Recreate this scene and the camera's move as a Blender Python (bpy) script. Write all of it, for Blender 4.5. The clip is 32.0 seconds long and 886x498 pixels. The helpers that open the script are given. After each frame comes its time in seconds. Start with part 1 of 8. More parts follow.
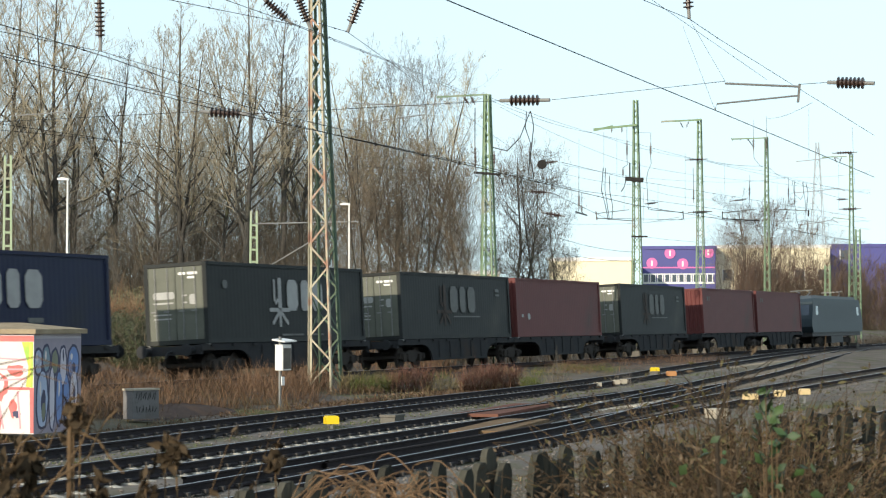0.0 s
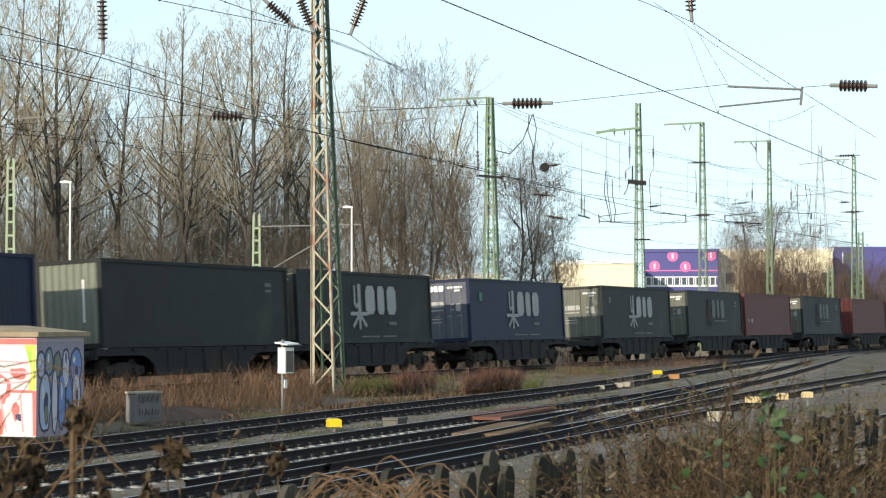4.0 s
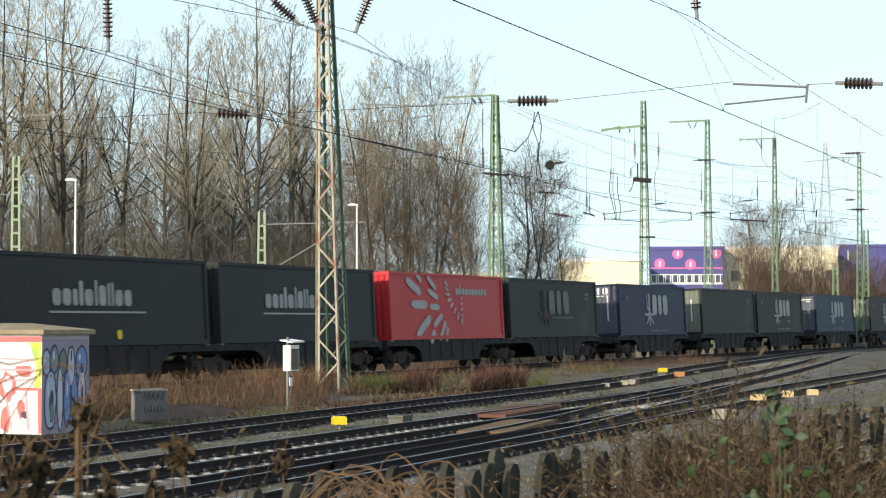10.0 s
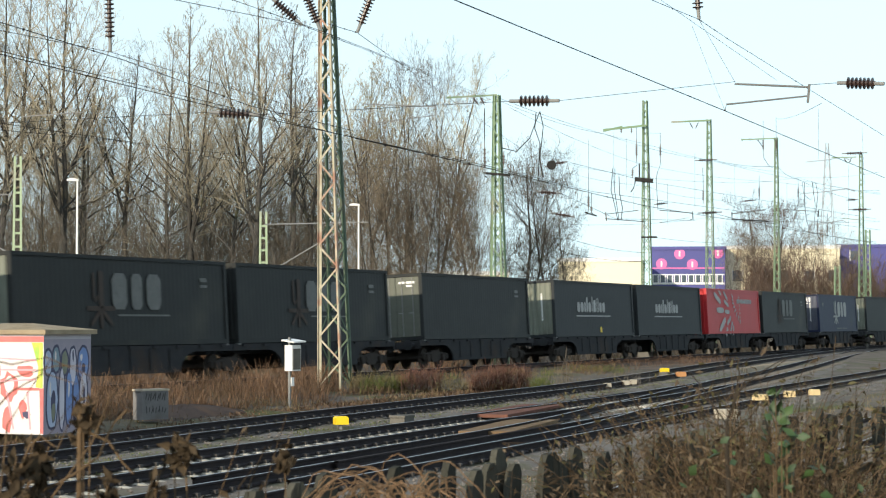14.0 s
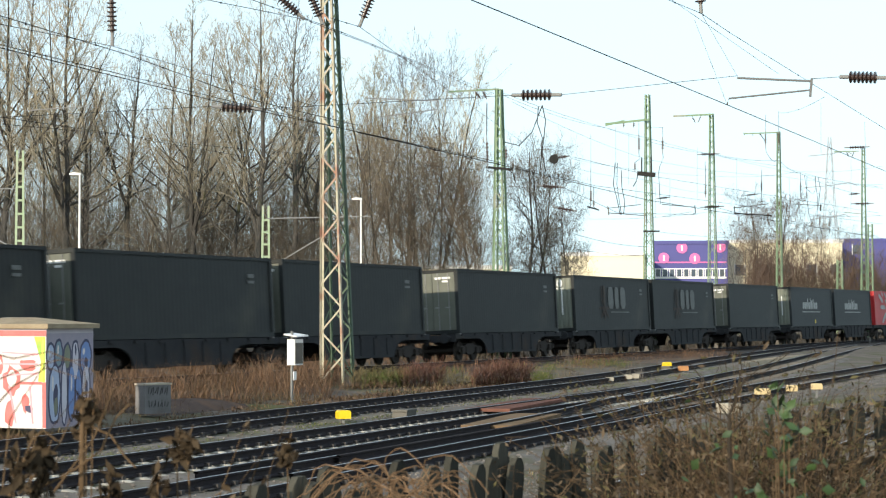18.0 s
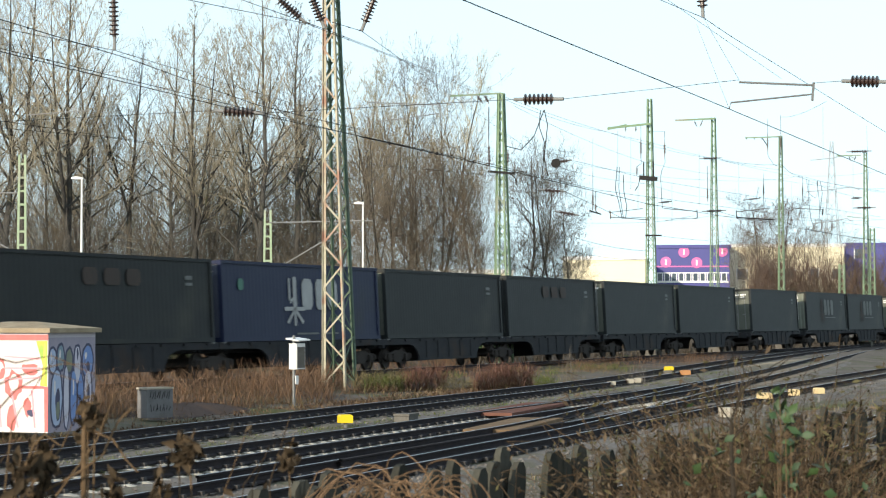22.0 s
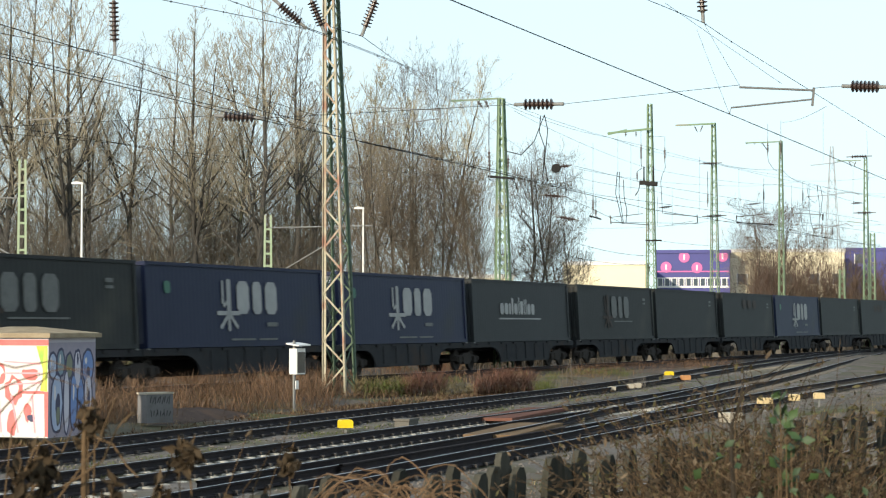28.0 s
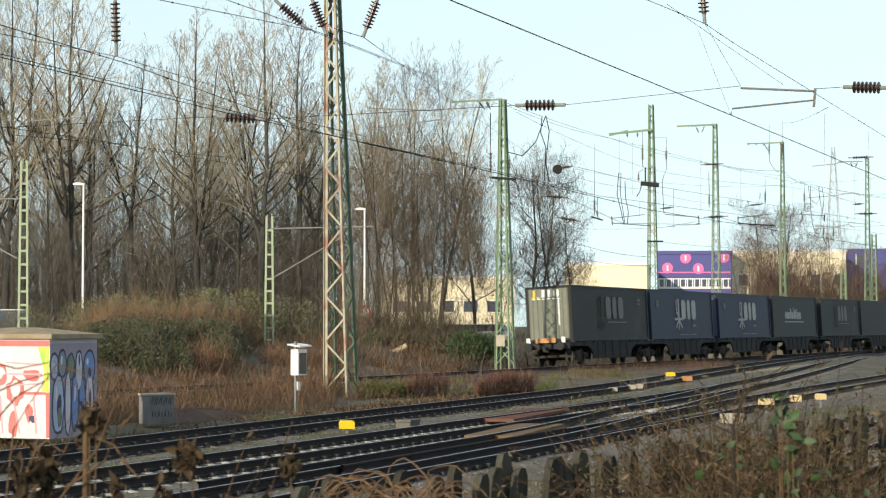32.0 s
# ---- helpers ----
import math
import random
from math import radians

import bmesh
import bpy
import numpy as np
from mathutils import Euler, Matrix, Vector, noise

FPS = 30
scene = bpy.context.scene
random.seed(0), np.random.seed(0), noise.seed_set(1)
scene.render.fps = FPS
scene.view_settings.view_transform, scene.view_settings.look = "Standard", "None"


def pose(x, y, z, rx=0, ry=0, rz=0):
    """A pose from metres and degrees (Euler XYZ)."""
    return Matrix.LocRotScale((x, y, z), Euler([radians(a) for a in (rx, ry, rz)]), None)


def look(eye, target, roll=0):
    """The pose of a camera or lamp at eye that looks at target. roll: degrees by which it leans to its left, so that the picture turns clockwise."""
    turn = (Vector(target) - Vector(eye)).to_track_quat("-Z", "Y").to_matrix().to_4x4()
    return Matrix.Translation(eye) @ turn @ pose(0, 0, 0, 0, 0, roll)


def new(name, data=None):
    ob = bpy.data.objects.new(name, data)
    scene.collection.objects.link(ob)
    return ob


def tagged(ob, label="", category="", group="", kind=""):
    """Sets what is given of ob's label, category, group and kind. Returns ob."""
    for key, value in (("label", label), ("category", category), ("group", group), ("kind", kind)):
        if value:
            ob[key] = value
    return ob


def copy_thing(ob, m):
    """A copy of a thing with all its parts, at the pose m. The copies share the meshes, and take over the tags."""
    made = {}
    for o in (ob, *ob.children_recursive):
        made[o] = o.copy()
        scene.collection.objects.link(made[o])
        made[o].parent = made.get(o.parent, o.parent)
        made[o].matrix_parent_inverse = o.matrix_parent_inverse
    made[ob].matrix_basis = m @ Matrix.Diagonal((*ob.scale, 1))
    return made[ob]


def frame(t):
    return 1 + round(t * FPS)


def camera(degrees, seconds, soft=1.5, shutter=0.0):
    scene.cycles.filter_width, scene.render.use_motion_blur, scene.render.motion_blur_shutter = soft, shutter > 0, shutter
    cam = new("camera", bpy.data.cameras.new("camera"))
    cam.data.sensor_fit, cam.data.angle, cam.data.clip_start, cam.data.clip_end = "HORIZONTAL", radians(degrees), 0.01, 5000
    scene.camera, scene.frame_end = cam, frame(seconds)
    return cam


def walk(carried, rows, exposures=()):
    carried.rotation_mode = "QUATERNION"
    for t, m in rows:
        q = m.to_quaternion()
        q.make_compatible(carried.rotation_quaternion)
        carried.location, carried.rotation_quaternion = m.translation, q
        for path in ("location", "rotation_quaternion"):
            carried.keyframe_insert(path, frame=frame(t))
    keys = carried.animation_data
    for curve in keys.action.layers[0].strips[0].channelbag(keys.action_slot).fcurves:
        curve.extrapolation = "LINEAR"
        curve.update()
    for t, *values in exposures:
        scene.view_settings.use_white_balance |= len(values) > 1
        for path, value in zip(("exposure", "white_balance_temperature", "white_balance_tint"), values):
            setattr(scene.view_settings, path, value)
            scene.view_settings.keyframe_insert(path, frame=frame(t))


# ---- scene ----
# A freight yard in low winter sun: a container train runs away past lattice masts.
# x to the right, y away from the camera, z up; z = 0 is the rail top of the train's track.
EYE_Z = 2.09
cam = camera(22.76, 32.0, soft=1.2, shutter=0.4)
cam.data.dof.use_dof, cam.data.dof.focus_distance, cam.data.dof.aperture_fstop = True, 85.0, 11.0   # the near plants lie before the focus
PAN = [
    (0, 0.2028, 1.8793), (0.5, 0.2546, 1.8749), (1, 0.2507, 1.8964), (1.5, 0.2252, 1.8911), (2, 0.1831, 1.924), (2.5, 0.1974, 1.9602),
    (3, 0.1989, 1.9615), (3.5, 0.1818, 1.9653), (5.5, -0, 1.8951), (6, 0.0223, 1.8894), (6.5, 0.0223, 1.9187), (7, 0.0223, 1.9384),
    (7.5, 0.0223, 1.9174), (8, 0.0014, 1.9359), (8.5, 0.0223, 1.9398), (9, -0, 1.9174), (9.5, -0.0264, 1.899), (10, -0, 1.8951),
    (10.5, 0.0014, 1.8951), (11, -0.0112, 1.8951), (11.5, -0, 1.8951), (12, -0, 1.9061), (12.5, -0.0224, 1.878), (13, -0.0453, 1.8951),
    (13.5, -0.0453, 1.8721), (14, -0.0453, 1.8951), (14.5, -0.1155, 1.658), (16.5, -0.0926, 1.6936), (17, -0.1326, 1.7119), (17.5, -0.1181, 1.7196),
    (18, -0.1058, 1.7426), (18.5, -0.1103, 1.7624), (19, -0.1352, 1.7822), (19.5, -0.1536, 1.7556), (20, -0.1352, 1.7664), (20.5, -0.1523, 1.8102),
    (21, -0.1352, 1.8748), (21.5, -0.1789, 1.8498), (22, -0.1576, 1.8511), (22.5, -0.1576, 1.8498), (23, -0.1602, 1.8498), (23.5, -0.1103, 1.8314),
    (24, -0.0899, 1.8498), (24.5, -0.1112, 1.8498), (25, -0.1523, 1.8721), (25.5, -0.1576, 1.8951), (27.5, -0.1802, 1.9588), (28, -0.1629, 1.9824),
    (28.5, -0.1789, 1.9679), (29, -0.1857, 2.0271), (29.5, -0.199, 2.0232), (30, -0.2029, 1.9916), (30.5, -0.2212, 2.0188), (31, -0.2212, 2.0368),
    (31.5, -0.214, 2.0232), (32, -0.2003, 2.0059),
]

walk(cam, [(t, look((0, 0, EYE_Z), (math.sin(radians(yaw)), math.cos(radians(yaw)), EYE_Z + math.tan(radians(up))))) for t, yaw, up in PAN],
     exposures=[(0.0, 0.69, 6980, 8), (10.0, 0.70, 6980, 8), (14.0, 0.74, 6980, 8), (19.0, 0.84, 6880, 8), (25.0, 0.82, 6850, 8), (28.5, 0.68, 7150, 8), (32.0, 0.62, 7300, 9)])

# ---- light ----
SUN_AZ, SUN_EL = 243.0, 13.5   # where the sun stands: degrees from +x towards +y, and above the horizon
sky_world = bpy.data.worlds.new("sky")
scene.world = sky_world
sky_world.use_nodes = True
wn = sky_world.node_tree.nodes
sky = wn.new("ShaderNodeTexSky")
sky.sky_type, sky.sun_disc = "NISHITA", False
sky.sun_elevation, sky.sun_rotation = radians(SUN_EL), radians(90 - SUN_AZ)
sky.air_density, sky.dust_density, sky.ozone_density = 1.0, 0.15, 2.3
wn["Background"].inputs["Strength"].default_value = 0.15
sky_tc, sky_map = wn.new("ShaderNodeTexCoord"), wn.new("ShaderNodeMapping")   # a clear horizon: the sky's bands start a little higher
sky_map.inputs["Location"].default_value, sky_map.inputs["Scale"].default_value = (0, 0, 0.12), (1, 1, 0.27)
sky_world.node_tree.links.new(sky_tc.outputs["Generated"], sky_map.inputs["Vector"])
sky_world.node_tree.links.new(sky_map.outputs[0], sky.inputs["Vector"])
veil = wn.new("ShaderNodeMix")   # a thin even veil of high cloud
veil.data_type = "RGBA"
veil.inputs["Factor"].default_value, veil.inputs["B"].default_value = 0.40, (3.35, 3.4, 3.42, 1)
sky_world.node_tree.links.new(sky.outputs[0], veil.inputs["A"])
sky_world.node_tree.links.new(veil.outputs["Result"], wn["Background"].inputs["Color"])
sun = new("sun", bpy.data.lights.new("sun", "SUN"))
sun.data.energy, sun.data.angle, sun.data.color = 3.0, radians(0.6), (1.0, 0.90, 0.77)
ca, sa, ce, se = math.cos(radians(SUN_AZ)), math.sin(radians(SUN_AZ)), math.cos(radians(SUN_EL)), math.sin(radians(SUN_EL))
sun.matrix_world = look((ca * ce * 50, sa * ce * 50, se * 50), (0, 0, 0))


# ---- materials ----
def mat(name, a, b=None, scale=3.0, rough=0.7, metal=0.0, bump=0.0, c=None, fine=40.0, vary=0.0, island=0.0, stretch=None, spec=0.5, cmin=0.55, cmax=0.75):
    """Two noise scales mix colours a and b; c is a stain colour in larger patches; vary shifts brightness piece by piece."""
    m = bpy.data.materials.new(name)
    m.use_nodes = True
    nt = m.node_tree
    n, l = nt.nodes, nt.links
    bs = n["Principled BSDF"]
    bs.inputs["Roughness"].default_value, bs.inputs["Metallic"].default_value = rough, metal
    bs.inputs["Specular IOR Level"].default_value = min(spec, 0.06) if rough >= 0.84 else spec
    b = b or tuple(v * 0.75 for v in a)
    tc = n.new("ShaderNodeTexCoord")
    vec = tc.outputs["Object"]
    if stretch:
        mp = n.new("ShaderNodeMapping")
        mp.inputs["Scale"].default_value = stretch
        l.new(vec, mp.inputs["Vector"])
        vec = mp.outputs[0]
    big, small = n.new("ShaderNodeTexNoise"), n.new("ShaderNodeTexNoise")
    big.inputs["Scale"].default_value, small.inputs["Scale"].default_value = scale, fine
    big.inputs["Detail"].default_value, small.inputs["Detail"].default_value = 6, 3
    big.inputs["Roughness"].default_value = 0.65
    for t in (big, small):
        l.new(vec, t.inputs["Vector"])
    ad = n.new("ShaderNodeMath")
    ad.operation = "MULTIPLY_ADD"
    l.new(small.outputs["Fac"], ad.inputs[0])
    ad.inputs[1].default_value = 0.5
    l.new(big.outputs["Fac"], ad.inputs[2])
    rm = n.new("ShaderNodeMapRange")
    rm.inputs["From Min"].default_value, rm.inputs["From Max"].default_value = 0.5, 1.0
    l.new(ad.outputs[0], rm.inputs["Value"])
    mx = n.new("ShaderNodeMix")
    mx.data_type = "RGBA"
    mx.inputs["A"].default_value, mx.inputs["B"].default_value = (*a, 1), (*b, 1)
    l.new(rm.outputs[0], mx.inputs["Factor"])
    col = mx.outputs["Result"]
    if c:
        st = n.new("ShaderNodeTexNoise")
        st.inputs["Scale"].default_value, st.inputs["Detail"].default_value = scale * 0.37, 8
        l.new(vec, st.inputs["Vector"])
        r2 = n.new("ShaderNodeMapRange")
        r2.inputs["From Min"].default_value, r2.inputs["From Max"].default_value = cmin, cmax
        l.new(st.outputs["Fac"], r2.inputs["Value"])
        m2 = n.new("ShaderNodeMix")
        m2.data_type = "RGBA"
        m2.inputs["B"].default_value = (*c, 1)
        l.new(r2.outputs[0], m2.inputs["Factor"])
        l.new(col, m2.inputs["A"])
        col = m2.outputs["Result"]
    for amount, node, sock in ((vary, "ShaderNodeObjectInfo", "Random"), (island, "ShaderNodeNewGeometry", "Random Per Island")):
        if amount:
            oi = n.new(node)
            r3 = n.new("ShaderNodeMapRange")
            r3.inputs["To Min"].default_value, r3.inputs["To Max"].default_value = 1 - amount, 1 + amount
            l.new(oi.outputs[sock], r3.inputs["Value"])
            hs = n.new("ShaderNodeHueSaturation")
            l.new(r3.outputs[0], hs.inputs["Value"])
            l.new(col, hs.inputs["Color"])
            col = hs.outputs[0]
    l.new(col, bs.inputs["Base Color"])
    if bump:
        bp = n.new("ShaderNodeBump")
        bp.inputs["Strength"].default_value, bp.inputs["Distance"].default_value = min(1.0, bump), 0.03
        l.new(ad.outputs[0], bp.inputs["Height"])
        l.new(bp.outputs[0], bs.inputs["Normal"])
    return m


M = {
    "ballast": mat("ballast", (0.130, 0.114, 0.097), (0.225, 0.198, 0.172), 1.5, 0.95, bump=1.0, c=(0.11, 0.105, 0.05), fine=22, cmin=0.5, cmax=0.74),
    "earth": mat("earth", (0.088, 0.074, 0.062), (0.185, 0.158, 0.130), 0.6, 0.95, bump=1.0, c=(0.09, 0.095, 0.038), fine=9, cmin=0.5, cmax=0.7),
    "rail": mat("rail_steel", (0.029, 0.027, 0.031), (0.050, 0.041, 0.039), 4, 0.9, spec=0.1),
    "railhead": mat("rail_head", (0.20, 0.20, 0.21), (0.30, 0.30, 0.31), 3, 0.42, 0.8),
    "sleeper": mat("concrete_sleeper", (0.115, 0.105, 0.092), (0.17, 0.155, 0.135), 4, 0.9, bump=0.5, vary=0.25),
    "clip": mat("fastener", (0.055, 0.050, 0.046), (0.034, 0.030, 0.028), 9, 0.75, 0.2),
    "plank": mat("red_plank", (0.16, 0.075, 0.055), (0.12, 0.06, 0.045), 2, 0.85, bump=0.4, vary=0.12),
    "plank2": mat("tan_plank", (0.20, 0.135, 0.08), (0.15, 0.10, 0.06), 2, 0.85, bump=0.4, vary=0.12),
    "mast_green": mat("mast_green", (0.13, 0.215, 0.12), (0.20, 0.285, 0.17), 1.2, 0.6, c=(0.30, 0.27, 0.22), cmin=0.55, cmax=0.7),
    "post_green": mat("post_pale_green", (0.27, 0.36, 0.22), (0.36, 0.44, 0.30), 1.2, 0.6, c=(0.36, 0.33, 0.27), cmin=0.55, cmax=0.7),
    "mast_rust": mat("mast_rusty", (0.46, 0.41, 0.32), (0.30, 0.29, 0.20), 3, 0.7, c=(0.30, 0.16, 0.11), cmin=0.5, cmax=0.62),
    "galv": mat("galvanised", (0.26, 0.26, 0.25), (0.17, 0.175, 0.17), 4, 0.7, 0.2),
    "galv_dark": mat("weathered_tube", (0.12, 0.125, 0.125), (0.17, 0.17, 0.165), 4, 0.7, 0.2),
    "wire": mat("wire", (0.025, 0.025, 0.025), (0.045, 0.042, 0.04), 5, 0.85, spec=0.1),
    "insul": mat("brown_glaze", (0.055, 0.032, 0.026), (0.04, 0.026, 0.022), 6, 0.35),
    "bark": mat("bark", (0.052, 0.050, 0.046), (0.092, 0.087, 0.078), 2.5, 0.95, bump=0.8, vary=0.25, c=(0.09, 0.095, 0.05), cmin=0.55, cmax=0.8),
    "twig": mat("twigs", (0.38, 0.335, 0.245), (0.26, 0.23, 0.17), 0.5, 0.9, vary=0.25),
    "twig_y": mat("twigs_yellowish", (0.46, 0.395, 0.25), (0.34, 0.29, 0.18), 0.5, 0.9, vary=0.18),
    "brush": mat("brush", (0.125, 0.104, 0.076), (0.175, 0.142, 0.098), 0.4, 0.95, island=0.4),
    "brush_dark": mat("dark_brush", (0.075, 0.064, 0.052), (0.11, 0.092, 0.07), 0.4, 0.95, island=0.4),
    "reed": mat("dry_reed", (0.25, 0.155, 0.095), (0.155, 0.094, 0.06), 0.5, 0.9, island=0.4),
    "rust": mat("rust_stems", (0.20, 0.105, 0.076), (0.125, 0.068, 0.052), 0.5, 0.9, island=0.4),
    "straw": mat("straw_grass", (0.26, 0.20, 0.11), (0.17, 0.135, 0.065), 0.6, 0.9, island=0.3),
    "green": mat("green_grass", (0.10, 0.13, 0.038), (0.155, 0.165, 0.055), 0.6, 0.85, island=0.3),
    "leaf": mat("green_leaf", (0.025, 0.055, 0.016), (0.045, 0.085, 0.024), 2, 0.6, island=0.35),
    "ivy_pale": mat("pale_ivy_leaf", (0.15, 0.165, 0.085), (0.20, 0.20, 0.11), 1, 0.6, island=0.4),
    "ivy": mat("ivy_leaf", (0.115, 0.120, 0.052), (0.15, 0.14, 0.07), 1, 0.7, island=0.45),
    "deadleaf": mat("dead_leaf", (0.118, 0.088, 0.058), (0.046, 0.035, 0.025), 2, 0.9, island=0.7),
    "deadhead": mat("dried_head", (0.060, 0.044, 0.028), (0.026, 0.020, 0.014), 2, 0.95, island=0.5),
    "yellowleaf": mat("yellow_leaf", (0.42, 0.27, 0.05), (0.32, 0.18, 0.04), 2, 0.7, island=0.3),
    "stem": mat("dry_stem", (0.12, 0.08, 0.046), (0.06, 0.042, 0.027), 2, 0.9, island=0.55),
    "palestem": mat("pale_dry_stem", (0.25, 0.175, 0.10), (0.14, 0.10, 0.06), 2, 0.9, island=0.5),
    "picket": mat("weathered_picket", (0.036, 0.038, 0.031), (0.075, 0.070, 0.056), 3, 0.95, bump=0.6, c=(0.10, 0.088, 0.066), vary=0.35, stretch=(1, 1, 0.15)),
    "white": mat("white_paint", (0.78, 0.78, 0.76), (0.66, 0.66, 0.63), 2, 0.5),
    "yellow": mat("yellow_paint", (0.80, 0.58, 0.02), (0.70, 0.48, 0.02), 3, 0.5),
    "orange": mat("cream_paint", (0.72, 0.56, 0.30), (0.62, 0.46, 0.24), 3, 0.6),
    "concrete": mat("concrete", (0.50, 0.44, 0.35), (0.36, 0.32, 0.25), 1.5, 0.9, bump=0.4, c=(0.22, 0.19, 0.12)),
    "cabinet_grey": mat("weathered_cabinet", (0.21, 0.205, 0.205), (0.145, 0.14, 0.137), 3, 0.9, bump=0.4, c=(0.14, 0.12, 0.10)),
    "cab_wall": mat("pale_lilac_render", (0.55, 0.52, 0.56), (0.47, 0.45, 0.48), 1.5, 0.85, bump=0.2),
    "cream": mat("cream_wall", (0.80, 0.72, 0.52), (0.76, 0.68, 0.48), 0.2, 0.8),
    "purple": mat("violet_cladding", (0.058, 0.06, 0.235), (0.048, 0.05, 0.20), 0.1, 0.6),
    "pink": mat("pink_paint", (0.62, 0.14, 0.36), (0.58, 0.12, 0.33), 0.3, 0.6),
    "glass": mat("dark_glass", (0.05, 0.07, 0.09), (0.08, 0.10, 0.13), 0.3, 0.1),
    "black": mat("black_paint", (0.02, 0.02, 0.022), (0.03, 0.03, 0.03), 3, 0.6),
    "steel_dark": mat("wagon_grey", (0.029, 0.031, 0.034), (0.044, 0.044, 0.045), 2, 0.8, c=(0.06, 0.043, 0.033), cmin=0.55, cmax=0.8, spec=0.07),
    "bogie": mat("bogie_brown", (0.042, 0.038, 0.036), (0.060, 0.052, 0.045), 3, 0.9, spec=0.2),
    "c_green": mat("container_dark_green", (0.0245, 0.0266, 0.0264), (0.0330, 0.0355, 0.0345), 0.9, 0.55, c=(0.05, 0.05, 0.042), vary=0.15, spec=0.10),
    "c_blue": mat("container_navy", (0.018, 0.024, 0.053), (0.024, 0.030, 0.062), 0.9, 0.5, c=(0.026, 0.03, 0.044), spec=0.10),
    "c_red": mat("container_red", (0.52, 0.03, 0.034), (0.45, 0.027, 0.03), 0.8, 0.5, spec=0.25),
    "c_maroon": mat("container_maroon", (0.115, 0.032, 0.030), (0.145, 0.040, 0.036), 0.9, 0.6, c=(0.09, 0.04, 0.035), spec=0.25),
    "c_slate": mat("container_slate", (0.030, 0.033, 0.035), (0.038, 0.042, 0.043), 0.8, 0.55, spec=0.10),
    # container ends: side paint lightened, dust and direct sun both in the colour
    "c_end_sunlit": mat("container_end_dusty_sunlit", (0.105, 0.112, 0.090), (0.145, 0.15, 0.122), 1.2, 0.65, c=(0.08, 0.08, 0.064), spec=0.25),
    "c_pale": mat("container_end_pale_sunlit", (0.160, 0.176, 0.140), (0.21, 0.220, 0.178), 1.2, 0.65, c=(0.12, 0.115, 0.09), spec=0.25),
    "c_blue_end": mat("container_end_blue", (0.075, 0.082, 0.11), (0.105, 0.115, 0.145), 1.2, 0.6, c=(0.05, 0.055, 0.08), spec=0.25),
    "sign_green": mat("green_plate", (0.04, 0.16, 0.10), (0.03, 0.12, 0.08), 3, 0.6),
    "decal": mat("pale_decal", (0.42, 0.42, 0.40), (0.30, 0.30, 0.29), 1.5, 0.6, spec=0.25),
    "decal_dim": mat("worn_decal", (0.185, 0.19, 0.178), (0.11, 0.115, 0.108), 2.5, 0.7, spec=0.25),
    "decal_rust": mat("faded_orange_decal", (0.062, 0.042, 0.032), (0.042, 0.034, 0.029), 2.5, 0.7, spec=0.25),
    "loco": mat("loco_grey", (0.026, 0.042, 0.052), (0.021, 0.034, 0.042), 1, 0.5, spec=0.3),
    "loco_roof": mat("loco_roof", (0.07, 0.085, 0.095), (0.05, 0.062, 0.07), 1, 0.5),
    "red": mat("red_paint", (0.65, 0.05, 0.06), (0.55, 0.04, 0.05), 3, 0.5),
    "car_dark": mat("dark_blue_paint", (0.03, 0.04, 0.08), (0.04, 0.05, 0.09), 1, 0.3),
    "car_silver": mat("silver_paint", (0.45, 0.46, 0.47), (0.40, 0.41, 0.42), 1, 0.3, 0.4),
    "tyre": mat("rubber", (0.02, 0.02, 0.02), (0.03, 0.03, 0.03), 5, 0.9),
    "motor": mat("cast_grey", (0.16, 0.15, 0.13), (0.10, 0.095, 0.085), 3, 0.85),
    "marker": mat("dull_cream", (0.42, 0.38, 0.30), (0.30, 0.27, 0.22), 4, 0.8),
    "stone": mat("ballast_stones", (0.105, 0.097, 0.088), (0.19, 0.172, 0.155), 3, 0.95, island=0.35),
    "runner": mat("bramble_cane", (0.20, 0.125, 0.072), (0.12, 0.078, 0.048), 3, 0.85, vary=0.3),
    "pale_gravel": mat("pale_gravel", (0.36, 0.29, 0.20), (0.25, 0.20, 0.14), 1.5, 0.95, bump=0.8, fine=20),
    "roof_tan": mat("roof_stained", (0.40, 0.33, 0.23), (0.22, 0.17, 0.11), 2.0, 0.95, bump=0.5, c=(0.40, 0.36, 0.28)),
    "lilac": mat("lilac_wall", (0.37, 0.33, 0.38), (0.28, 0.26, 0.32), 2.0, 0.8),
    "litter": mat("leaf_litter", (0.13, 0.082, 0.052), (0.19, 0.125, 0.08), 0.7, 0.95, island=0.5),
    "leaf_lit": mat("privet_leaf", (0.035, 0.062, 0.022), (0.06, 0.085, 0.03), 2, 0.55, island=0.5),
    "tail_orange": mat("tail_orange", (0.50, 0.25, 0.10), (0.40, 0.18, 0.07), 4, 0.7),
    "soil": mat("dark_soil", (0.055, 0.043, 0.040), (0.085, 0.065, 0.055), 2.0, 0.95, bump=1.0, c=(0.12, 0.075, 0.05), fine=14),
    "sleeper_pale": mat("pale_sleeper", (0.50, 0.47, 0.40), (0.38, 0.35, 0.29), 4, 0.9, bump=0.5, vary=0.2),
    "oliveleaf": mat("olive_dead_leaf", (0.10, 0.088, 0.045), (0.05, 0.046, 0.024), 2, 0.9, island=0.6),
    "pylon_pale": mat("pylon_pale", (0.36, 0.40, 0.43), (0.30, 0.34, 0.37), 0.3, 0.7),
    "ivy_dark": mat("dark_ivy_leaf", (0.04, 0.055, 0.024), (0.075, 0.08, 0.035), 1, 0.65, island=0.5),
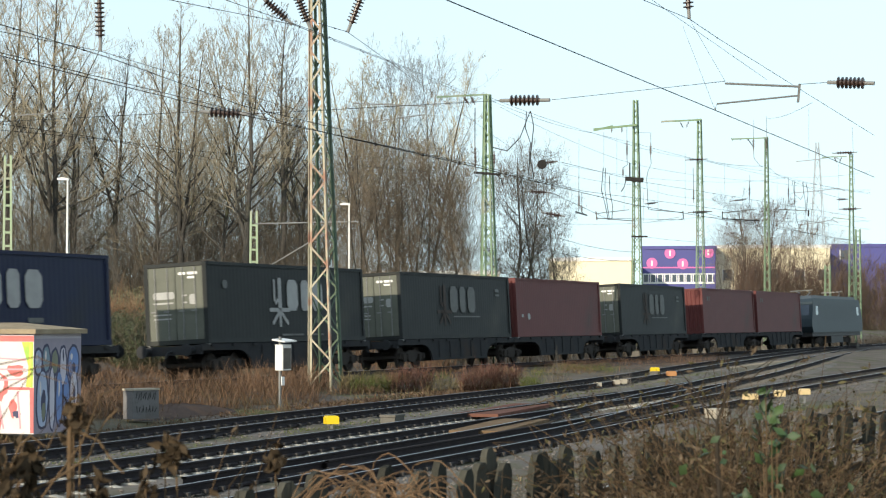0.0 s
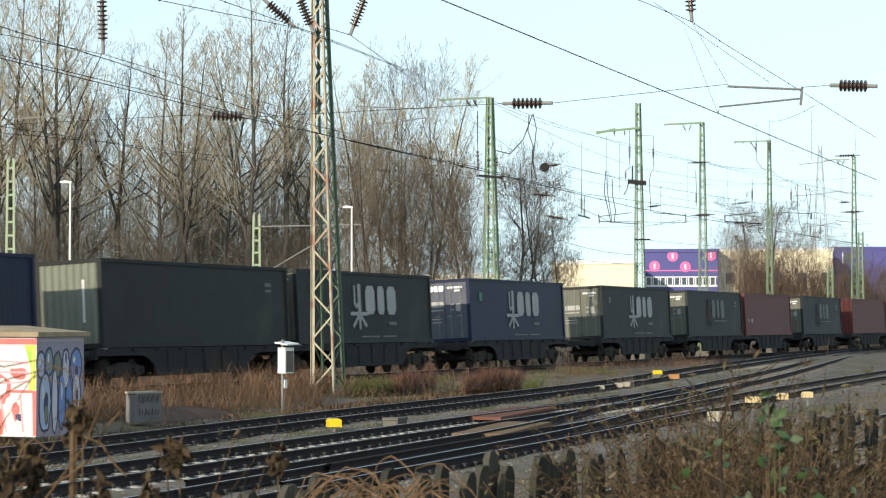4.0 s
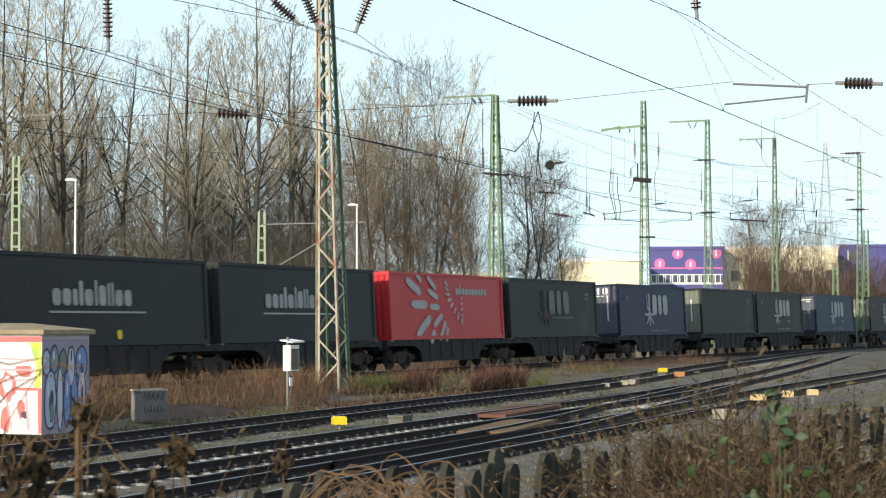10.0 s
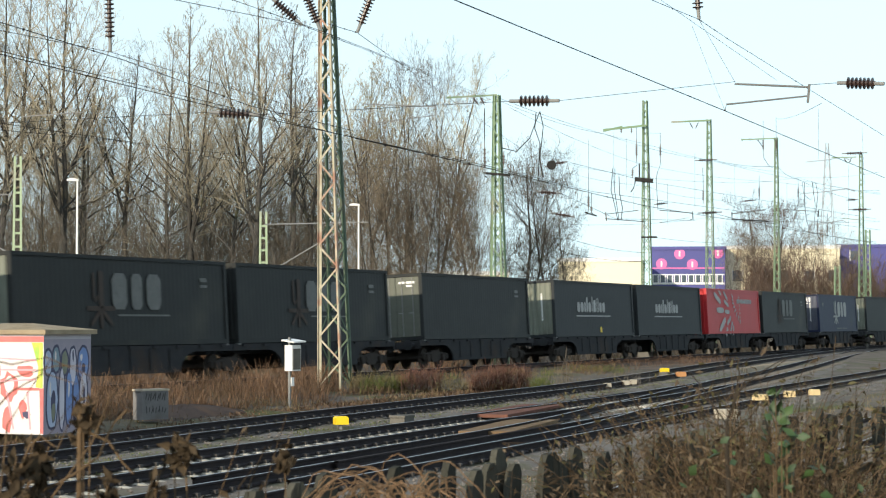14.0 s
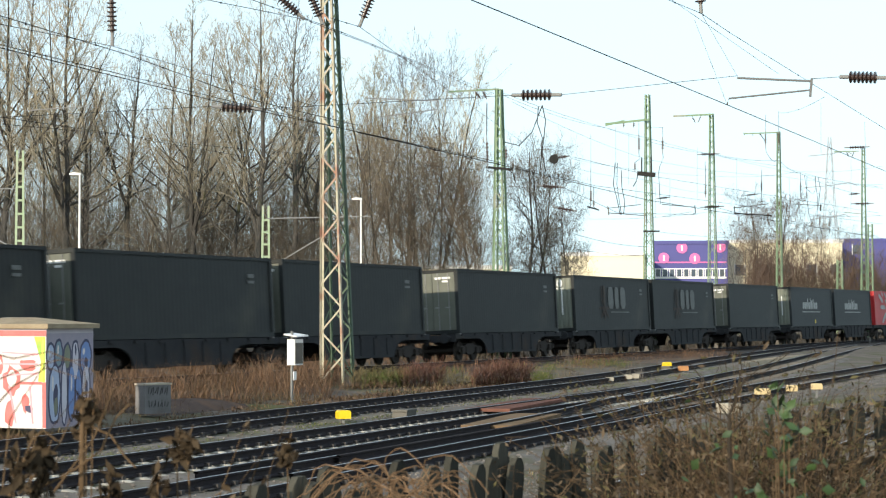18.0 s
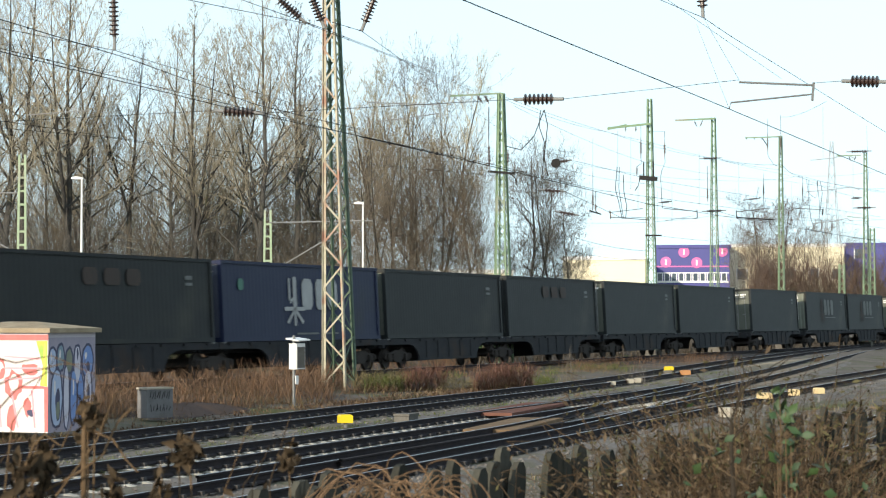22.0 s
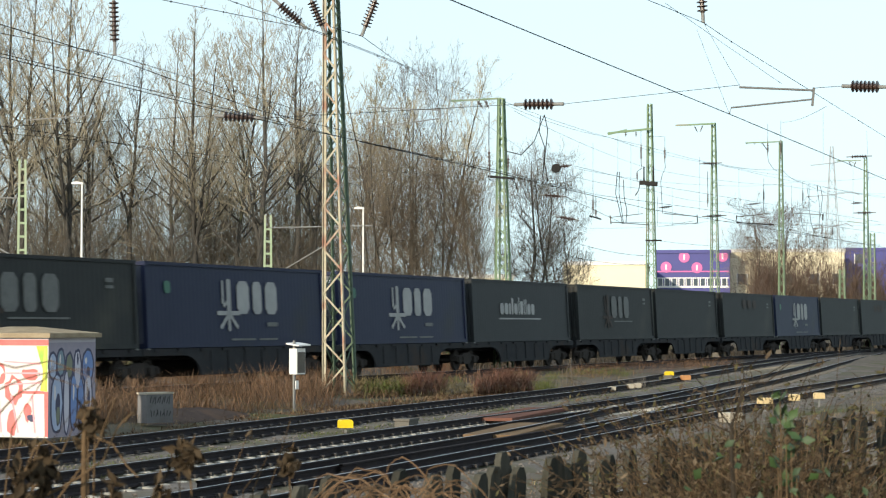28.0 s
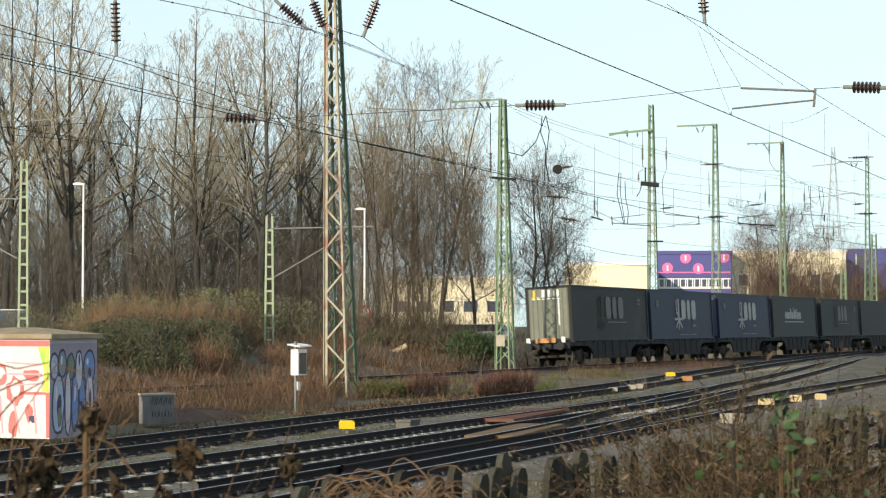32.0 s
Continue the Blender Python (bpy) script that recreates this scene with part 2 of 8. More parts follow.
    "dark_ballast": mat("dark_ballast", (0.065, 0.056, 0.05), (0.11, 0.095, 0.083), 1.5, 0.95, bump=1.0, c=(0.08, 0.05, 0.035), fine=22),
    "snag": mat("dark_snag", (0.030, 0.025, 0.020), (0.05, 0.04, 0.03), 4, 0.95),
    "twig_g": mat("twigs_grey", (0.20, 0.18, 0.15), (0.13, 0.115, 0.098), 0.5, 0.9, vary=0.2),
    "twig_r": mat("twigs_reddish", (0.155, 0.105, 0.08), (0.11, 0.078, 0.062), 0.5, 0.9),
    "twig_b": mat("twigs_brown", (0.225, 0.185, 0.14), (0.15, 0.125, 0.097), 0.5, 0.9, vary=0.2),
    # mast green with the shade of the mast's back side in its colour
    "mast_shade": mat("mast_green_shaded", (0.045, 0.085, 0.05), (0.08, 0.12, 0.075), 1.5, 0.65, c=(0.12, 0.09, 0.06), cmin=0.55, cmax=0.7),
    "log": mat("pale_log", (0.48, 0.38, 0.25), (0.36, 0.28, 0.18), 2, 0.9),
}


# ---- mesh helpers ----
def mesh_of(name, verts, faces, material, smooth=False):
    me = bpy.data.meshes.new(name)
    me.from_pydata([tuple(v) for v in verts], [], [tuple(f) for f in faces])
    me.materials.append(M[material])
    if smooth:
        me.polygons.foreach_set("use_smooth", [True] * len(me.polygons))
    me.update()
    return me


CUBE_F = ((0, 3, 2, 1), (4, 5, 6, 7), (0, 1, 5, 4), (1, 2, 6, 5), (2, 3, 7, 6), (3, 0, 4, 7))


class Build:
    """Collects boxes, tubes and prisms into one mesh."""

    def __init__(self):
        self.v, self.f = [], []

    def add(self, verts, faces):
        k = len(self.v)
        self.v += [tuple(v) for v in verts]
        self.f += [tuple(i + k for i in f) for f in faces]
        return self

    def box(self, x0, x1, y0, y1, z0, z1, m=None):
        vs = [(x0, y0, z0), (x1, y0, z0), (x1, y1, z0), (x0, y1, z0), (x0, y0, z1), (x1, y0, z1), (x1, y1, z1), (x0, y1, z1)]
        if m is not None:
            vs = [m @ Vector(v) for v in vs]
        return self.add(vs, CUBE_F)

    def bar(self, p, q, w, h=None, up=(0, 0, 1)):
        """A bar of section w x h from p to q."""
        p, q = Vector(p), Vector(q)
        d = (q - p).normalized()
        u = Vector(up)
        if abs(d.dot(u)) > 0.98:
            u = Vector((1, 0, 0))
        s = d.cross(u).normalized()
        u = s.cross(d)
        h = h or w
        s, u = s * w / 2, u * h / 2
        return self.add([p - s - u, p + s - u, p + s + u, p - s + u, q - s - u, q + s - u, q + s + u, q - s + u], CUBE_F)

    def tube(self, pts, r, sides=6, r1=None, caps=True):
        """A round tube through pts, with radius r tapering to r1."""
        pts = [Vector(p) for p in pts]
        n, k = len(pts), len(self.v)
        for i, p in enumerate(pts):
            d = (pts[min(i + 1, n - 1)] - pts[max(i - 1, 0)]).normalized()
            u = Vector((0, 0, 1)) if abs(d.z) < 0.95 else Vector((1, 0, 0))
            s = d.cross(u).normalized()
            u = s.cross(d)
            rr = r if r1 is None else r + (r1 - r) * i / max(1, n - 1)
            for j in range(sides):
                a = 2 * math.pi * j / sides
                self.v.append(tuple(p + s * math.cos(a) * rr + u * math.sin(a) * rr))
        for i in range(n - 1):
            for j in range(sides):
                a, b = k + i * sides + j, k + i * sides + (j + 1) % sides
                self.f.append((a, b, b + sides, a + sides))
        if caps:
            self.f.append(tuple(k + j for j in range(sides))[::-1])
            self.f.append(tuple(k + (n - 1) * sides + j for j in range(sides)))
        return self

    def lathe(self, prof, axis_from, axis_to, sides=12):
        """Discs and cones along an axis: prof holds (distance along, radius)."""
        a, b = Vector(axis_from), Vector(axis_to)
        d = (b - a).normalized()
        u = Vector((0, 0, 1)) if abs(d.z) < 0.9 else Vector((1, 0, 0))
        s = d.cross(u).normalized()
        u = s.cross(d)
        k = len(self.v)
        for t, r in prof:
            for j in range(sides):
                g = 2 * math.pi * j / sides
                self.v.append(tuple(a + d * t + s * math.cos(g) * r + u * math.sin(g) * r))
        for i in range(len(prof) - 1):
            for j in range(sides):
                p, q = k + i * sides + j, k + i * sides + (j + 1) % sides
                self.f.append((p, q, q + sides, p + sides))
        self.f.append(tuple(k + j for j in range(sides))[::-1])
        self.f.append(tuple(k + (len(prof) - 1) * sides + j for j in range(sides)))
        return self

    def prism(self, outline, y0, y1, m=None):
        """An outline in x, z, pushed from y0 to y1."""
        n = len(outline)
        vs = [Vector((x, y0, z)) for x, z in outline] + [Vector((x, y1, z)) for x, z in outline]
        if m is not None:
            vs = [m @ v for v in vs]
        return self.add(vs, [tuple(range(n)), tuple(range(2 * n - 1, n - 1, -1))] + [(i, i + n, (i + 1) % n + n, (i + 1) % n) for i in range(n)])

    def mesh(self, name, material, smooth=False):
        return mesh_of(name, self.v, self.f, material, smooth)


def part(name, build, material, parent, label="", smooth=False):
    """One mesh object under a thing or under a part."""
    data = build.mesh(name, material, smooth) if isinstance(build, Build) else build
    ob = new(name, data)
    ob.parent = parent
    if label:
        tagged(ob, label)
    return ob


def thing(name, m, label, category, group="", kind=""):
    ob = new(name)
    ob.matrix_basis = m
    ob.empty_display_size = 0.2
    return tagged(ob, label, category, group, kind)


def solo(name, build, material, label, category, group="", kind="", smooth=False):
    data = build.mesh(name, material, smooth) if isinstance(build, Build) else build
    return tagged(new(name, data), label, category, group, kind)


# ---- the lie of the land ----
HEAD = (1.18646, 2.95334e-4, -3.53545e-6)   # heading of the train's track along its length
STEP = 2.0
_s = np.arange(-420.0, 520.0 + STEP, STEP)
_c = np.clip(_s, -60, 240)
_th = HEAD[0] + HEAD[1] * _c + HEAD[2] * _c ** 2
_x = np.concatenate([[0], np.cumsum((np.cos(_th[1:]) + np.cos(_th[:-1])) / 2 * STEP)])
_y = np.concatenate([[0], np.cumsum((np.sin(_th[1:]) + np.sin(_th[:-1])) / 2 * STEP)])
_i0 = int(np.argmin(abs(_s)))
_x, _y = _x - _x[_i0] - 8.5, _y - _y[_i0] + 76.5
_x, _y = _x - np.sin(_th) * 1.135, _y + np.cos(_th) * 1.135   # from the wagons' near side to the track's middle
CANT = 0.055


def line_at(s):
    return float(np.interp(s, _s, _x)), float(np.interp(s, _s, _y)), float(np.interp(s, _s, _th))


def train_pose(s):
    x, y, th = line_at(s)
    return Matrix.Translation((x, y, 0)) @ Matrix.Rotation(th, 4, "Z") @ Matrix.Rotation(-CANT, 4, "X")


def left_of_train(x, y):
    """Distance to the left of the train's track, positive on the far side."""
    k = np.argmin((np.asarray(x)[..., None] - _x) ** 2 + (np.asarray(y)[..., None] - _y) ** 2, axis=-1)
    return -(x - _x[k]) * np.sin(_th[k]) + (y - _y[k]) * np.cos(_th[k])


def smooth01(v):
    v = np.clip(v, 0, 1)
    return v * v * (3 - 2 * v)


def ground_z(x, y):
    d = left_of_train(x, y)
    far = smooth01((d - 3.5) / 9.0) * 1.45
    e = (x + 1.75) * 0.95 - (y - 34.64) * 0.312       # to the right of the third track
    near = smooth01((e - 6.5) / 3.5) * 0.75
    hump = 0.25 * smooth01((d + 9) / 3) * smooth01((-2.5 - d) / 2.5)
    yard = 0.15 * smooth01((-10.2 - d) / 1.2) * smooth01((3.4 - e) / 1.2)   # the beds stand proud of the yard's floor
    return -0.36 + far + near + hump * 0.6 - yard


# ---- ground ----
gx = np.concatenate([np.linspace(-1500, -90, 16), np.arange(-80, 110, 1.5), np.linspace(120, 1500, 16)])
gy = np.concatenate([np.linspace(-1500, -20, 12), np.arange(-10, 240, 1.5), np.linspace(250, 3500, 22)])
GX, GY = np.meshgrid(gx, gy)
GZ = ground_z(GX, GY)
rng = np.random.default_rng(5)
GZ = GZ + rng.normal(0, 0.025, GZ.shape)
nx, ny = len(gx), len(gy)
gf = [(j * nx + i, j * nx + i + 1, (j + 1) * nx + i + 1, (j + 1) * nx + i) for j in range(ny - 1) for i in range(nx - 1)]
ground_me = mesh_of("ground", np.stack([GX.ravel(), GY.ravel(), GZ.ravel()], 1), gf, "earth", True)
tagged(new("ground", ground_me), "dull brown winter earth with patches of moss", "ground", kind="structure")


# ---- tracks ----
def spline(pts, step):
    """Evenly spaced points on a smooth line through pts."""
    p = np.array(pts, float)
    t = np.concatenate([[0], np.cumsum(np.hypot(*np.diff(p, axis=0).T))])
    tg = np.gradient(p, t, axis=0)
    u = np.arange(0, t[-1], step)
    k = np.clip(np.searchsorted(t, u, "right") - 1, 0, len(t) - 2)
    h = (t[k + 1] - t[k])[:, None]
    w = ((u - t[k]) / (t[k + 1] - t[k]))[:, None]
    q = (2 * w ** 3 - 3 * w ** 2 + 1) * p[k] + (w ** 3 - 2 * w ** 2 + w) * h * tg[k] + (-2 * w ** 3 + 3 * w ** 2) * p[k + 1] + (w ** 3 - w ** 2) * h * tg[k + 1]
    d = np.gradient(q, axis=0)
    d /= np.linalg.norm(d, axis=1)[:, None]
    return q, d


RAIL = [(-0.07, 0.0), (0.07, 0.0), (0.07, 0.025), (0.012, 0.05), (0.012, 0.115), (0.036, 0.13), (0.036, 0.158), (-0.036, 0.158), (-0.036, 0.13), (-0.012, 0.115), (-0.012, 0.05), (-0.07, 0.025)]


def rail_mesh(name, q, d, off, z, heads=False):
    """One rail swept along a track's middle line at the offset off; top at z."""
    prof = [(-0.024, 0.1585), (0.024, 0.1585), (0.024, 0.1625), (-0.024, 0.1625)] if heads else RAIL
    n = len(prof)
    side = np.stack([d[:, 1], -d[:, 0]], 1)
    v = []
    for i in range(len(q)):
        zz = z[i] if np.ndim(z) else z
        for a, b in prof:
            p = q[i] + side[i] * (off + a)
            v.append((p[0], p[1], zz - 0.162 + b))
    f = [(i * n + j, i * n + (j + 1) % n, (i + 1) * n + (j + 1) % n, (i + 1) * n + j) for i in range(len(q) - 1) for j in range(n)]
    return mesh_of(name, v, f, "railhead" if heads else "rail")


def bed(q, d, z, name, label, half=1.55, material="ballast"):
    """Ballast bed under a track: a low trapezoid with a rough top."""
    side = np.stack([d[:, 1], -d[:, 0]], 1)
    prof = [(-half - 0.7, -0.62), (-half, -0.22), (-half * 0.6, -0.19), (-half * 0.2, -0.195), (half * 0.2, -0.195), (half * 0.6, -0.19), (half, -0.22), (half + 0.7, -0.62)]
    r = np.random.default_rng(3)
    v, f, n = [], [], len(prof)
    for i in range(len(q)):
        for a, b in prof:
            p = q[i] + side[i] * (a + r.normal(0, 0.04))
            v.append((p[0], p[1], z + b + r.normal(0, 0.015)))
    f = [(i * n + j, i * n + j + 1, (i + 1) * n + j + 1, (i + 1) * n + j) for i in range(len(q) - 1) for j in range(n - 1)]
    return tagged(new(name, mesh_of(name, v, f, material, True)), label, "track bed", kind="structure")


T1 = [(-16, 7), (-7.41, 36.3), (-3.42, 49.9), (4.98, 76.9), (13.9, 112), (24.9, 153), (38.6, 200), (56, 248), (84, 310)]
T2 = [(-13.2, 11), (-6.38, 31.24), (-2.91, 41.7), (0.92, 53.4), (6.0, 68.6), (10.8, 85.0), (18.4, 115), (23.9, 138), (32.4, 172), (44, 215), (58, 250)]
T3 = [(-10, 8.5), (-3.0, 30.6), (-1.7, 34.6), (2.2, 46.2), (4.98, 54.8), (12.05, 77.5), (19.63, 100), (37, 150), (62, 215)]
T4 = [(-4.5, 10.5), (0.3, 23), (4.8, 36), (10.6, 52.5), (17.0, 70), (30, 105), (55, 170)]
TX = [(-3.0, 32.4), (-0.6, 40.0), (1.9, 47.9), (5.0, 60.4), (8.3, 74.2), (11.6, 88.0)]


def sleeper_mesh(material):
    """A concrete sleeper with two raised rail seats, lower in the middle and at its ends."""
    v, f = [], []
    st = ((-1.3, -0.085), (-1.05, -0.03), (-0.92, 0.0), (-0.58, 0.0), (-0.4, -0.05), (0.4, -0.05), (0.58, 0.0), (0.92, 0.0), (1.05, -0.03), (1.3, -0.085))
    for y, z in st:
        v += [(-0.14, y, -0.2), (0.14, y, -0.2), (0.11, y, z - 0.018), (0.075, y, z), (-0.075, y, z), (-0.11, y, z - 0.018)]
    for i in range(len(st) - 1):
        f += [(6 * i + k, 6 * i + (k + 1) % 6, 6 * i + 6 + (k + 1) % 6, 6 * i + 6 + k)[::-1] for k in range(6)]
    f += [tuple(range(6)), tuple(range(6 * len(st) - 1, 6 * len(st) - 7, -1))]
    return mesh_of("sleeper", v, f, material)


sleeper_me, sleeper_pale_me = sleeper_mesh("sleeper"), sleeper_mesh("sleeper_pale")
SLEEPERS = []   # (parent, pose), laid at the end of the file


def track(name, pts, z, label, sleepers=(0, 0), heads=True):
    q, d = spline(pts, 1.0)
    b = bed(q, d, z, name + "_bed", "grey-brown ballast bed with weeds between the rails")
    rails = thing(name, Matrix(), label, "railway track", "railway tracks", "structure")
    for off in (-0.7525, 0.7525):
        r = part("rail", rail_mesh("rail", q, d, off, z), "", rails)
        if heads:
            part("rail_head", rail_mesh("rail_head", q, d, off, z, True), "", r, "worn bright running surface")
    # fastenings along both rails
    fb = Build()
    q2, d2 = spline(pts, 0.62)
    for (x, y), (dx, dy) in zip(q2, d2):
        if not 18 < y < 120:
            continue
        for off in (-0.7525, 0.7525):
            for o2 in (-0.1, 0.1):
                px, py = x + dy * (off + o2), y - dx * (off + o2)
                fb.bar((px - dx * 0.05, py - dy * 0.05, z - 0.135), (px + dx * 0.05, py + dy * 0.05, z - 0.135), 0.09, 0.06)
    if fb.v:
        ob = part("fastenings", fb, "clip", rails, "small steel rail clips")
        tagged(ob, kind="stuff")
    rest = Build()
    for k, ((x, y), (dx, dy)) in enumerate(zip(q2, d2)):
        m = Matrix.Translation((x, y, z - (0.166 if name == "track_2" else 0.20))) @ Matrix.Rotation(math.atan2(dy, dx), 4, "Z")
        if sleepers[0] < y < sleepers[1]:
            SLEEPERS.append((rails, m, sleeper_pale_me if name == "track_2" else sleeper_me))
        elif y < 170:
            rest.prism([(-0.13, -0.2), (0.13, -0.2), (0.11, 0.0), (-0.11, 0.0)], -1.3, 1.3, m)
    if rest.v:
        tagged(part("far_sleepers", rest, "sleeper", rails), kind="stuff")
    return rails


track("track_1", T1, -0.05, "plain line of dark rails beside the dry reeds", (30, 80))
track("track_2", T2, -0.20, "line with pale concrete sleepers that curves away to the main line", (26, 75))
track("track_3", T3, -0.22, "line with dark rails nearest the picket fence", (26, 70))
track("track_4", T4, -0.26, "half-hidden siding behind the dry bushes", (0, 0))
tq = np.stack([_x, _y], 1)[180:400]
td = np.stack([np.cos(_th), np.sin(_th)], 1)[180:400]
bed(tq, td, 0.0, "main_line_bed", "dark ballast bed of the main line", 2.5, "dark_ballast")
main = thing("main_line", Matrix(), "main line track on which the container train runs", "railway track", "railway tracks", "structure")
for off in (-0.7525, 0.7525):
    r = part("rail", rail_mesh("rail", tq, td, off, off * CANT), "", main)
    part("rail_head", rail_mesh("rail_head", tq, td, off, off * CANT, True), "", r, "worn bright running surface")
ms = Build()
for s in np.arange(-55, 120, 0.65):
    x, y, th = line_at(s)
    ms.prism([(-0.13, -0.2), (0.13, -0.2), (0.11, 0.0), (-0.11, 0.0)], -1.3, 1.3, Matrix.Translation((x, y, -0.20)) @ Matrix.Rotation(th, 4, "Z"))
tagged(part("far_sleepers", ms, "soil", main), kind="stuff")

# pale gravel between the curving lines
gq, gd = spline([(14.2, 107), (15.9, 113), (19.9, 126.5), (21.5, 132)], 1.0)
gw = 0.38 * np.sin(np.linspace(0.15, np.pi - 0.1, len(gq)))
gv = []
for (x, y), (dx, dy), w in zip(gq, gd, gw):
    gv += [(x + dy * o * w, y - dx * o * w, zz) for o, zz in ((-1.5, -0.6), (-1, -0.19), (1, -0.19), (1.5, -0.6))]
gravel = mesh_of("gravel_strip", gv, [(4 * i + j, 4 * i + j + 1, 4 * i + j + 5, 4 * i + j + 4) for i in range(len(gq) - 1) for j in range(3)], "pale_gravel", True)
tagged(new("gravel_strip", gravel), "pale worn gravel between two curving lines", "gravel", kind="structure")

# switch rails that lead from the third track to the second
xq, xd = spline(TX, 1.0)
crossing = thing("turnout", Matrix(), "crossover rails with wing rails between two lines", "railway turnout", "", "structure")
for off in (-0.7525, 0.7525):
    r = part("rail", rail_mesh("rail", xq, xd, off, -0.205), "", crossing)
    part("rail_head", rail_mesh("rail_head", xq, xd, off, -0.205, True), "", r, "worn bright running surface")
for pts, off in (([(-1.2, 36.2), (0.6, 41.7), (3.2, 49.6)], -0.62), ([(2.2, 46.2), (4.9, 54.6), (7.0, 61.2)], 0.62), ([(2.9, 59.0), (5.0, 65.5), (7.0, 72.0)], -0.95)):
    q, d = spline(pts, 1.0)
    part("check_rail", rail_mesh("check_rail", q, d, off, -0.20), "", crossing)

# ---- the train ----
CONT_L, CONT_W, CONT_H, DECK = 13.716, 2.5, 2.9, 1.26


def wave_sheet(length, z0, z1, pitch, depth, face):
    """A corrugated sheet along x at y = 0 that bulges to -y; face -1 or 1 tells the side it looks to."""
    xs = []
    n = int(length / pitch)
    for i in range(n):
        b = -length / 2 + i * length / n
        w = length / n
        xs += [(b + 0.08 * w, 0), (b + 0.30 * w, depth), (b + 0.58 * w, depth), (b + 0.80 * w, 0)]
    xs = [(-length / 2, 0)] + xs + [(length / 2, 0)]
    v = [(x, -face * d, z) for x, d in xs for z in (z0, z1)]
    f = [(2 * i, 2 * i + 2, 2 * i + 3, 2 * i + 1) for i in range(len(xs) - 1)]
    return v, f


C_MESH = {}


def container_meshes(paint, endpaint):
    if (paint, endpaint) in C_MESH:
        return C_MESH[paint, endpaint]
    L, W, H = CONT_L, CONT_W, CONT_H
    side = Build()
    v, f = wave_sheet(L - 0.3, 0.16, H - 0.11, 0.28, 0.003, 1)
    side.add(v, f)
    fr = Build()
    for y in (-W / 2, W / 2 - 0.09):
        fr.box(-L / 2 + 0.17, L / 2 - 0.17, y, y + 0.09, 0, 0.16)
        fr.box(-L / 2 + 0.17, L / 2 - 0.17, y, y + 0.09, H - 0.11, H)
    for x in (-L / 2, L / 2 - 0.12):
        fr.box(x, x + 0.12, -W / 2 + 0.16, W / 2 - 0.16, 0, 0.16)
        fr.box(x, x + 0.12, -W / 2 + 0.16, W / 2 - 0.16, H - 0.13, H)
    posts = Build().box(0, 0.17, 0, 0.16, 0.02, H - 0.02)
    cast = Build().box(0, 0.182, 0, 0.166, 0, 0.134)
    roof = Build().box(-L / 2 + 0.12, L / 2 - 0.12, -W / 2 + 0.09, W / 2 - 0.09, H - 0.06, H - 0.02)
    floor = Build().box(-L / 2 + 0.12, L / 2 - 0.12, -W / 2 + 0.09, W / 2 - 0.09, 0.03, 0.15)
    end = Build()
    v, f = wave_sheet(W - 0.32, 0.16, H - 0.13, 0.27, 0.07, 1)
    end.add([(y, x, z) for x, y, z in v], [g[::-1] for g in f])
    door = Build().box(-0.03, 0.03, -0.535, 0.535, 0, H - 0.31)
    for z in (0.35, 0.95, 1.55, 2.1):
        door.box(-0.045, -0.03, -0.47, 0.47, z, z + 0.38)
    lock = Build()
    lock.tube([(-0.075, 0, 0.0), (-0.075, 0, H - 0.31)], 0.022, 6)
    lock.box(-0.10, -0.05, -0.03, 0.18, 1.0, 1.05)
    C_MESH[paint, endpaint] = (side.mesh("side_wall", paint), fr.mesh("frame", paint), posts.mesh("corner_post", paint), cast.mesh("corner_casting", paint),
                               roof.mesh("roof", paint), floor.mesh("floor", "steel_dark"), end.mesh("end_wall", endpaint), door.mesh("door", endpaint), lock.mesh("lock_rod", "galv"))
    return C_MESH[paint, endpaint]


def block(rect, thick, m):
    """A flat block with cut corners, raised by thick from the plane y = 0; a fifth number turns it, in degrees."""
    x, z, w, h = rect[:4]
    c = min(w, h) * 0.22
    o = [(x + c, z), (x + w - c, z), (x + w, z + c), (x + w, z + h - c), (x + w - c, z + h), (x + c, z + h), (x, z + h - c), (x, z + c)]
    if len(rect) > 4:
        a, x0, z0 = radians(rect[4]), x + w / 2, z + h / 2
        o = [(x0 + (u - x0) * math.cos(a) - (v - z0) * math.sin(a), z0 + (u - x0) * math.sin(a) + (v - z0) * math.cos(a)) for u, v in o]
    return Build().prism(o, -thick, 0.0, m)


MARKS = {}


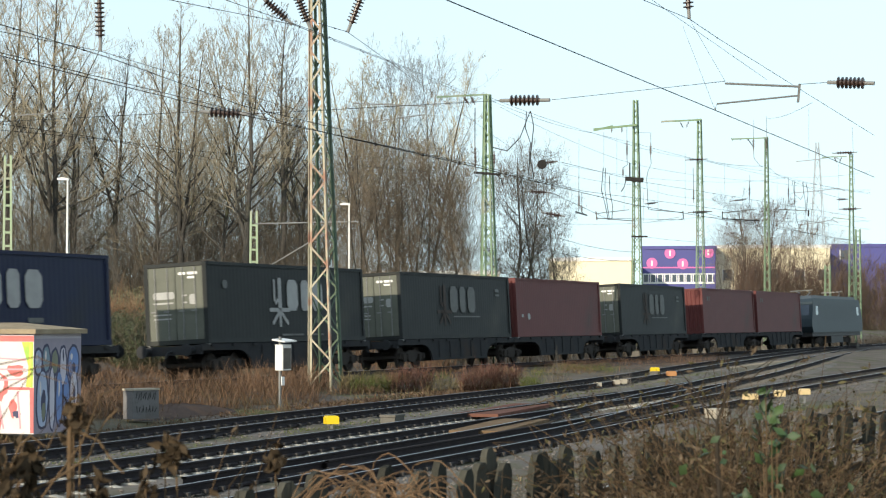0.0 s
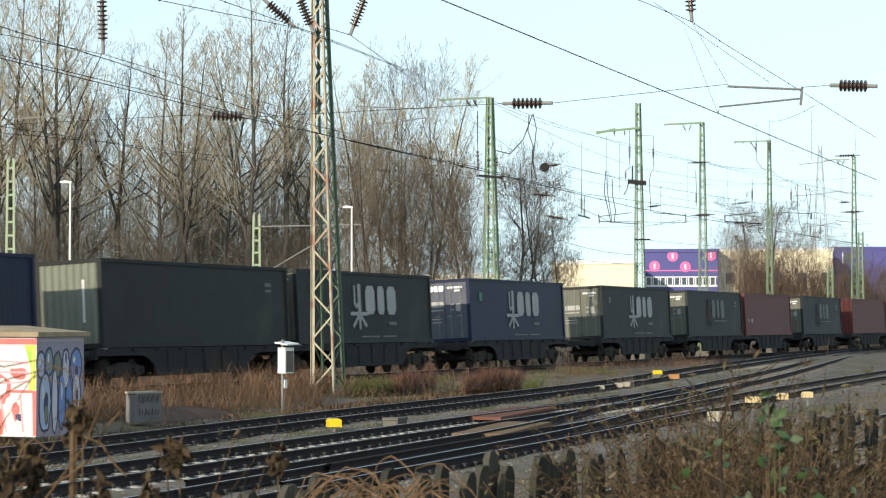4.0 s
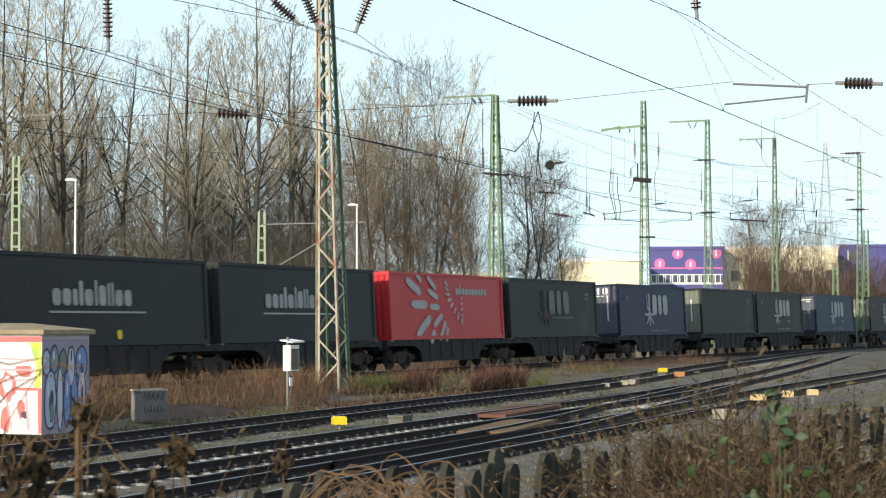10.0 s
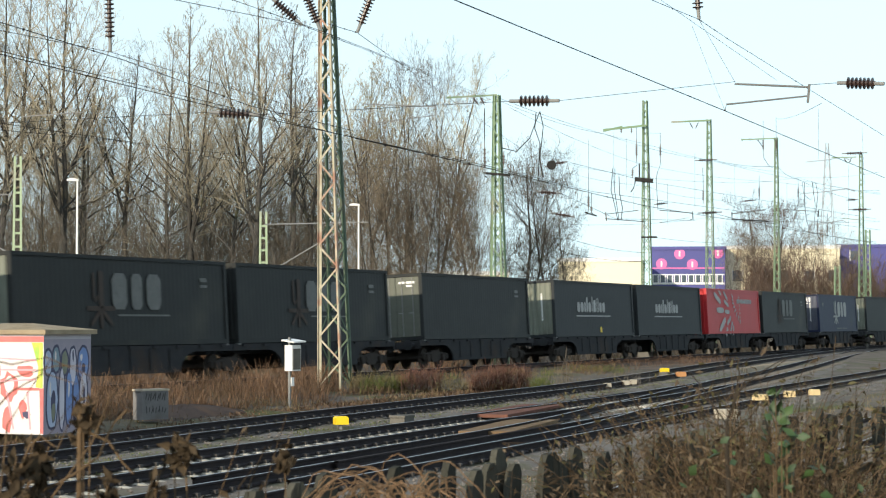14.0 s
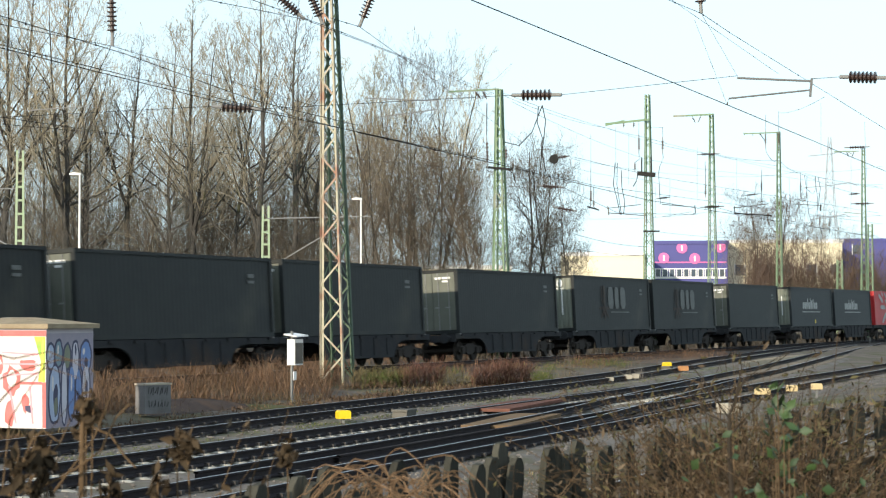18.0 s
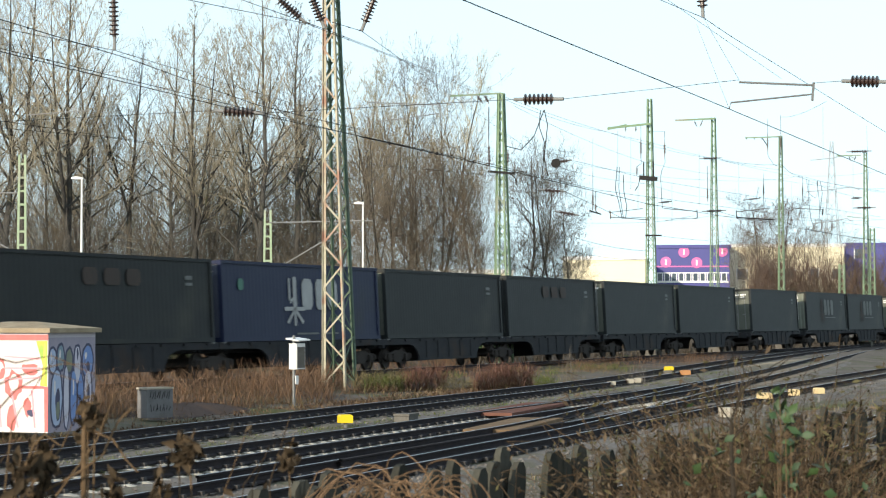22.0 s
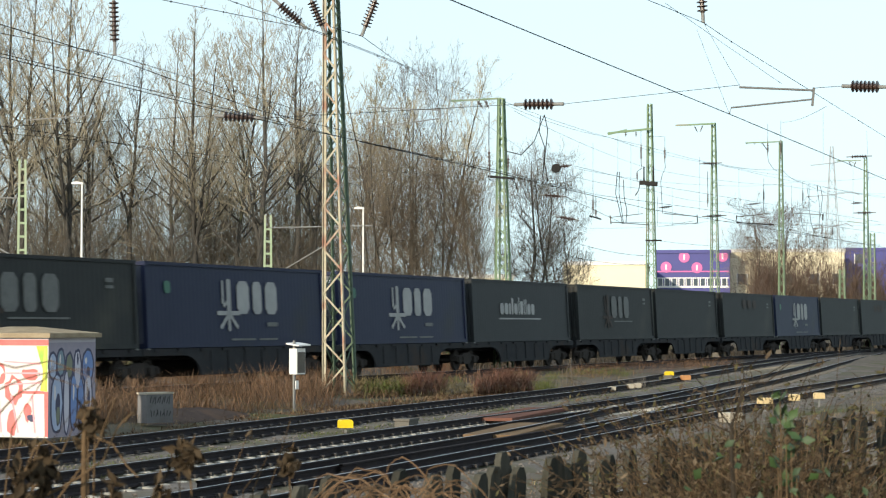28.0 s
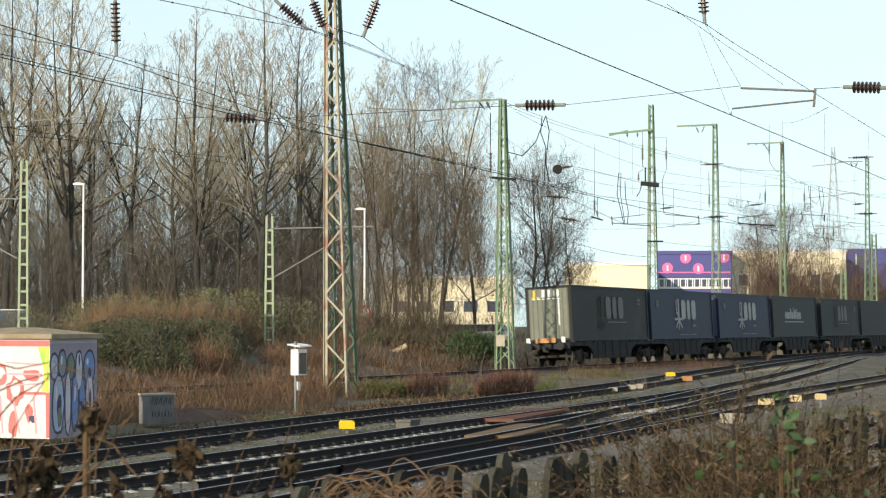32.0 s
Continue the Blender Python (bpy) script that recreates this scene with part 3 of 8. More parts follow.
def container(style):
    paint, endpaint, doors, marks, label = STYLES[style]
    ob = thing("container", Matrix(), label, "shipping container", "containers on the train")
    side, fr, posts, cast, roof, floor, end, door, lock = container_meshes(paint, endpaint)
    L, W, H = CONT_L, CONT_W, CONT_H
    near = part("side_wall", side, "", ob)
    near.location = (0, -W / 2 + 0.05, 0)
    far = part("side_wall", side, "", ob)
    far.matrix_basis = Matrix.Translation((0, W / 2 - 0.05, 0)) @ Matrix.Rotation(math.pi, 4, "Z")
    for nm, me in (("frame", fr), ("roof", roof), ("floor", floor)):
        part(nm, me, "", ob)
    for x in (-L / 2, L / 2 - 0.17):
        for y in (-W / 2, W / 2 - 0.16):
            part("corner_post", posts, "", ob).location = (x, y, 0)
            for z in (-0.004, H - 0.13):
                part("corner_casting", cast, "", ob).location = (x - 0.006, y - 0.003, z)
    front = part("end_wall", end, "", ob)
    front.matrix_basis = Matrix.Translation((L / 2 - 0.06, 0, 0)) @ Matrix.Rotation(math.pi, 4, "Z")
    if doors:
        for y in (-0.55, 0.55):
            dr = part("door", door, "", ob)
            dr.location = (-L / 2 + 0.05, y, 0.16)
            for dy in (-0.25, 0.25):
                lk = part("lock_rod", lock, "", dr)
                lk.location = (0, dy, 0)
    else:
        back = part("end_wall", end, "", ob)
        back.location = (-L / 2 + 0.06, 0, 0)
    sidem = Matrix.Translation((0, -W / 2 + 0.012, 0))
    endm = Matrix.Translation((-L / 2 + (0.003 if doors else 0.012), 0, 0)) @ Matrix.Rotation(-math.pi / 2, 4, "Z")
    for nm, material, rects, where, lab in marks:
        for rect in rects:
            key = (rect, material, where)
            if key not in MARKS:
                MARKS[key] = block(rect, 0.006, sidem if where == "side" else endm).mesh(nm, material)
            part(nm, MARKS[key], "", ob, lab)
    return ob


def big_logo(x, z, h):
    """Three tall plain blocks where a mark stands."""
    out = []
    for k in range(3):
        w = h * 0.80
        out.append((x + k * h * 0.95 + (0.12 * w if k == 1 else 0), z, w * (0.74 if k == 1 else 1.0), h))
    return out


def tree_logo(x, z, h):
    """A forked stem on three feet."""
    return [(x - 0.02, z + h * 0.2, 0.30, h * 0.82), (x - 0.40, z + h * 0.42, 0.15, h * 0.56), (x - 0.30, z + h * 0.38, 0.3, h * 0.08, 35), (x - 0.78, z + h * 0.16, 1.75, h * 0.10), (x + 0.02, z - h * 0.22, 0.2, h * 0.46), (x - 0.62, z - h * 0.04, 0.75, h * 0.10, 38), (x + 0.12, z - h * 0.04, 0.75, h * 0.10, -38)]


def word_logo(x, z, h):
    """A row of narrow blocks of uneven height over a thin rule."""
    out, x0 = [], x
    for w, t in ((0.8, 1.0), (0.8, 1.0), (0.45, 1.0), (0.4, 1.5), (0.8, 1.0), (0.26, 1.55), (0.7, 1.25), (0.24, 1.4), (0.22, 1.45), (0.75, 1.0), (0.75, 1.0)):
        out.append((x, z, w * h * 0.95, t * h * 0.85))
        x += (w + 0.16) * h
    out.append((x0 - 0.2, z - h * 0.38, 5.9, h * 0.10))
    return out


def rays():
    """Rays of a fan: x, z, length, width and slope in degrees."""
    out = [(-5.6, 0.68, 1.7, 0.36, -20), (-5.0, -0.1, 1.8, 0.36, -1), (-4.6, -1.05, 1.8, 0.40, 26), (-3.6, -1.5, 0.7, 0.34, 45), (-5.0, 1.1, 0.8, 0.22, -30)]
    out += [(-3.5, 0.85, 1.1, 0.24, -28), (-3.4, 0.36, 1.2, 0.26, -16), (-3.25, -0.2, 1.15, 0.27, -2), (-2.9, -0.78, 1.2, 0.28, 24), (-2.4, -1.25, 1.1, 0.27, 48), (-1.9, -1.4, 0.7, 0.2, 70)]
    out += [(-1.75 + 0.13 * k * k * 0.28, 0.85 - 0.24 * k, 0.5 - 0.03 * abs(k - 3), 0.13, -35 + 15 * k) for k in range(8)]
    out += [(0.05 - 0.1 * (k - 3) ** 2 * 0.12, 0.75 - 0.26 * k, 0.2, 0.12, 60 - 12 * k) for k in range(7)]
    return out


GTS_SIDE = ("side_logo", "decal", big_logo(-0.34, 1.17, 1.18), "side", "pale block lettering")
GTS_DIM = ("side_logo", "decal_dim", big_logo(-1.05, 1.17, 1.18), "side", "worn grey block lettering")
TREE = ("tree_mark", "decal", tree_logo(-1.1, 0.88, 1.5), "side", "pale tree-like mark")
TREE_DIM = ("tree_mark", "decal_rust", tree_logo(-1.85, 0.88, 1.5), "side", "faded orange tree-like mark")
RULE = ("side_rule", "decal_dim", [(-0.7, 0.95, 3.4, 0.06)], "side", "thin worn line")
FOOT = ("foot_rule", "decal_dim", [(-0.9, 0.22, 1.9, 0.07), (1.3, 0.22, 1.5, 0.07)], "side", "pale dashes along the sill")
NUMS = ("side_number", "decal_dim", [(4.9, 2.15, 0.5, 0.14), (4.9, 1.95, 0.5, 0.1)], "side", "small worn marking bars")
NUMG = ("side_number", "sign_green", [(-5.6, 1.85, 0.42, 0.42)], "side", "small green marking plate")
SMALL = ("side_text", "decal_dim", [(2.0, 0.72, 0.85, 0.15)], "side", "small worn text bar")
ENDSIGN = ("end_logo", "white", [(-0.98, 2.30, 0.12, 0.34), (-0.82, 2.34, 0.26, 0.28), (-0.52, 2.34, 0.2, 0.28), (-0.28, 2.34, 0.24, 0.28)], "end", "white block lettering")
NUMB = ("side_number", "decal_dim", [(-5.6, 1.95, 0.34, 0.30)], "side", "small faded marking block")
ENDLOGO = ("end_logo", "white", big_logo(-0.42, 2.33, 0.38) + [(-0.95, 2.22, 1.6, 0.05)], "end", "white block lettering")
ENDYEL = ("end_mark", "yellow", [(-0.82, 2.32, 0.16, 0.40), (-0.98, 2.26, 0.48, 0.10)], "end", "yellow tree-like mark")
ENDNUM = ("end_number", "white", [(0.15, 2.46, 0.28, 0.1), (0.5, 2.46, 0.4, 0.1), (0.5, 2.32, 0.3, 0.08)], "end", "white marking bars")
ENDTXT = ("end_text", "decal", [(-0.9, 1.62, 0.85, 0.26), (-0.9, 1.45, 0.8, 0.06), (0.25, 1.7, 0.2, 0.06), (0.55, 1.4, 0.26, 0.36), (0.25, 1.45, 0.2, 0.06), (-0.9, 1.05, 0.7, 0.05), (-0.9, 0.9, 0.7, 0.05)], "end", "white text bars on the door")
ENDLINE = ("end_line", "white", [(0.52, 0.85, 0.07, 1.4)], "end", "white vertical text bar")

STYLES = {
    "maroon": ("c_maroon", "c_maroon", False, [("side_number", "decal_dim", [(-5.7, 2.1, 0.2, 0.3), (-5.2, 2.1, 0.12, 0.3)], "side", "small worn marking bars")], "maroon corrugated steel container"),
    "brown": ("c_maroon", "c_maroon", False, [("side_number", "decal", [(-6.1, 0.95, 0.25, 0.16), (-5.2, 0.85, 0.35, 0.3)], "side", "small white marking bars")], "red-brown corrugated steel container with white marks"),
    "green_door": ("c_green", "c_end_sunlit", True, [GTS_DIM, TREE_DIM, RULE, NUMS, ENDNUM, ENDTXT], "dark green container with worn block lettering and grey doors lightened as if sunlit"),
    "green_tree": ("c_green", "c_end_sunlit", True, [GTS_SIDE, TREE, NUMB, FOOT, SMALL, ENDNUM, ENDTXT], "dark green container with pale tree mark and grey doors lightened as if sunlit"),
    "green": ("c_green", "c_green", False, [GTS_DIM, TREE_DIM, RULE, NUMS], "dark green container with worn block lettering"),
    "blue": ("c_blue", "c_blue_end", True, [GTS_SIDE, TREE, NUMG, FOOT, SMALL, ENDSIGN, ENDNUM, ENDTXT], "navy blue container with pale block lettering and tree mark"),
    "blue_sign": ("c_blue", "c_blue_end", False, [GTS_SIDE, TREE, NUMB, FOOT, ENDLOGO, ENDLINE], "navy blue container with a white mark on its end"),
    "plain": ("c_green", "c_end_sunlit", True, [NUMS, ENDNUM], "plain dark green container with grey doors lightened as if sunlit"),
    "plain_rib": ("c_green", "c_pale", False, [NUMS, ENDLINE], "plain dark green container with a ribbed grey end lightened as if sunlit"),
    "faded": ("c_green", "c_green", False, [("side_logo", "decal_rust", [(-1.7, 1.9, 0.9, 0.55), (-0.4, 1.9, 1.0, 0.55), (1.0, 1.9, 0.9, 0.55)], "side", "faded brown blocks"), NUMS], "dark green container with faded brown blocks"),
    "red": ("c_red", "c_red", False, [("side_word", "decal", [(0.75 + 0.4 * i, 1.98, 0.31, 0.3) for i in range(10)], "side", "row of small white blocks")], "bright red container with a fan of white rays"),
    "norf": ("c_slate", "c_slate", False, [("side_word", "decal", word_logo(-3.2, 1.28, 0.62), "side", "pale row of blocks over a thin line")], "slate grey container with a pale word mark"),
    "norf_rib": ("c_slate", "c_pale", False, [("side_word", "decal", word_logo(-3.2, 1.28, 0.62), "side", "pale row of blocks over a thin line"), ("side_patch", "yellow", [(0.6, 0.2, 0.3, 0.3)], "side", "small yellow patch"), ENDLINE], "slate grey container with a pale word mark and ribbed grey end lightened as if sunlit"),
    "last": ("c_green", "c_pale", False, [GTS_DIM, TREE_DIM, RULE, NUMS, ENDLOGO, ENDYEL, ENDLINE], "dark green container with a yellow mark and a ribbed grey end lightened as if sunlit"),
}
# middle of each container along the train, front to rear
CONTS = [(287.1, "maroon"), (272.5, "maroon"), (254.5, "green_door"), (236.9, "brown"), (222.2, "green_door"), (204.5, "green_tree"), (184.1, "blue"), (165.6, "green_tree"), (151.1, "plain_rib"),
         (133.5, "blue_sign"), (115.6, "green"), (100.9, "red"), (85.6, "norf"), (71.0, "norf_rib"), (53.3, "plain"), (35.8, "green"), (21.3, "last"), (4.7, "plain"), (-13.15, "plain"), (-27.8, "plain"),
         (-43.1, "faded"), (-57.7, "plain"), (-72.2, "blue"), (-86.6, "faded"), (-101.9, "plain"), (-116.3, "green"), (-131.6, "norf"), (-146.2, "blue"), (-161.4, "blue"), (-175.7, "last")]
WAGONS = [(0, 1), (2,), (3, 4), (5,), (6,), (7, 8), (9,), (10, 11), (12, 13), (14,), (15, 16), (17,), (18, 19), (20, 21), (22, 23), (24, 25), (26, 27), (28, 29)]


def run(t):
    """How far the train has come, in metres, t seconds into the clip."""
    u = t - 16
    return 13.1352 * u + 0.045619 * u ** 2 - 0.0001974 * u ** 3 + 0.000020147 * u ** 4


def axle_mesh():
    b = Build()
    for y in (-0.76, 0.76):
        s = 1 if y > 0 else -1
        b.lathe([(0, 0.47), (0.03, 0.47), (0.03, 0.45), (0.13, 0.445), (0.13, 0.36), (0.10, 0.34), (0.10, 0.16), (0.16, 0.14), (0.16, 0.05)], (0, y - s * 0.04, 0), (0, y + s, 0), 20)
    b.tube([(0, -0.75, 0), (0, 0.75, 0)], 0.09, 8)
    return b.mesh("wheelset", "bogie")


def bogie_meshes():
    fr = Build()
    for y in (-1.02, 0.92):
        fr.prism([(-1.35, 0.42), (-1.1, 0.34), (-0.75, 0.42), (-0.5, 0.40), (-0.3, 0.28), (0.3, 0.28), (0.5, 0.40), (0.75, 0.42), (1.1, 0.34), (1.35, 0.42), (1.3, 0.66), (0.55, 0.70), (0.35, 0.78), (-0.35, 0.78), (-0.55, 0.70), (-1.3, 0.66)], y, y + 0.10)
        for x in (-0.9, 0.9):
            fr.box(x - 0.17, x + 0.17, y - 0.05, y + 0.14, 0.33, 0.6)
    fr.box(-0.25, 0.25, -1.0, 1.0, 0.45, 0.75)
    fr.box(-1.33, -1.23, -1.0, 1.0, 0.45, 0.58)
    fr.box(1.23, 1.33, -1.0, 1.0, 0.45, 0.58)
    sp = Build()
    for y in (-1.08, 1.08):
        for x in (-1.15, -0.65, 0.65, 1.15):
            sp.tube([(x, y, 0.42), (x, y, 0.62)], 0.07, 8)
    return fr.mesh("bogie_frame", "bogie"), sp.mesh("spring_set", "bogie")


AXLE = axle_mesh()
BOGIE = bogie_meshes()
RIB = Build().box(-0.03, 0.03, 0, 0.04, 0.42, DECK - 0.12).mesh("stiffener", "steel_dark")
BRACKET = Build().box(-0.14, 0.14, -0.03, 0.05, DECK - 0.12, DECK - 0.03).mesh("side_bracket", "steel_dark")
LOCK = Build().box(-0.09, 0.09, -0.08, 0.08, -0.06, -0.006).mesh("twist_lock", "galv")
BUFFER = Build().lathe([(0, 0.11), (0.32, 0.11), (0.32, 0.07), (0.52, 0.07), (0.52, 0.23), (0.56, 0.22), (0.57, 0.1)], (0, 0, 0), (1, 0, 0), 14).mesh("buffer", "steel_dark")


def wagon(mids):
    """A container flat on bogies: one unit to a container, a shared bogie where two units meet."""
    front, back = mids[0], mids[-1]
    base = (front + back) / 2
    ob = thing("container_wagon", Matrix(), "dark grey steel container flat wagon with arched side sills" if len(mids) > 1 else "dark grey single container wagon on two bogies", "freight wagon", "wagons of the train")
    bog = []
    for c in mids:
        o = c - base
        h = 7.35
        lo, hi = o - h, o + h
        if len(mids) > 1:
            if c == front:
                lo = 0.03
            else:
                hi = -0.03
        # side sills: shallow over the bogies, deep between them
        mid = (lo + hi) / 2
        q = (hi - lo) / 2
        arch = [(lo, DECK - 0.02), (lo, 1.0), (lo + 0.7, 1.0)]
        for k in range(7):
            a = math.pi / 2 * k / 6
            arch.append((mid - q + 2.75 + 1.15 * math.sin(a), 1.0 - 0.69 * (1 - math.cos(a))))
        arch += [(2 * mid - x, z) for x, z in arch[::-1]]
        for y in (-1.22, 1.14):
            part("side_sill", Build().prism(arch[::-1], y, y + 0.08), "steel_dark", ob)
        for y in (-1.26, 1.22):
            for k in range(5):
                part("stiffener", RIB, "", ob).location = (mid - q * 0.36 + k * q * 0.18, y, 0)
            for k in range(9):
                part("side_bracket", BRACKET, "", ob).location = (lo + 0.8 + k * (hi - lo - 1.6) / 8, y, 0)
        dk = Build().box(lo + 0.05, hi - 0.05, -0.35, 0.35, 0.9, DECK - 0.1)
        for k in range(7):
            x = lo + 0.4 + k * (hi - lo - 0.8) / 6
            dk.box(x - 0.09, x + 0.09, -1.14, 1.14, 1.0, DECK - 0.05)
        part("underframe", dk, "steel_dark", ob)
        for x in (o - CONT_L / 2 + 0.09, o + CONT_L / 2 - 0.09):
            for y in (-1.17, 1.17):
                part("twist_lock", LOCK, "", ob).location = (x, y, DECK)
    if len(mids) > 1:
        bog = [front - base + 5.35, 0.0, back - base - 5.35]
        ends = (front - base + 7.35, back - base - 7.35)
    else:
        bog, ends = [5.1, -5.1], (7.35, -7.35)
    for x in bog:
        bg = part("bogie", BOGIE[0], "", ob)
        bg.location = (x, 0, 0)
        tagged(part("spring_set", BOGIE[1], "", bg), kind="stuff")
        for dx in (-0.9, 0.9):
            ax = part("wheelset", AXLE, "", bg)
            ax.location = (dx, 0, 0.46)
    for x, s in zip(ends, (1, -1)):
        part("headstock", Build().box(min(x, x - s * 0.12), max(x, x - s * 0.12), -1.2, 1.2, 0.88, 1.2), "steel_dark", ob)
        for y in (-0.875, 0.875):
            bf = part("buffer", BUFFER, "", ob)
            bf.matrix_basis = Matrix.Translation((x, y, 1.04)) @ Matrix.Rotation(0 if s > 0 else math.pi, 4, "Z")
        part("coupling", Build().tube([(x, 0, 1.0), (x + s * 0.3, 0, 0.95), (x + s * 0.45, 0, 0.75)], 0.04, 6), "steel_dark", ob)
    return ob, base


def locomotive():
    ob = thing("locomotive", Matrix(), "dark teal-grey electric locomotive leading the train", "locomotive")
    body = Build().prism([(-9.1, 1.15), (9.1, 1.15), (9.45, 1.6), (9.3, 2.2), (8.7, 3.55), (8.3, 3.8), (-8.3, 3.8), (-8.7, 3.55), (-9.3, 2.2), (-9.45, 1.6)], -1.48, 1.48)
    part("body", body, "loco", ob)
    part("roof", Build().prism([(-8.2, 3.804), (8.2, 3.804), (7.8, 4.05), (-7.8, 4.05)], -1.2, 1.2), "loco_roof", ob, "pale grey roof")
    rib = Build()
    for k in range(9):
        rib.box(-6.6, 6.6, -1.5, -1.48, 2.1 + k * 0.16, 2.14 + k * 0.16)
    part("side_ribs", rib, "loco", ob)
    for x in (-7.6, 7.6):
        part("cab_window", Build().box(x - 0.4, x + 0.4, -1.49, -1.47, 2.5, 3.2), "glass", ob)
        part("windscreen", Build().prism([(math.copysign(9.18, x), 2.5), (math.copysign(8.86, x), 3.3), (math.copysign(8.8, x), 3.3), (math.copysign(9.12, x), 2.5)][::1 if x > 0 else -1], -1.2, 1.2), "glass", ob)
    part("underframe", Build().box(-9.0, 9.0, -1.35, 1.35, 0.85, 1.146), "black", ob)
    part("transformer_box", Build().box(-2.2, 2.2, -1.3, 1.3, 0.3, 0.846), "black", ob)
    for x in (-5.2, 5.2):
        bg = part("bogie", BOGIE[0], "", ob)
        bg.location = (x, 0, 0)
        for dx in (-1.3, 1.3):
            ax = part("wheelset", AXLE, "", bg)
            ax.location = (dx, 0, 0.46)
    for x in (-5.5, 5.5):
        pg = Build()
        for y in (-0.5, 0.5):
            pg.bar((x - 0.8, y, 4.1), (x + 0.7, y * 0.8, 4.35), 0.05)
            pg.bar((x + 0.7, y * 0.8, 4.35), (x - 0.6, y, 4.5), 0.05)
        pg.bar((x - 0.6, -0.9, 4.5), (x - 0.6, 0.9, 4.5), 0.07)
        part("pantograph", pg, "galv", ob, "folded pantograph")
    return ob


MOVERS = []
for mids in WAGONS:
    w_ob, w_mid = wagon([CONTS[i][0] for i in mids])
    MOVERS.append((w_ob, w_mid, 0.0))
    for i in mids:
        MOVERS.append((container(CONTS[i][1]), CONTS[i][0], DECK))
MOVERS.append((locomotive(), 306.1, 0.0))
last_wagon = MOVERS[-4][0]
for y in (-0.95, 0.95):
    part("tail_plate", Build().box(-14.72, -14.70, y - 0.1, y + 0.1, 1.2, 1.5), "white", last_wagon, "white and red tail plate")
part("orange_panel", Build().box(-14.74, -14.70, -0.55, 0.55, 1.22, 1.46), "tail_orange", last_wagon, "orange end panel")

# white fan of rays on the red container
red_box = next(o for (o, s, z) in MOVERS if abs(s - 100.9) < 0.01)
for x, z, w, h, a in rays():
    a, x, z = radians(a), x + 1.4, z + 1.62
    m = Matrix.Translation((x, -CONT_W / 2 + 0.012, z)) @ Matrix.Rotation(-a, 4, "Y")
    o = [(-w / 2, -h * 0.28), (-w * 0.3, -h * 0.5), (w * 0.4, -h * 0.5), (w / 2, -h * 0.2), (w / 2, h * 0.2), (w * 0.4, h * 0.5), (-w * 0.3, h * 0.5), (-w / 2, h * 0.28)]
    part("ray", Build().prism(o, -0.006, 0, m), "decal", red_box, "white ray of a fan")

# ---- masts and overhead line ----
TURN = Matrix.Rotation(radians(67.9), 4, "Z")


def lattice_mast(x, y, z, h, w0, w1, material, label, lean=(0, 0), leg=0.09, bay=1.25, back=None):
    """A square tapered lattice mast: four angle legs, zigzag bracing on each face, a foot."""
    ob = thing("lattice_mast", Matrix.Translation((x, y, z)) @ Matrix.Rotation(radians(lean[0]), 4, "Y") @ Matrix.Rotation(radians(lean[1]), 4, "X") @ TURN, label, "catenary mast", "catenary masts")
    cs = ((-1, -1), (1, -1), (1, 1), (-1, 1))
    half = lambda t: (w0 + (w1 - w0) * t / h) / 2
    for a, b in cs:
        b1 = Build()
        p, q = (a * half(0), b * half(0), 0), (a * half(h), b * half(h), h)
        b1.bar(p, q, leg, leg * 0.2, (0, 1, 0))
        p2, q2 = (p[0] - a * leg * 0.4, p[1] - b * leg * 0.4, 0), (q[0] - a * leg * 0.4, q[1] - b * leg * 0.4, h)
        b1.bar(p2, q2, leg * 0.2, leg, (0, 1, 0))
        # back: darker material that gives the back legs and braces their shade
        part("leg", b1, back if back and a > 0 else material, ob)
    for k in range(4):
        (a0, b0), (a1, b1_) = cs[k], cs[(k + 1) % 4]
        t, flip = 0.25, k % 2
        while t < h - 0.2:
            step = bay * (0.62 + 0.38 * (1 - t / h))
            t2 = min(t + step * 0.62, h - 0.05)
            u, w = half(t) * 0.99, half(t2) * 0.99
            p, q = ((a0 * u, b0 * u, t), (a1 * w, b1_ * w, t2)) if flip else ((a1 * u, b1_ * u, t), (a0 * w, b0 * w, t2))
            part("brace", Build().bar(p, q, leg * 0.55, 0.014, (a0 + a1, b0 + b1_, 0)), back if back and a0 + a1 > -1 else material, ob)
            t, flip = t2, not flip
    part("foot", Build().box(-w0 / 2 - 0.15, w0 / 2 + 0.15, -w0 / 2 - 0.15, w0 / 2 + 0.15, -0.6, 0.06), "motor", ob, "dark concrete footing")
    return ob


def insulator(p, q, r=0.085, sheds=7, label="brown ribbed porcelain insulator", wire_to=None):
    """A string of sheds with a metal cap at each end, from p to q."""
    p, q = Vector(p), Vector(q)
    n = (q - p).length
    ob = thing("insulator", Matrix.Translation(p), label, "insulator", "line insulators")
    prof = [(n * 0.2, r * 0.4)]
    for k in range(sheds):
        t = n * (0.2 + 0.6 * (k + 0.2) / sheds)
        g = n * 0.6 / sheds
        prof += [(t, r * 0.42), (t + g * 0.15, r), (t + g * 0.32, r), (t + g * 0.5, r * 0.42)]
    prof.append((n * 0.8, r * 0.4))
    part("ribbed_body", Build().lathe(prof, (0, 0, 0), q - p, 12), "insul", ob)
    part("end_fitting", Build().tube([(0, 0, 0), (q - p) * 0.2], r * 0.33, 8), "galv", ob)
    part("end_fitting", Build().tube([(q - p) * 0.8, q - p], r * 0.33, 8), "galv", ob)
    return ob


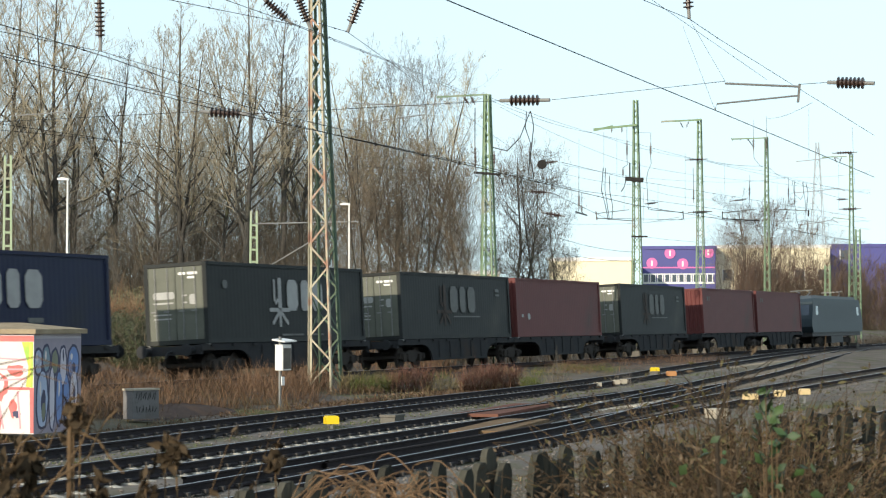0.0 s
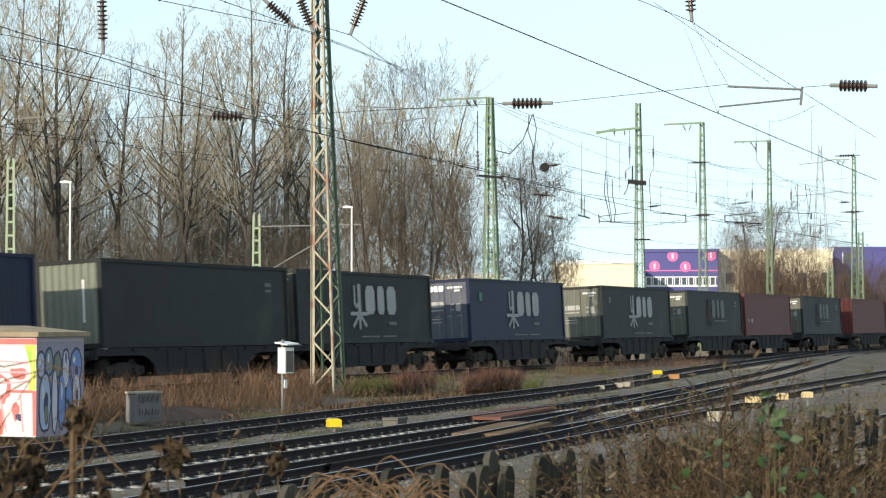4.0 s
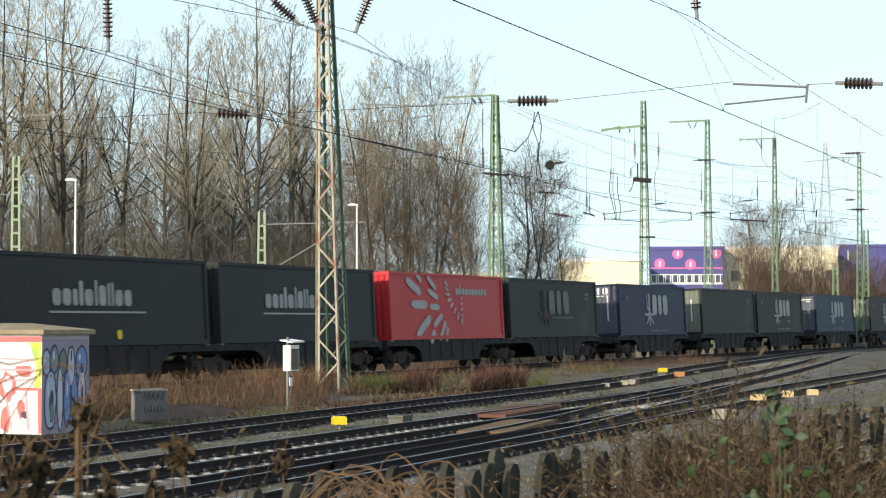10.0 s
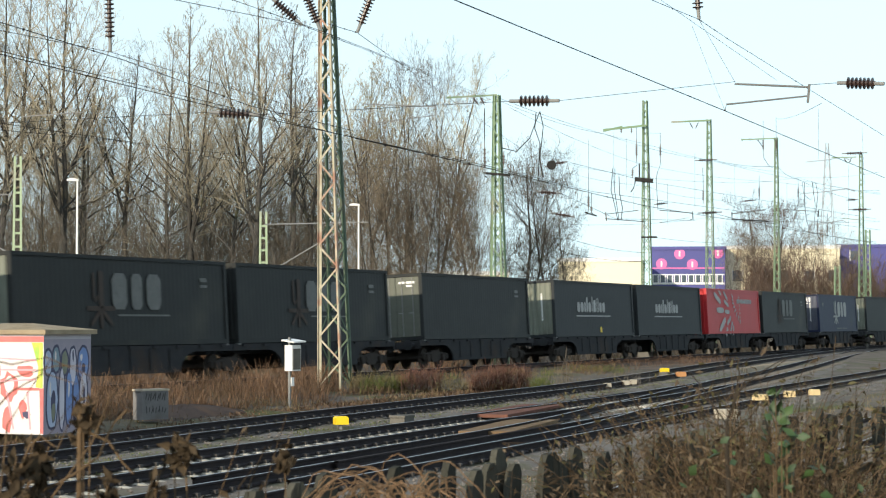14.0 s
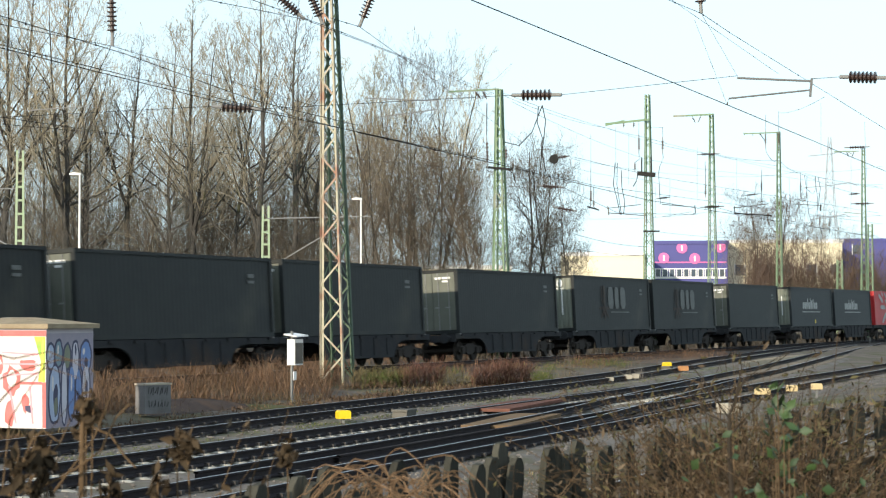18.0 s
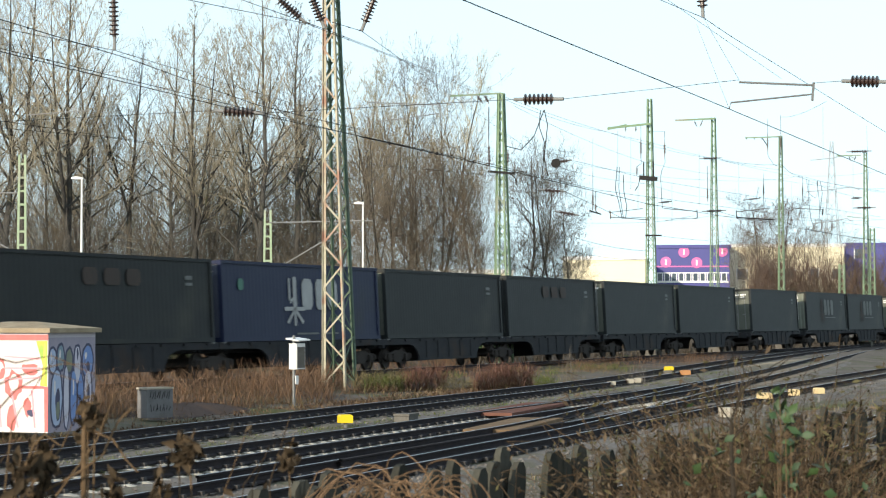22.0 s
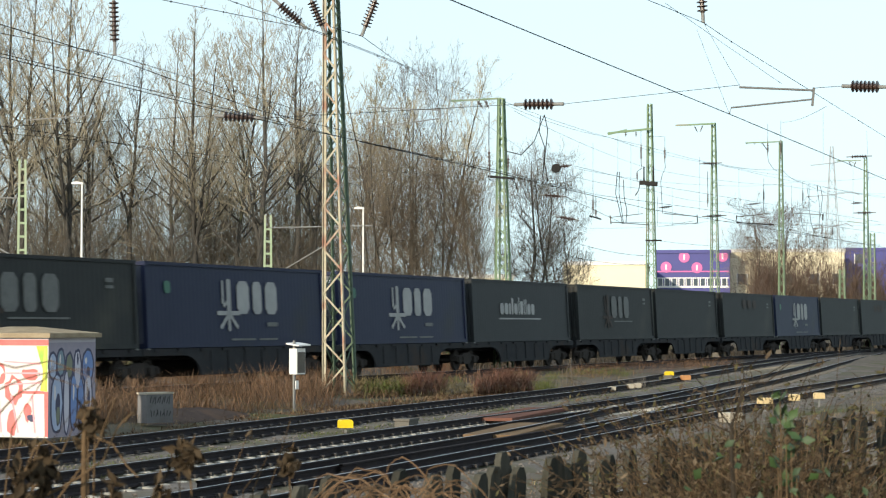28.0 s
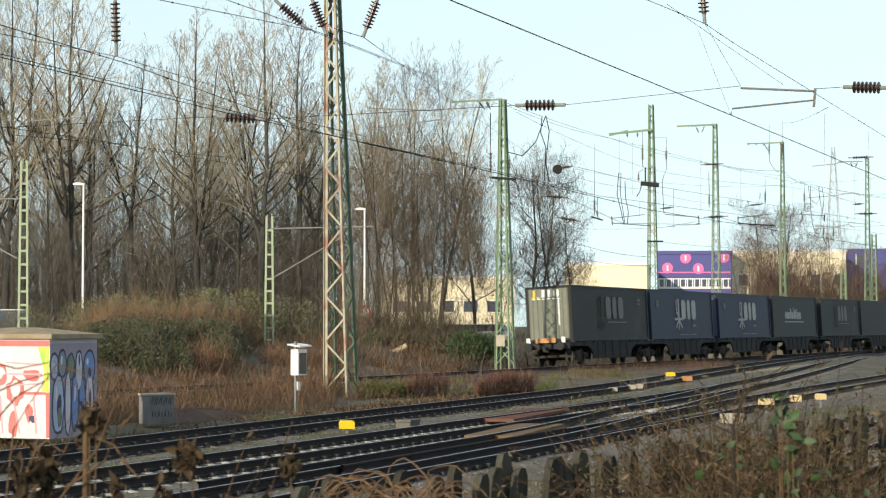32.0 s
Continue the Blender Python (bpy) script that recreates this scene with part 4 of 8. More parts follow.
def wire(pts, r=0.012, sag=0.0, label="thin dark overhead wire", clips=0, name="overhead_wire"):
    b = Build()
    r *= 0.66
    out = []
    pts = [Vector(p) for p in pts]
    for a, c in zip(pts[:-1], pts[1:]):
        n = 8 if sag else 2
        for i in range(n):
            t = i / n
            v = a.lerp(c, t)
            v.z -= sag * 4 * t * (1 - t)
            out.append(v)
    out.append(pts[-1])
    b.tube(out, r, 5)
    ob = solo(name, b, "wire", label, "overhead wire", "overhead wires")
    if clips:
        cb = Build()
        for i in range(clips):
            t = (i + 0.5) / clips * (len(out) - 1)
            k = int(t)
            v = out[k].lerp(out[min(k + 1, len(out) - 1)], t - k)
            cb.tube([v + Vector((0, 0, -r * 2.6)), v + Vector((0, 0, r * 2.2))], r * 1.9, 6)
        tagged(part("clip_set", cb, "wire", ob), kind="stuff")
    return ob


def arm_on(mast_xy, p, q, w=0.09, name="cross_arm", label="green steel cross arm bolted to its mast", material="mast_green"):
    w *= 0.6 if name == "registration_tube" else 1.0
    b = Build().bar(p, q, w, w * 1.3)
    return solo(name, b, material, label, "cross arm", "cross arms")


# near legs pale and rusty, back legs coloured as if in shade
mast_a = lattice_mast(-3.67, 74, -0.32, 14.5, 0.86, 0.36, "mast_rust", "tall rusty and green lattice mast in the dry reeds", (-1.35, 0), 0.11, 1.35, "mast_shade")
mast_b = lattice_mast(2.69, 109, -0.1, 13.45, 0.78, 0.28, "mast_green", "green lattice mast beside the main line", (-0.45, 0), 0.10)
part("white_board", Build().box(-0.55, -0.52, -0.2, 0.25, 1.2, 1.75), "marker", mast_b, "small pale board")
mast_c = lattice_mast(12.51, 136, 0.2, 15.6, 0.66, 0.26, "mast_green", "green lattice mast with insulators and cross arm", (-0.35, 0), 0.075)
mast_d = lattice_mast(18.35, 152, 0.2, 15.9, 0.66, 0.26, "mast_green", "slim green lattice mast behind the train", (-0.2, 0), 0.068)
mast_e = lattice_mast(25.22, 167, 0.2, 15.9, 0.52, 0.23, "mast_green", "slim green lattice mast behind the train", (-0.1, 0), 0.066)
mast_f = lattice_mast(35.63, 188, 0.2, 16.25, 0.62, 0.24, "mast_green", "slim green lattice mast behind the train", (-0.1, 0), 0.07)
mast_g = lattice_mast(36.58, 205, 0.3, 7.0, 0.62, 0.5, "mast_green", "short green lattice mast behind the train", (0, 0), 0.08)
mast_h = lattice_mast(41.35, 215, 0.3, 10.8, 0.6, 0.45, "mast_green", "slim green lattice mast at the far lines", (0, 0), 0.08)


def post(x, y, z, h, w, label):
    """A post of two channels tied by flat rungs."""
    ob = thing("ladder_post", Matrix.Translation((x, y, z)) @ Matrix.Rotation(0.15, 4, "Z"), label, "catenary post", "ladder posts")
    for s in (-1, 1):
        part("channel", Build().bar((s * w / 2, 0, -0.5), (s * w / 2 * 0.62, 0, h), 0.10, 0.16, (0, 1, 0)), "post_green", ob)
    for k in range(int(h / 0.62)):
        t = 0.3 + k * 0.62
        u = w / 2 * (1 - 0.38 * t / h)
        part("rung", Build().bar((-u, -0.02, t), (u, -0.02, t), 0.05, 0.10), "post_green", ob)
    return ob


post(-19.63, 101, 0.9, 8.8, 0.42, "pale green ladder-like post among bushes")
post(-9.24, 112, -0.15, 7.85, 0.46, "pale green ladder-like post behind the train")
post_arm = thing("cantilever", Matrix(), "thin steel cantilever tubes on a green post", "cantilever")
part("tube", Build().tube([(-9.2, 112, 7.05), (-3.76, 108, 6.98)], 0.035, 6), "galv", post_arm)
part("tube", Build().tube([(-9.02, 112, 4.55), (-4.83, 109, 6.83)], 0.035, 6), "galv", post_arm)
post_arm2 = thing("cantilever", Matrix(), "thin steel cantilever tubes on a green post", "cantilever")
part("tube", Build().tube([(-21.7, 102, 8), (-19.78, 101, 7.94)], 0.035, 6), "galv", post_arm2)
part("tube", Build().tube([(-21.69, 102, 6.08), (-19.91, 101, 5.19)], 0.035, 6), "galv", post_arm2)

# cross span over the near tracks with its insulators
insulator((1.22, 41.3, 6.24), (2.14, 41, 6.22), 0.105)
insulator((-4.71, 44, 6.29), (-3.69, 43.8, 6.22), 0.105)
insulator((6.87, 38.4, 6.27), (7.61, 38, 6.21), 0.105)
wire([(2.14, 41, 6.22), (5.23, 39.5, 6.41)], 0.008, label="cross span wire over the tracks", name="span_wire")
wire([(6.47, 39, 6.3), (6.87, 38.4, 6.27)], 0.008, label="cross span wire over the tracks", name="span_wire")
wire([(-3.69, 43.8, 6.22), (1.22, 41.3, 6.24)], 0.008, label="cross span wire over the tracks", name="span_wire")
wire([(-9.92, 46, 6.22), (-4.71, 44, 6.29)], 0.008, label="cross span wire over the tracks", name="span_wire")
steady = thing("steady_arm", Matrix(), "grey tube steady arm that holds the contact wire", "steady arm")
part("upper_tube", Build().tube([(5.22, 39.5, 6.37), (6.47, 39, 6.26)], 0.020, 8), "galv_dark", steady)
part("drop_bracket", Build().bar((6.48, 39, 6.31), (6.45, 39, 5.98), 0.04, 0.04), "galv_dark", steady)
part("lower_tube", Build().tube([(6.45, 39, 6.1), (5.03, 39.2, 5.97), (5, 39.2, 5.86)], 0.016, 8), "galv_dark", steady)
insulator((-6.75, 44, 8.87), (-6.71, 44, 7.5), 0.10, 9, "hanging brown insulator string")
insulator((-3.42, 42.6, 8.43), (-2.77, 42.6, 7.85), 0.10, 8, "slanting brown insulator string")
insulator((-2.71, 42.2, 8.48), (-2.39, 42.2, 7.69), 0.10, 8, "slanting brown insulator string")
insulator((-1.35, 41.8, 8.44), (-1.67, 41.8, 7.6), 0.10, 8, "slanting brown insulator string")
insulator((4.53, 39.6, 8.44), (4.59, 39.6, 7.55), 0.10, 7, "hanging brown insulator string")

# wires along the near tracks
wire([(-0.1, 23, 5.55), (4.53, 35.5, 5.5), (10.4, 52, 5.5)], 0.011, label="dark contact wire over the tracks")
wire([(2.9, 36, 7.58), (4.59, 39.6, 7.55), (5.7, 44, 7.75), (12, 60, 7.17)], 0.009, clips=7)
wire([(3.65, 37, 7.52), (6.96, 46, 7.15)], 0.006)
wire([(4.46, 39.5, 7.41), (4.53, 35.5, 5.5)], 0.004, name="dropper", label="thin dropper between wires")
wire([(4.59, 39.6, 7.55), (5.22, 39.5, 6.41)], 0.005, name="dropper", label="thin dropper between wires")
wire([(-5.9, 28, 5.56), (-3.5, 36, 5.54), (0.87, 50, 5.66), (4.18, 62, 5.76), (21.77, 110, 6.68)], 0.010, label="dark contact wire over the tracks")
wire([(-5.9, 28, 5.6), (-3.5, 36, 5.6), (-1.7, 42, 5.6)], 0.008, clips=5)
wire([(-6.32, 30, 6.26), (-5.26, 36, 6.38), (-3.88, 44, 6.41), (-2.11, 52, 6.6)], 0.011, clips=6)
wire([(-7.17, 34, 6.66), (-6.71, 44, 7.5), (-6.02, 50, 7.75), (-4.04, 66, 8.41)], 0.009, clips=9)
wire([(-5.04, 36, 7.5), (-2.77, 42.6, 7.85), (-1.16, 58, 8.92), (1.86, 100, 12.19)], 0.010, clips=10)
wire([(-3.83, 36, 7.5), (-2.39, 42.2, 7.69), (-1.01, 58, 8.89), (2.23, 105, 12.72)], 0.010, clips=9)
wire([(-2.19, 41, 7.66), (-1.67, 41.8, 7.6), (-0.58, 60, 8.69), (4.55, 109, 10.14)], 0.009, clips=8)
wire([(-10.52, 50, 6.67), (-7.46, 62, 6.96), (1.6, 100, 8.71)], 0.010, clips=4)
wire([(-12.62, 60, 7.37), (-10.67, 70, 7.89), (-4.05, 100, 8.45)], 0.012)
wire([(-1.7, 42, 5.6), (0.81, 60, 6.37), (9.06, 100, 7.37), (37.6, 190, 8.79)], 0.020, clips=8)
# arms and registration tubes seen against the trees
for a, c in (((-2.32, 62, 8.24), (-0.25, 62, 8.16)), ((-2, 62, 7.69), (-0.28, 62, 7.92)), ((-0.25, 62, 8.19), (-0.25, 62, 7.76)), ((-11.16, 58, 7.51), (-9.52, 58, 7.63))):
    arm_on(None, a, c, 0.035, "registration_tube", "grey registration tube under the wires", "galv")
# mast B: head arm, side brackets and looped cables
arm_on(None, (0.07, 109, 13.21), (2.59, 109, 13.35), 0.065)
insulator((1.36, 109, 13.29), (1.69, 109, 12.84), 0.09, 3)
insulator((1.75, 109, 13.29), (1.98, 109, 12.84), 0.09, 3)
arm_on(None, (1.91, 108.6, 9.44), (3.25, 108.6, 9.33), 0.09, "bracket", "dark steel bracket on a mast", "wire")
for pts in ([(1.97, 108.5, 12.63), (1.96, 108.5, 10.89)], [(2.86, 108.5, 10.67), (3.51, 107, 10.38), (4.14, 107, 11.04), (4.53, 107, 12.07), (4.64, 107, 12.34)], [(4.45, 107, 12.29), (4.39, 107, 11.51), (4.64, 107, 10.77), (4.55, 107, 9.17)], [(4.64, 107, 12.34), (4.8, 107, 11.6), (4.63, 107, 10), (4.8, 107, 9.11)],
            [(2.98, 108, 9.29), (3.23, 108, 9.1), (3.34, 108, 8.73)], [(1.96, 108.5, 9.32), (2.08, 108.5, 9.21)]):
    wire(pts, 0.036, name="jumper_cable", label="loose black jumper cable")
insulator((1.96, 108.5, 11), (1.99, 108.5, 9.38), 0.08, 5)
insulator((2.91, 108.5, 10.5), (2.91, 108.5, 9.69), 0.08, 3)
disc = thing("tension_wheel", Matrix(), "dark tensioning wheel on an overhead wire", "wheel")
part("wheel", Build().lathe([(0, 0.05), (0, 0.21), (0.05, 0.23), (0.1, 0.21), (0.1, 0.05)], (5.11, 105, 9.58), (0.3, -1, 0.1), 14), "wire", disc)
part("axle", Build().lathe([(-0.05, 0.04), (0.16, 0.04)], (5.11, 105, 9.58), (0.3, -1, 0.1), 8), "wire", disc)
insulator((5.03, 105, 9.61), (5.87, 105, 9.74), 0.10, 4)
insulator((4.33, 105, 8.31), (5.54, 105, 8.23), 0.12, 4)
insulator((5.3, 110, 7.53), (6.51, 110, 7.33), 0.11, 4)
wire([(6.01, 105, 9.69), (12.67, 136, 10.74), (37.23, 190, 10.99)], 0.018)
wire([(5.54, 105, 8.23), (10.1, 130, 8.18), (17.05, 150, 9)], 0.02)
wire([(5.03, 105, 9.58), (5.55, 105, 9.31), (5.54, 105, 8.17)], 0.014, name="dropper", label="thin dropper between wires")
# the far masts' arms, insulators and droppers
arm_on(None, (9.78, 135.6, 13.93), (12.44, 135.6, 14.21), 0.10, 'cross_arm', 'green steel cross arm bolted to its mast', 'mast_green')
arm_on(None, (9.78, 135.6, 13.86), (10.97, 135.6, 14.14), 0.09, 'cross_arm', 'green steel cross arm bolted to its mast', 'mast_green')
insulator((10.9, 135.6, 14.07), (10.9, 135.6, 13.72), 0.07, 2, 'small dark hanging insulator')
insulator((11.53, 135.6, 14.07), (11.53, 135.6, 13.72), 0.07, 2, 'small dark hanging insulator')
wire([(11.84, 135.6, 14.14), (11.84, 135.6, 13.3)], 0.02, name='jumper_cable', label='loose black jumper cable')
insulator((11.84, 135.6, 13.3), (11.84, 135.6, 12.11), 0.09, 6, 'dark hanging insulator rod')
wire([(11.84, 135.6, 12.11), (11.87, 135.6, 11.76), (11.59, 135.6, 11.55), (11.59, 135.6, 11.06)], 0.028, name='jumper_cable', label='loose black jumper cable')
wire([(12.3, 135.6, 13.75), (13.31, 135.6, 13.72)], 0.012, name='jumper_cable', label='loose black jumper cable')
wire([(13.31, 135.6, 13.75), (13.31, 135.6, 13.09)], 0.02, name='jumper_cable', label='loose black jumper cable')
insulator((13.31, 135.6, 13.09), (13.3, 135.6, 12.18), 0.09, 6, 'dark hanging insulator rod')
wire([(13.3, 135.6, 12.18), (13.34, 135.6, 11.83), (13.13, 135.6, 11.34), (13.05, 135.6, 10.89), (13.15, 135.6, 8.97)], 0.028, name='jumper_cable', label='loose black jumper cable')
insulator((11.59, 135.6, 11.59), (11.59, 135.6, 10.99), 0.08, 3, 'dark hanging insulator rod')
arm_on(None, (11.73, 135.6, 10.89), (12.85, 135.6, 10.78), 0.2, 'bracket', 'dark insulated bracket on a mast', 'wire')
wire([(11.8, 135.6, 10.92), (11.66, 135.6, 10.36), (11.48, 135.6, 10.08)], 0.05, name='jumper_cable', label='loose black jumper cable')
wire([(12.01, 135.6, 11.87), (12.01, 135.6, 10.85)], 0.07, name='jumper_cable', label='loose black jumper cable')
wire([(12.6, 135.6, 11.87), (12.6, 135.6, 10.85)], 0.07, name='jumper_cable', label='loose black jumper cable')
insulator((13.2, 138.6, 9.48), (14.05, 138.6, 9.58), 0.1, 4, 'small dark line insulator')
arm_on(None, (9.32, 128, 8.35), (11.62, 132, 8.78), 0.05, 'registration_tube', 'grey registration tube under the wires', 'motor')
arm_on(None, (9.36, 128, 8.48), (9.42, 128, 7.96), 0.05, 'drop_bracket', 'short steel drop bracket', 'motor')
arm_on(None, (9.36, 128, 8.09), (11.89, 132, 8.11), 0.06, 'registration_tube', 'grey registration tube under the wires', 'motor')
arm_on(None, (13.49, 138, 9.09), (15.89, 141, 9.06), 0.06, 'registration_tube', 'grey registration tube under the wires', 'motor')
wire([(15.89, 141, 9.17), (15.92, 141, 8.66), (15.74, 141, 8.62)], 0.05, name='jumper_cable', label='loose black jumper cable')
arm_on(None, (13.49, 138, 8.31), (15.67, 141, 8.77), 0.03, 'registration_tube', 'grey registration tube under the wires', 'motor')
wire([(9.71, 127, 10.95), (9.61, 127, 9.67), (9.81, 127, 8.86), (10, 127, 7.94)], 0.035, name='jumper_cable', label='loose black jumper cable')
wire([(9.84, 127, 10.95), (9.81, 127, 9.67), (10.07, 127, 7.94)], 0.03, name='jumper_cable', label='loose black jumper cable')
wire([(10.07, 127, 10.49), (10.1, 127, 9.51), (10.26, 127, 8.69), (10.2, 127, 7.98)], 0.035, name='jumper_cable', label='loose black jumper cable')
wire([(8.11, 124, 10.45), (8.11, 124, 9.34)], 0.02, name='jumper_cable', label='loose black jumper cable')
insulator((8.11, 124, 9.34), (8.11, 124, 8.38), 0.09, 6, 'dark hanging insulator rod')
wire([(8.11, 124, 8.38), (8.01, 124, 8.12)], 0.028, name='jumper_cable', label='loose black jumper cable')
wire([(8.27, 124, 9.34), (8.27, 124, 8.63)], 0.02, name='jumper_cable', label='loose black jumper cable')
insulator((8.27, 124, 8.63), (8.27, 124, 8.25), 0.09, 6, 'dark hanging insulator rod')
wire([(8.27, 124, 8.25), (8.43, 124, 8.12)], 0.028, name='jumper_cable', label='loose black jumper cable')
wire([(7.92, 124, 8.25), (8.62, 125, 8.11)], 0.07, name='jumper_cable', label='loose black jumper cable')
arm_on(None, (15.62, 151.6, 15.87), (18.28, 151.6, 15.99), 0.09, 'cross_arm', 'green steel cross arm bolted to its mast', 'mast_green')
insulator((16.91, 151.6, 15.87), (17.14, 151.6, 15.4), 0.06, 3, 'small dark slanting insulator')
insulator((17.53, 151.6, 15.91), (17.3, 151.6, 15.4), 0.06, 3, 'small dark slanting insulator')
insulator((17.25, 151.6, 13.21), (18.81, 151.6, 13.29), 0.1, 6, 'dark line insulator through a mast')
insulator((17.43, 151.6, 9.58), (19.11, 151.6, 9.66), 0.11, 7, 'dark line insulator through a mast')
insulator((17.83, 151.6, 11.34), (17.82, 151.6, 10.25), 0.08, 5, 'dark hanging insulator rod')
wire([(17.8, 151.6, 12.71), (17.83, 151.6, 11.34)], 0.03, name='jumper_cable', label='loose black jumper cable')
wire([(16.73, 147, 13.33), (16.72, 147, 9.73)], 0.011, name='dropper', label='thin dropper between wires')
arm_on(None, (22.48, 166.6, 15.9), (24.97, 166.6, 15.99), 0.07, 'cross_arm', 'green steel cross arm bolted to its mast', 'mast_green')
wire([(22.48, 166.6, 15.99), (22.56, 166.6, 15.77), (22.65, 166.6, 15.99)], 0.03, name='jumper_cable', label='loose black jumper cable')
wire([(23.08, 166.6, 15.99), (23.16, 166.6, 15.77), (23.25, 166.6, 15.99)], 0.03, name='jumper_cable', label='loose black jumper cable')
wire([(23.64, 166.6, 15.99), (23.72, 166.6, 15.77), (23.81, 166.6, 15.99)], 0.03, name='jumper_cable', label='loose black jumper cable')
wire([(24.16, 166.6, 17.32), (24.15, 166.6, 16.12)], 0.02, name='jumper_cable', label='loose black jumper cable')
insulator((24.15, 166.6, 16.12), (24.15, 166.6, 14.92), 0.09, 6, 'dark hanging insulator rod')
wire([(24.15, 166.6, 14.92), (24.19, 166.6, 14.49), (24.61, 166.6, 13.89), (24.87, 166.6, 13.76)], 0.028, name='jumper_cable', label='loose black jumper cable')
wire([(25.15, 166.6, 17.62), (25.14, 166.6, 16.12)], 0.02, name='jumper_cable', label='loose black jumper cable')
insulator((25.14, 166.6, 16.12), (25.13, 166.6, 15), 0.09, 6, 'dark hanging insulator rod')
wire([(25.13, 166.6, 15), (25.13, 166.6, 14.4)], 0.028, name='jumper_cable', label='loose black jumper cable')
wire([(23.76, 166.6, 15.86), (24.11, 166.6, 15.35)], 0.05, name='jumper_cable', label='loose black jumper cable')
wire([(23.04, 161, 12.82), (23.03, 161, 12.08)], 0.02, name='jumper_cable', label='loose black jumper cable')
insulator((23.03, 161, 12.08), (23.03, 161, 11.08), 0.09, 6, 'dark hanging insulator rod')
wire([(23.03, 161, 11.08), (22.99, 161, 10.67), (23.15, 161, 10.17)], 0.028, name='jumper_cable', label='loose black jumper cable')
insulator((21.65, 160, 10.86), (22.64, 160, 10.95), 0.1, 5, 'small dark line insulator')
arm_on(None, (20.47, 157, 9.81), (23.38, 160, 10.25), 0.07, 'registration_tube', 'grey registration tube under the wires', 'motor')
wire([(20.51, 157, 9.93), (20.51, 157, 9.41), (23.62, 160, 9.38)], 0.06, name='jumper_cable', label='loose black jumper cable')
wire([(27.66, 172, 13.29), (27.66, 172, 12.67)], 0.02, name='jumper_cable', label='loose black jumper cable')
insulator((27.66, 172, 12.67), (27.65, 172, 11.61), 0.09, 6, 'dark hanging insulator rod')
wire([(27.65, 172, 11.61), (27.7, 172, 11.34), (27.43, 172, 10.9), (27.69, 172, 9.49)], 0.028, name='jumper_cable', label='loose black jumper cable')
arm_on(None, (26.23, 170, 10.76), (29.45, 173, 10.77), 0.07, 'registration_tube', 'grey registration tube under the wires', 'motor')
wire([(27.97, 172, 13.03), (28.1, 172, 12.05), (28.62, 172, 11.61), (28.85, 172, 12.05), (28.81, 172, 13.03)], 0.028, name='jumper_cable', label='loose black jumper cable')
wire([(28.15, 172, 13.03), (28.14, 172, 11.26), (28.31, 172, 9.93), (28.57, 172, 9.31)], 0.035, name='jumper_cable', label='loose black jumper cable')
wire([(28.77, 172, 12.94), (28.98, 172, 11.26), (28.92, 172, 9.4)], 0.028, name='jumper_cable', label='loose black jumper cable')
wire([(29.03, 172, 12.94), (29.2, 172, 12.05), (29.02, 172, 10.59)], 0.035, name='jumper_cable', label='loose black jumper cable')
wire([(29.24, 172, 10.81), (29.19, 172, 10.28)], 0.09, name='jumper_cable', label='loose black jumper cable')
wire([(29.15, 172, 10.15), (29.15, 172, 9.84)], 0.02, name='jumper_cable', label='loose black jumper cable')
insulator((29.15, 172, 9.84), (29.14, 172, 9.04), 0.09, 6, 'dark hanging insulator rod')
wire([(29.14, 172, 9.04), (29.36, 172, 8.38)], 0.028, name='jumper_cable', label='loose black jumper cable')
wire([(30.64, 176, 10.79), (30.64, 176, 9.88)], 0.02, name='jumper_cable', label='loose black jumper cable')
insulator((30.64, 176, 9.88), (30.63, 176, 9.2), 0.09, 6, 'dark hanging insulator rod')
wire([(30.63, 176, 9.2), (30.58, 176, 8.66)], 0.028, name='jumper_cable', label='loose black jumper cable')
insulator((33.9, 187.6, 16.44), (36.07, 187.6, 16.53), 0.14, 6, 'dark line insulator on a mast head')
arm_on(None, (33.03, 187.6, 16.1), (35.15, 187.6, 16.15), 0.06, 'cross_arm', 'green steel cross arm bolted to its mast', 'mast_green')
insulator((34.09, 187.6, 16.1), (34.33, 187.6, 15.61), 0.07, 3, 'small dark slanting insulator')
insulator((34.76, 187.6, 16.15), (34.52, 187.6, 15.61), 0.07, 3, 'small dark slanting insulator')
insulator((34.26, 187.6, 12.47), (35.22, 187.6, 12.52), 0.12, 4, 'dark line insulator through a mast')
insulator((34.45, 187.6, 11.65), (36.38, 187.6, 11.7), 0.13, 6, 'dark line insulator through a mast')
wire([(35.65, 187.6, 18.66), (35.81, 187.6, 13.78)], 0.016, name='jumper_cable', label='loose black jumper cable')
arm_on(None, (33.96, 187.6, 10.93), (35.31, 187.6, 10.78), 0.05, 'cross_arm', 'green steel cross arm bolted to its mast', 'mast_green')
wire([(2.59, 109, 13.24), (12.33, 136, 13.12), (25.08, 166, 13.41), (37.24, 188, 12.98)], 0.014, sag=0.2, clips=4)
wire([(2.59, 109, 13.12), (9.45, 130, 13.2), (18.39, 152, 13.24), (38.62, 195, 13.49)], 0.014, sag=0.2, clips=4)
wire([(3.21, 109, 12.73), (12.33, 136, 11.79), (25.12, 166, 12.65), (37.24, 188, 13.32)], 0.013, sag=0.2, clips=4)
wire([(4.88, 110, 9.93), (11.96, 132, 10.28), (18.38, 152, 10.58), (39.6, 200, 11.2)], 0.012, sag=0.2, clips=4)
wire([(7.86, 140, 7.39), (13.77, 150, 6.8)], 0.02, sag=0.2, clips=4)
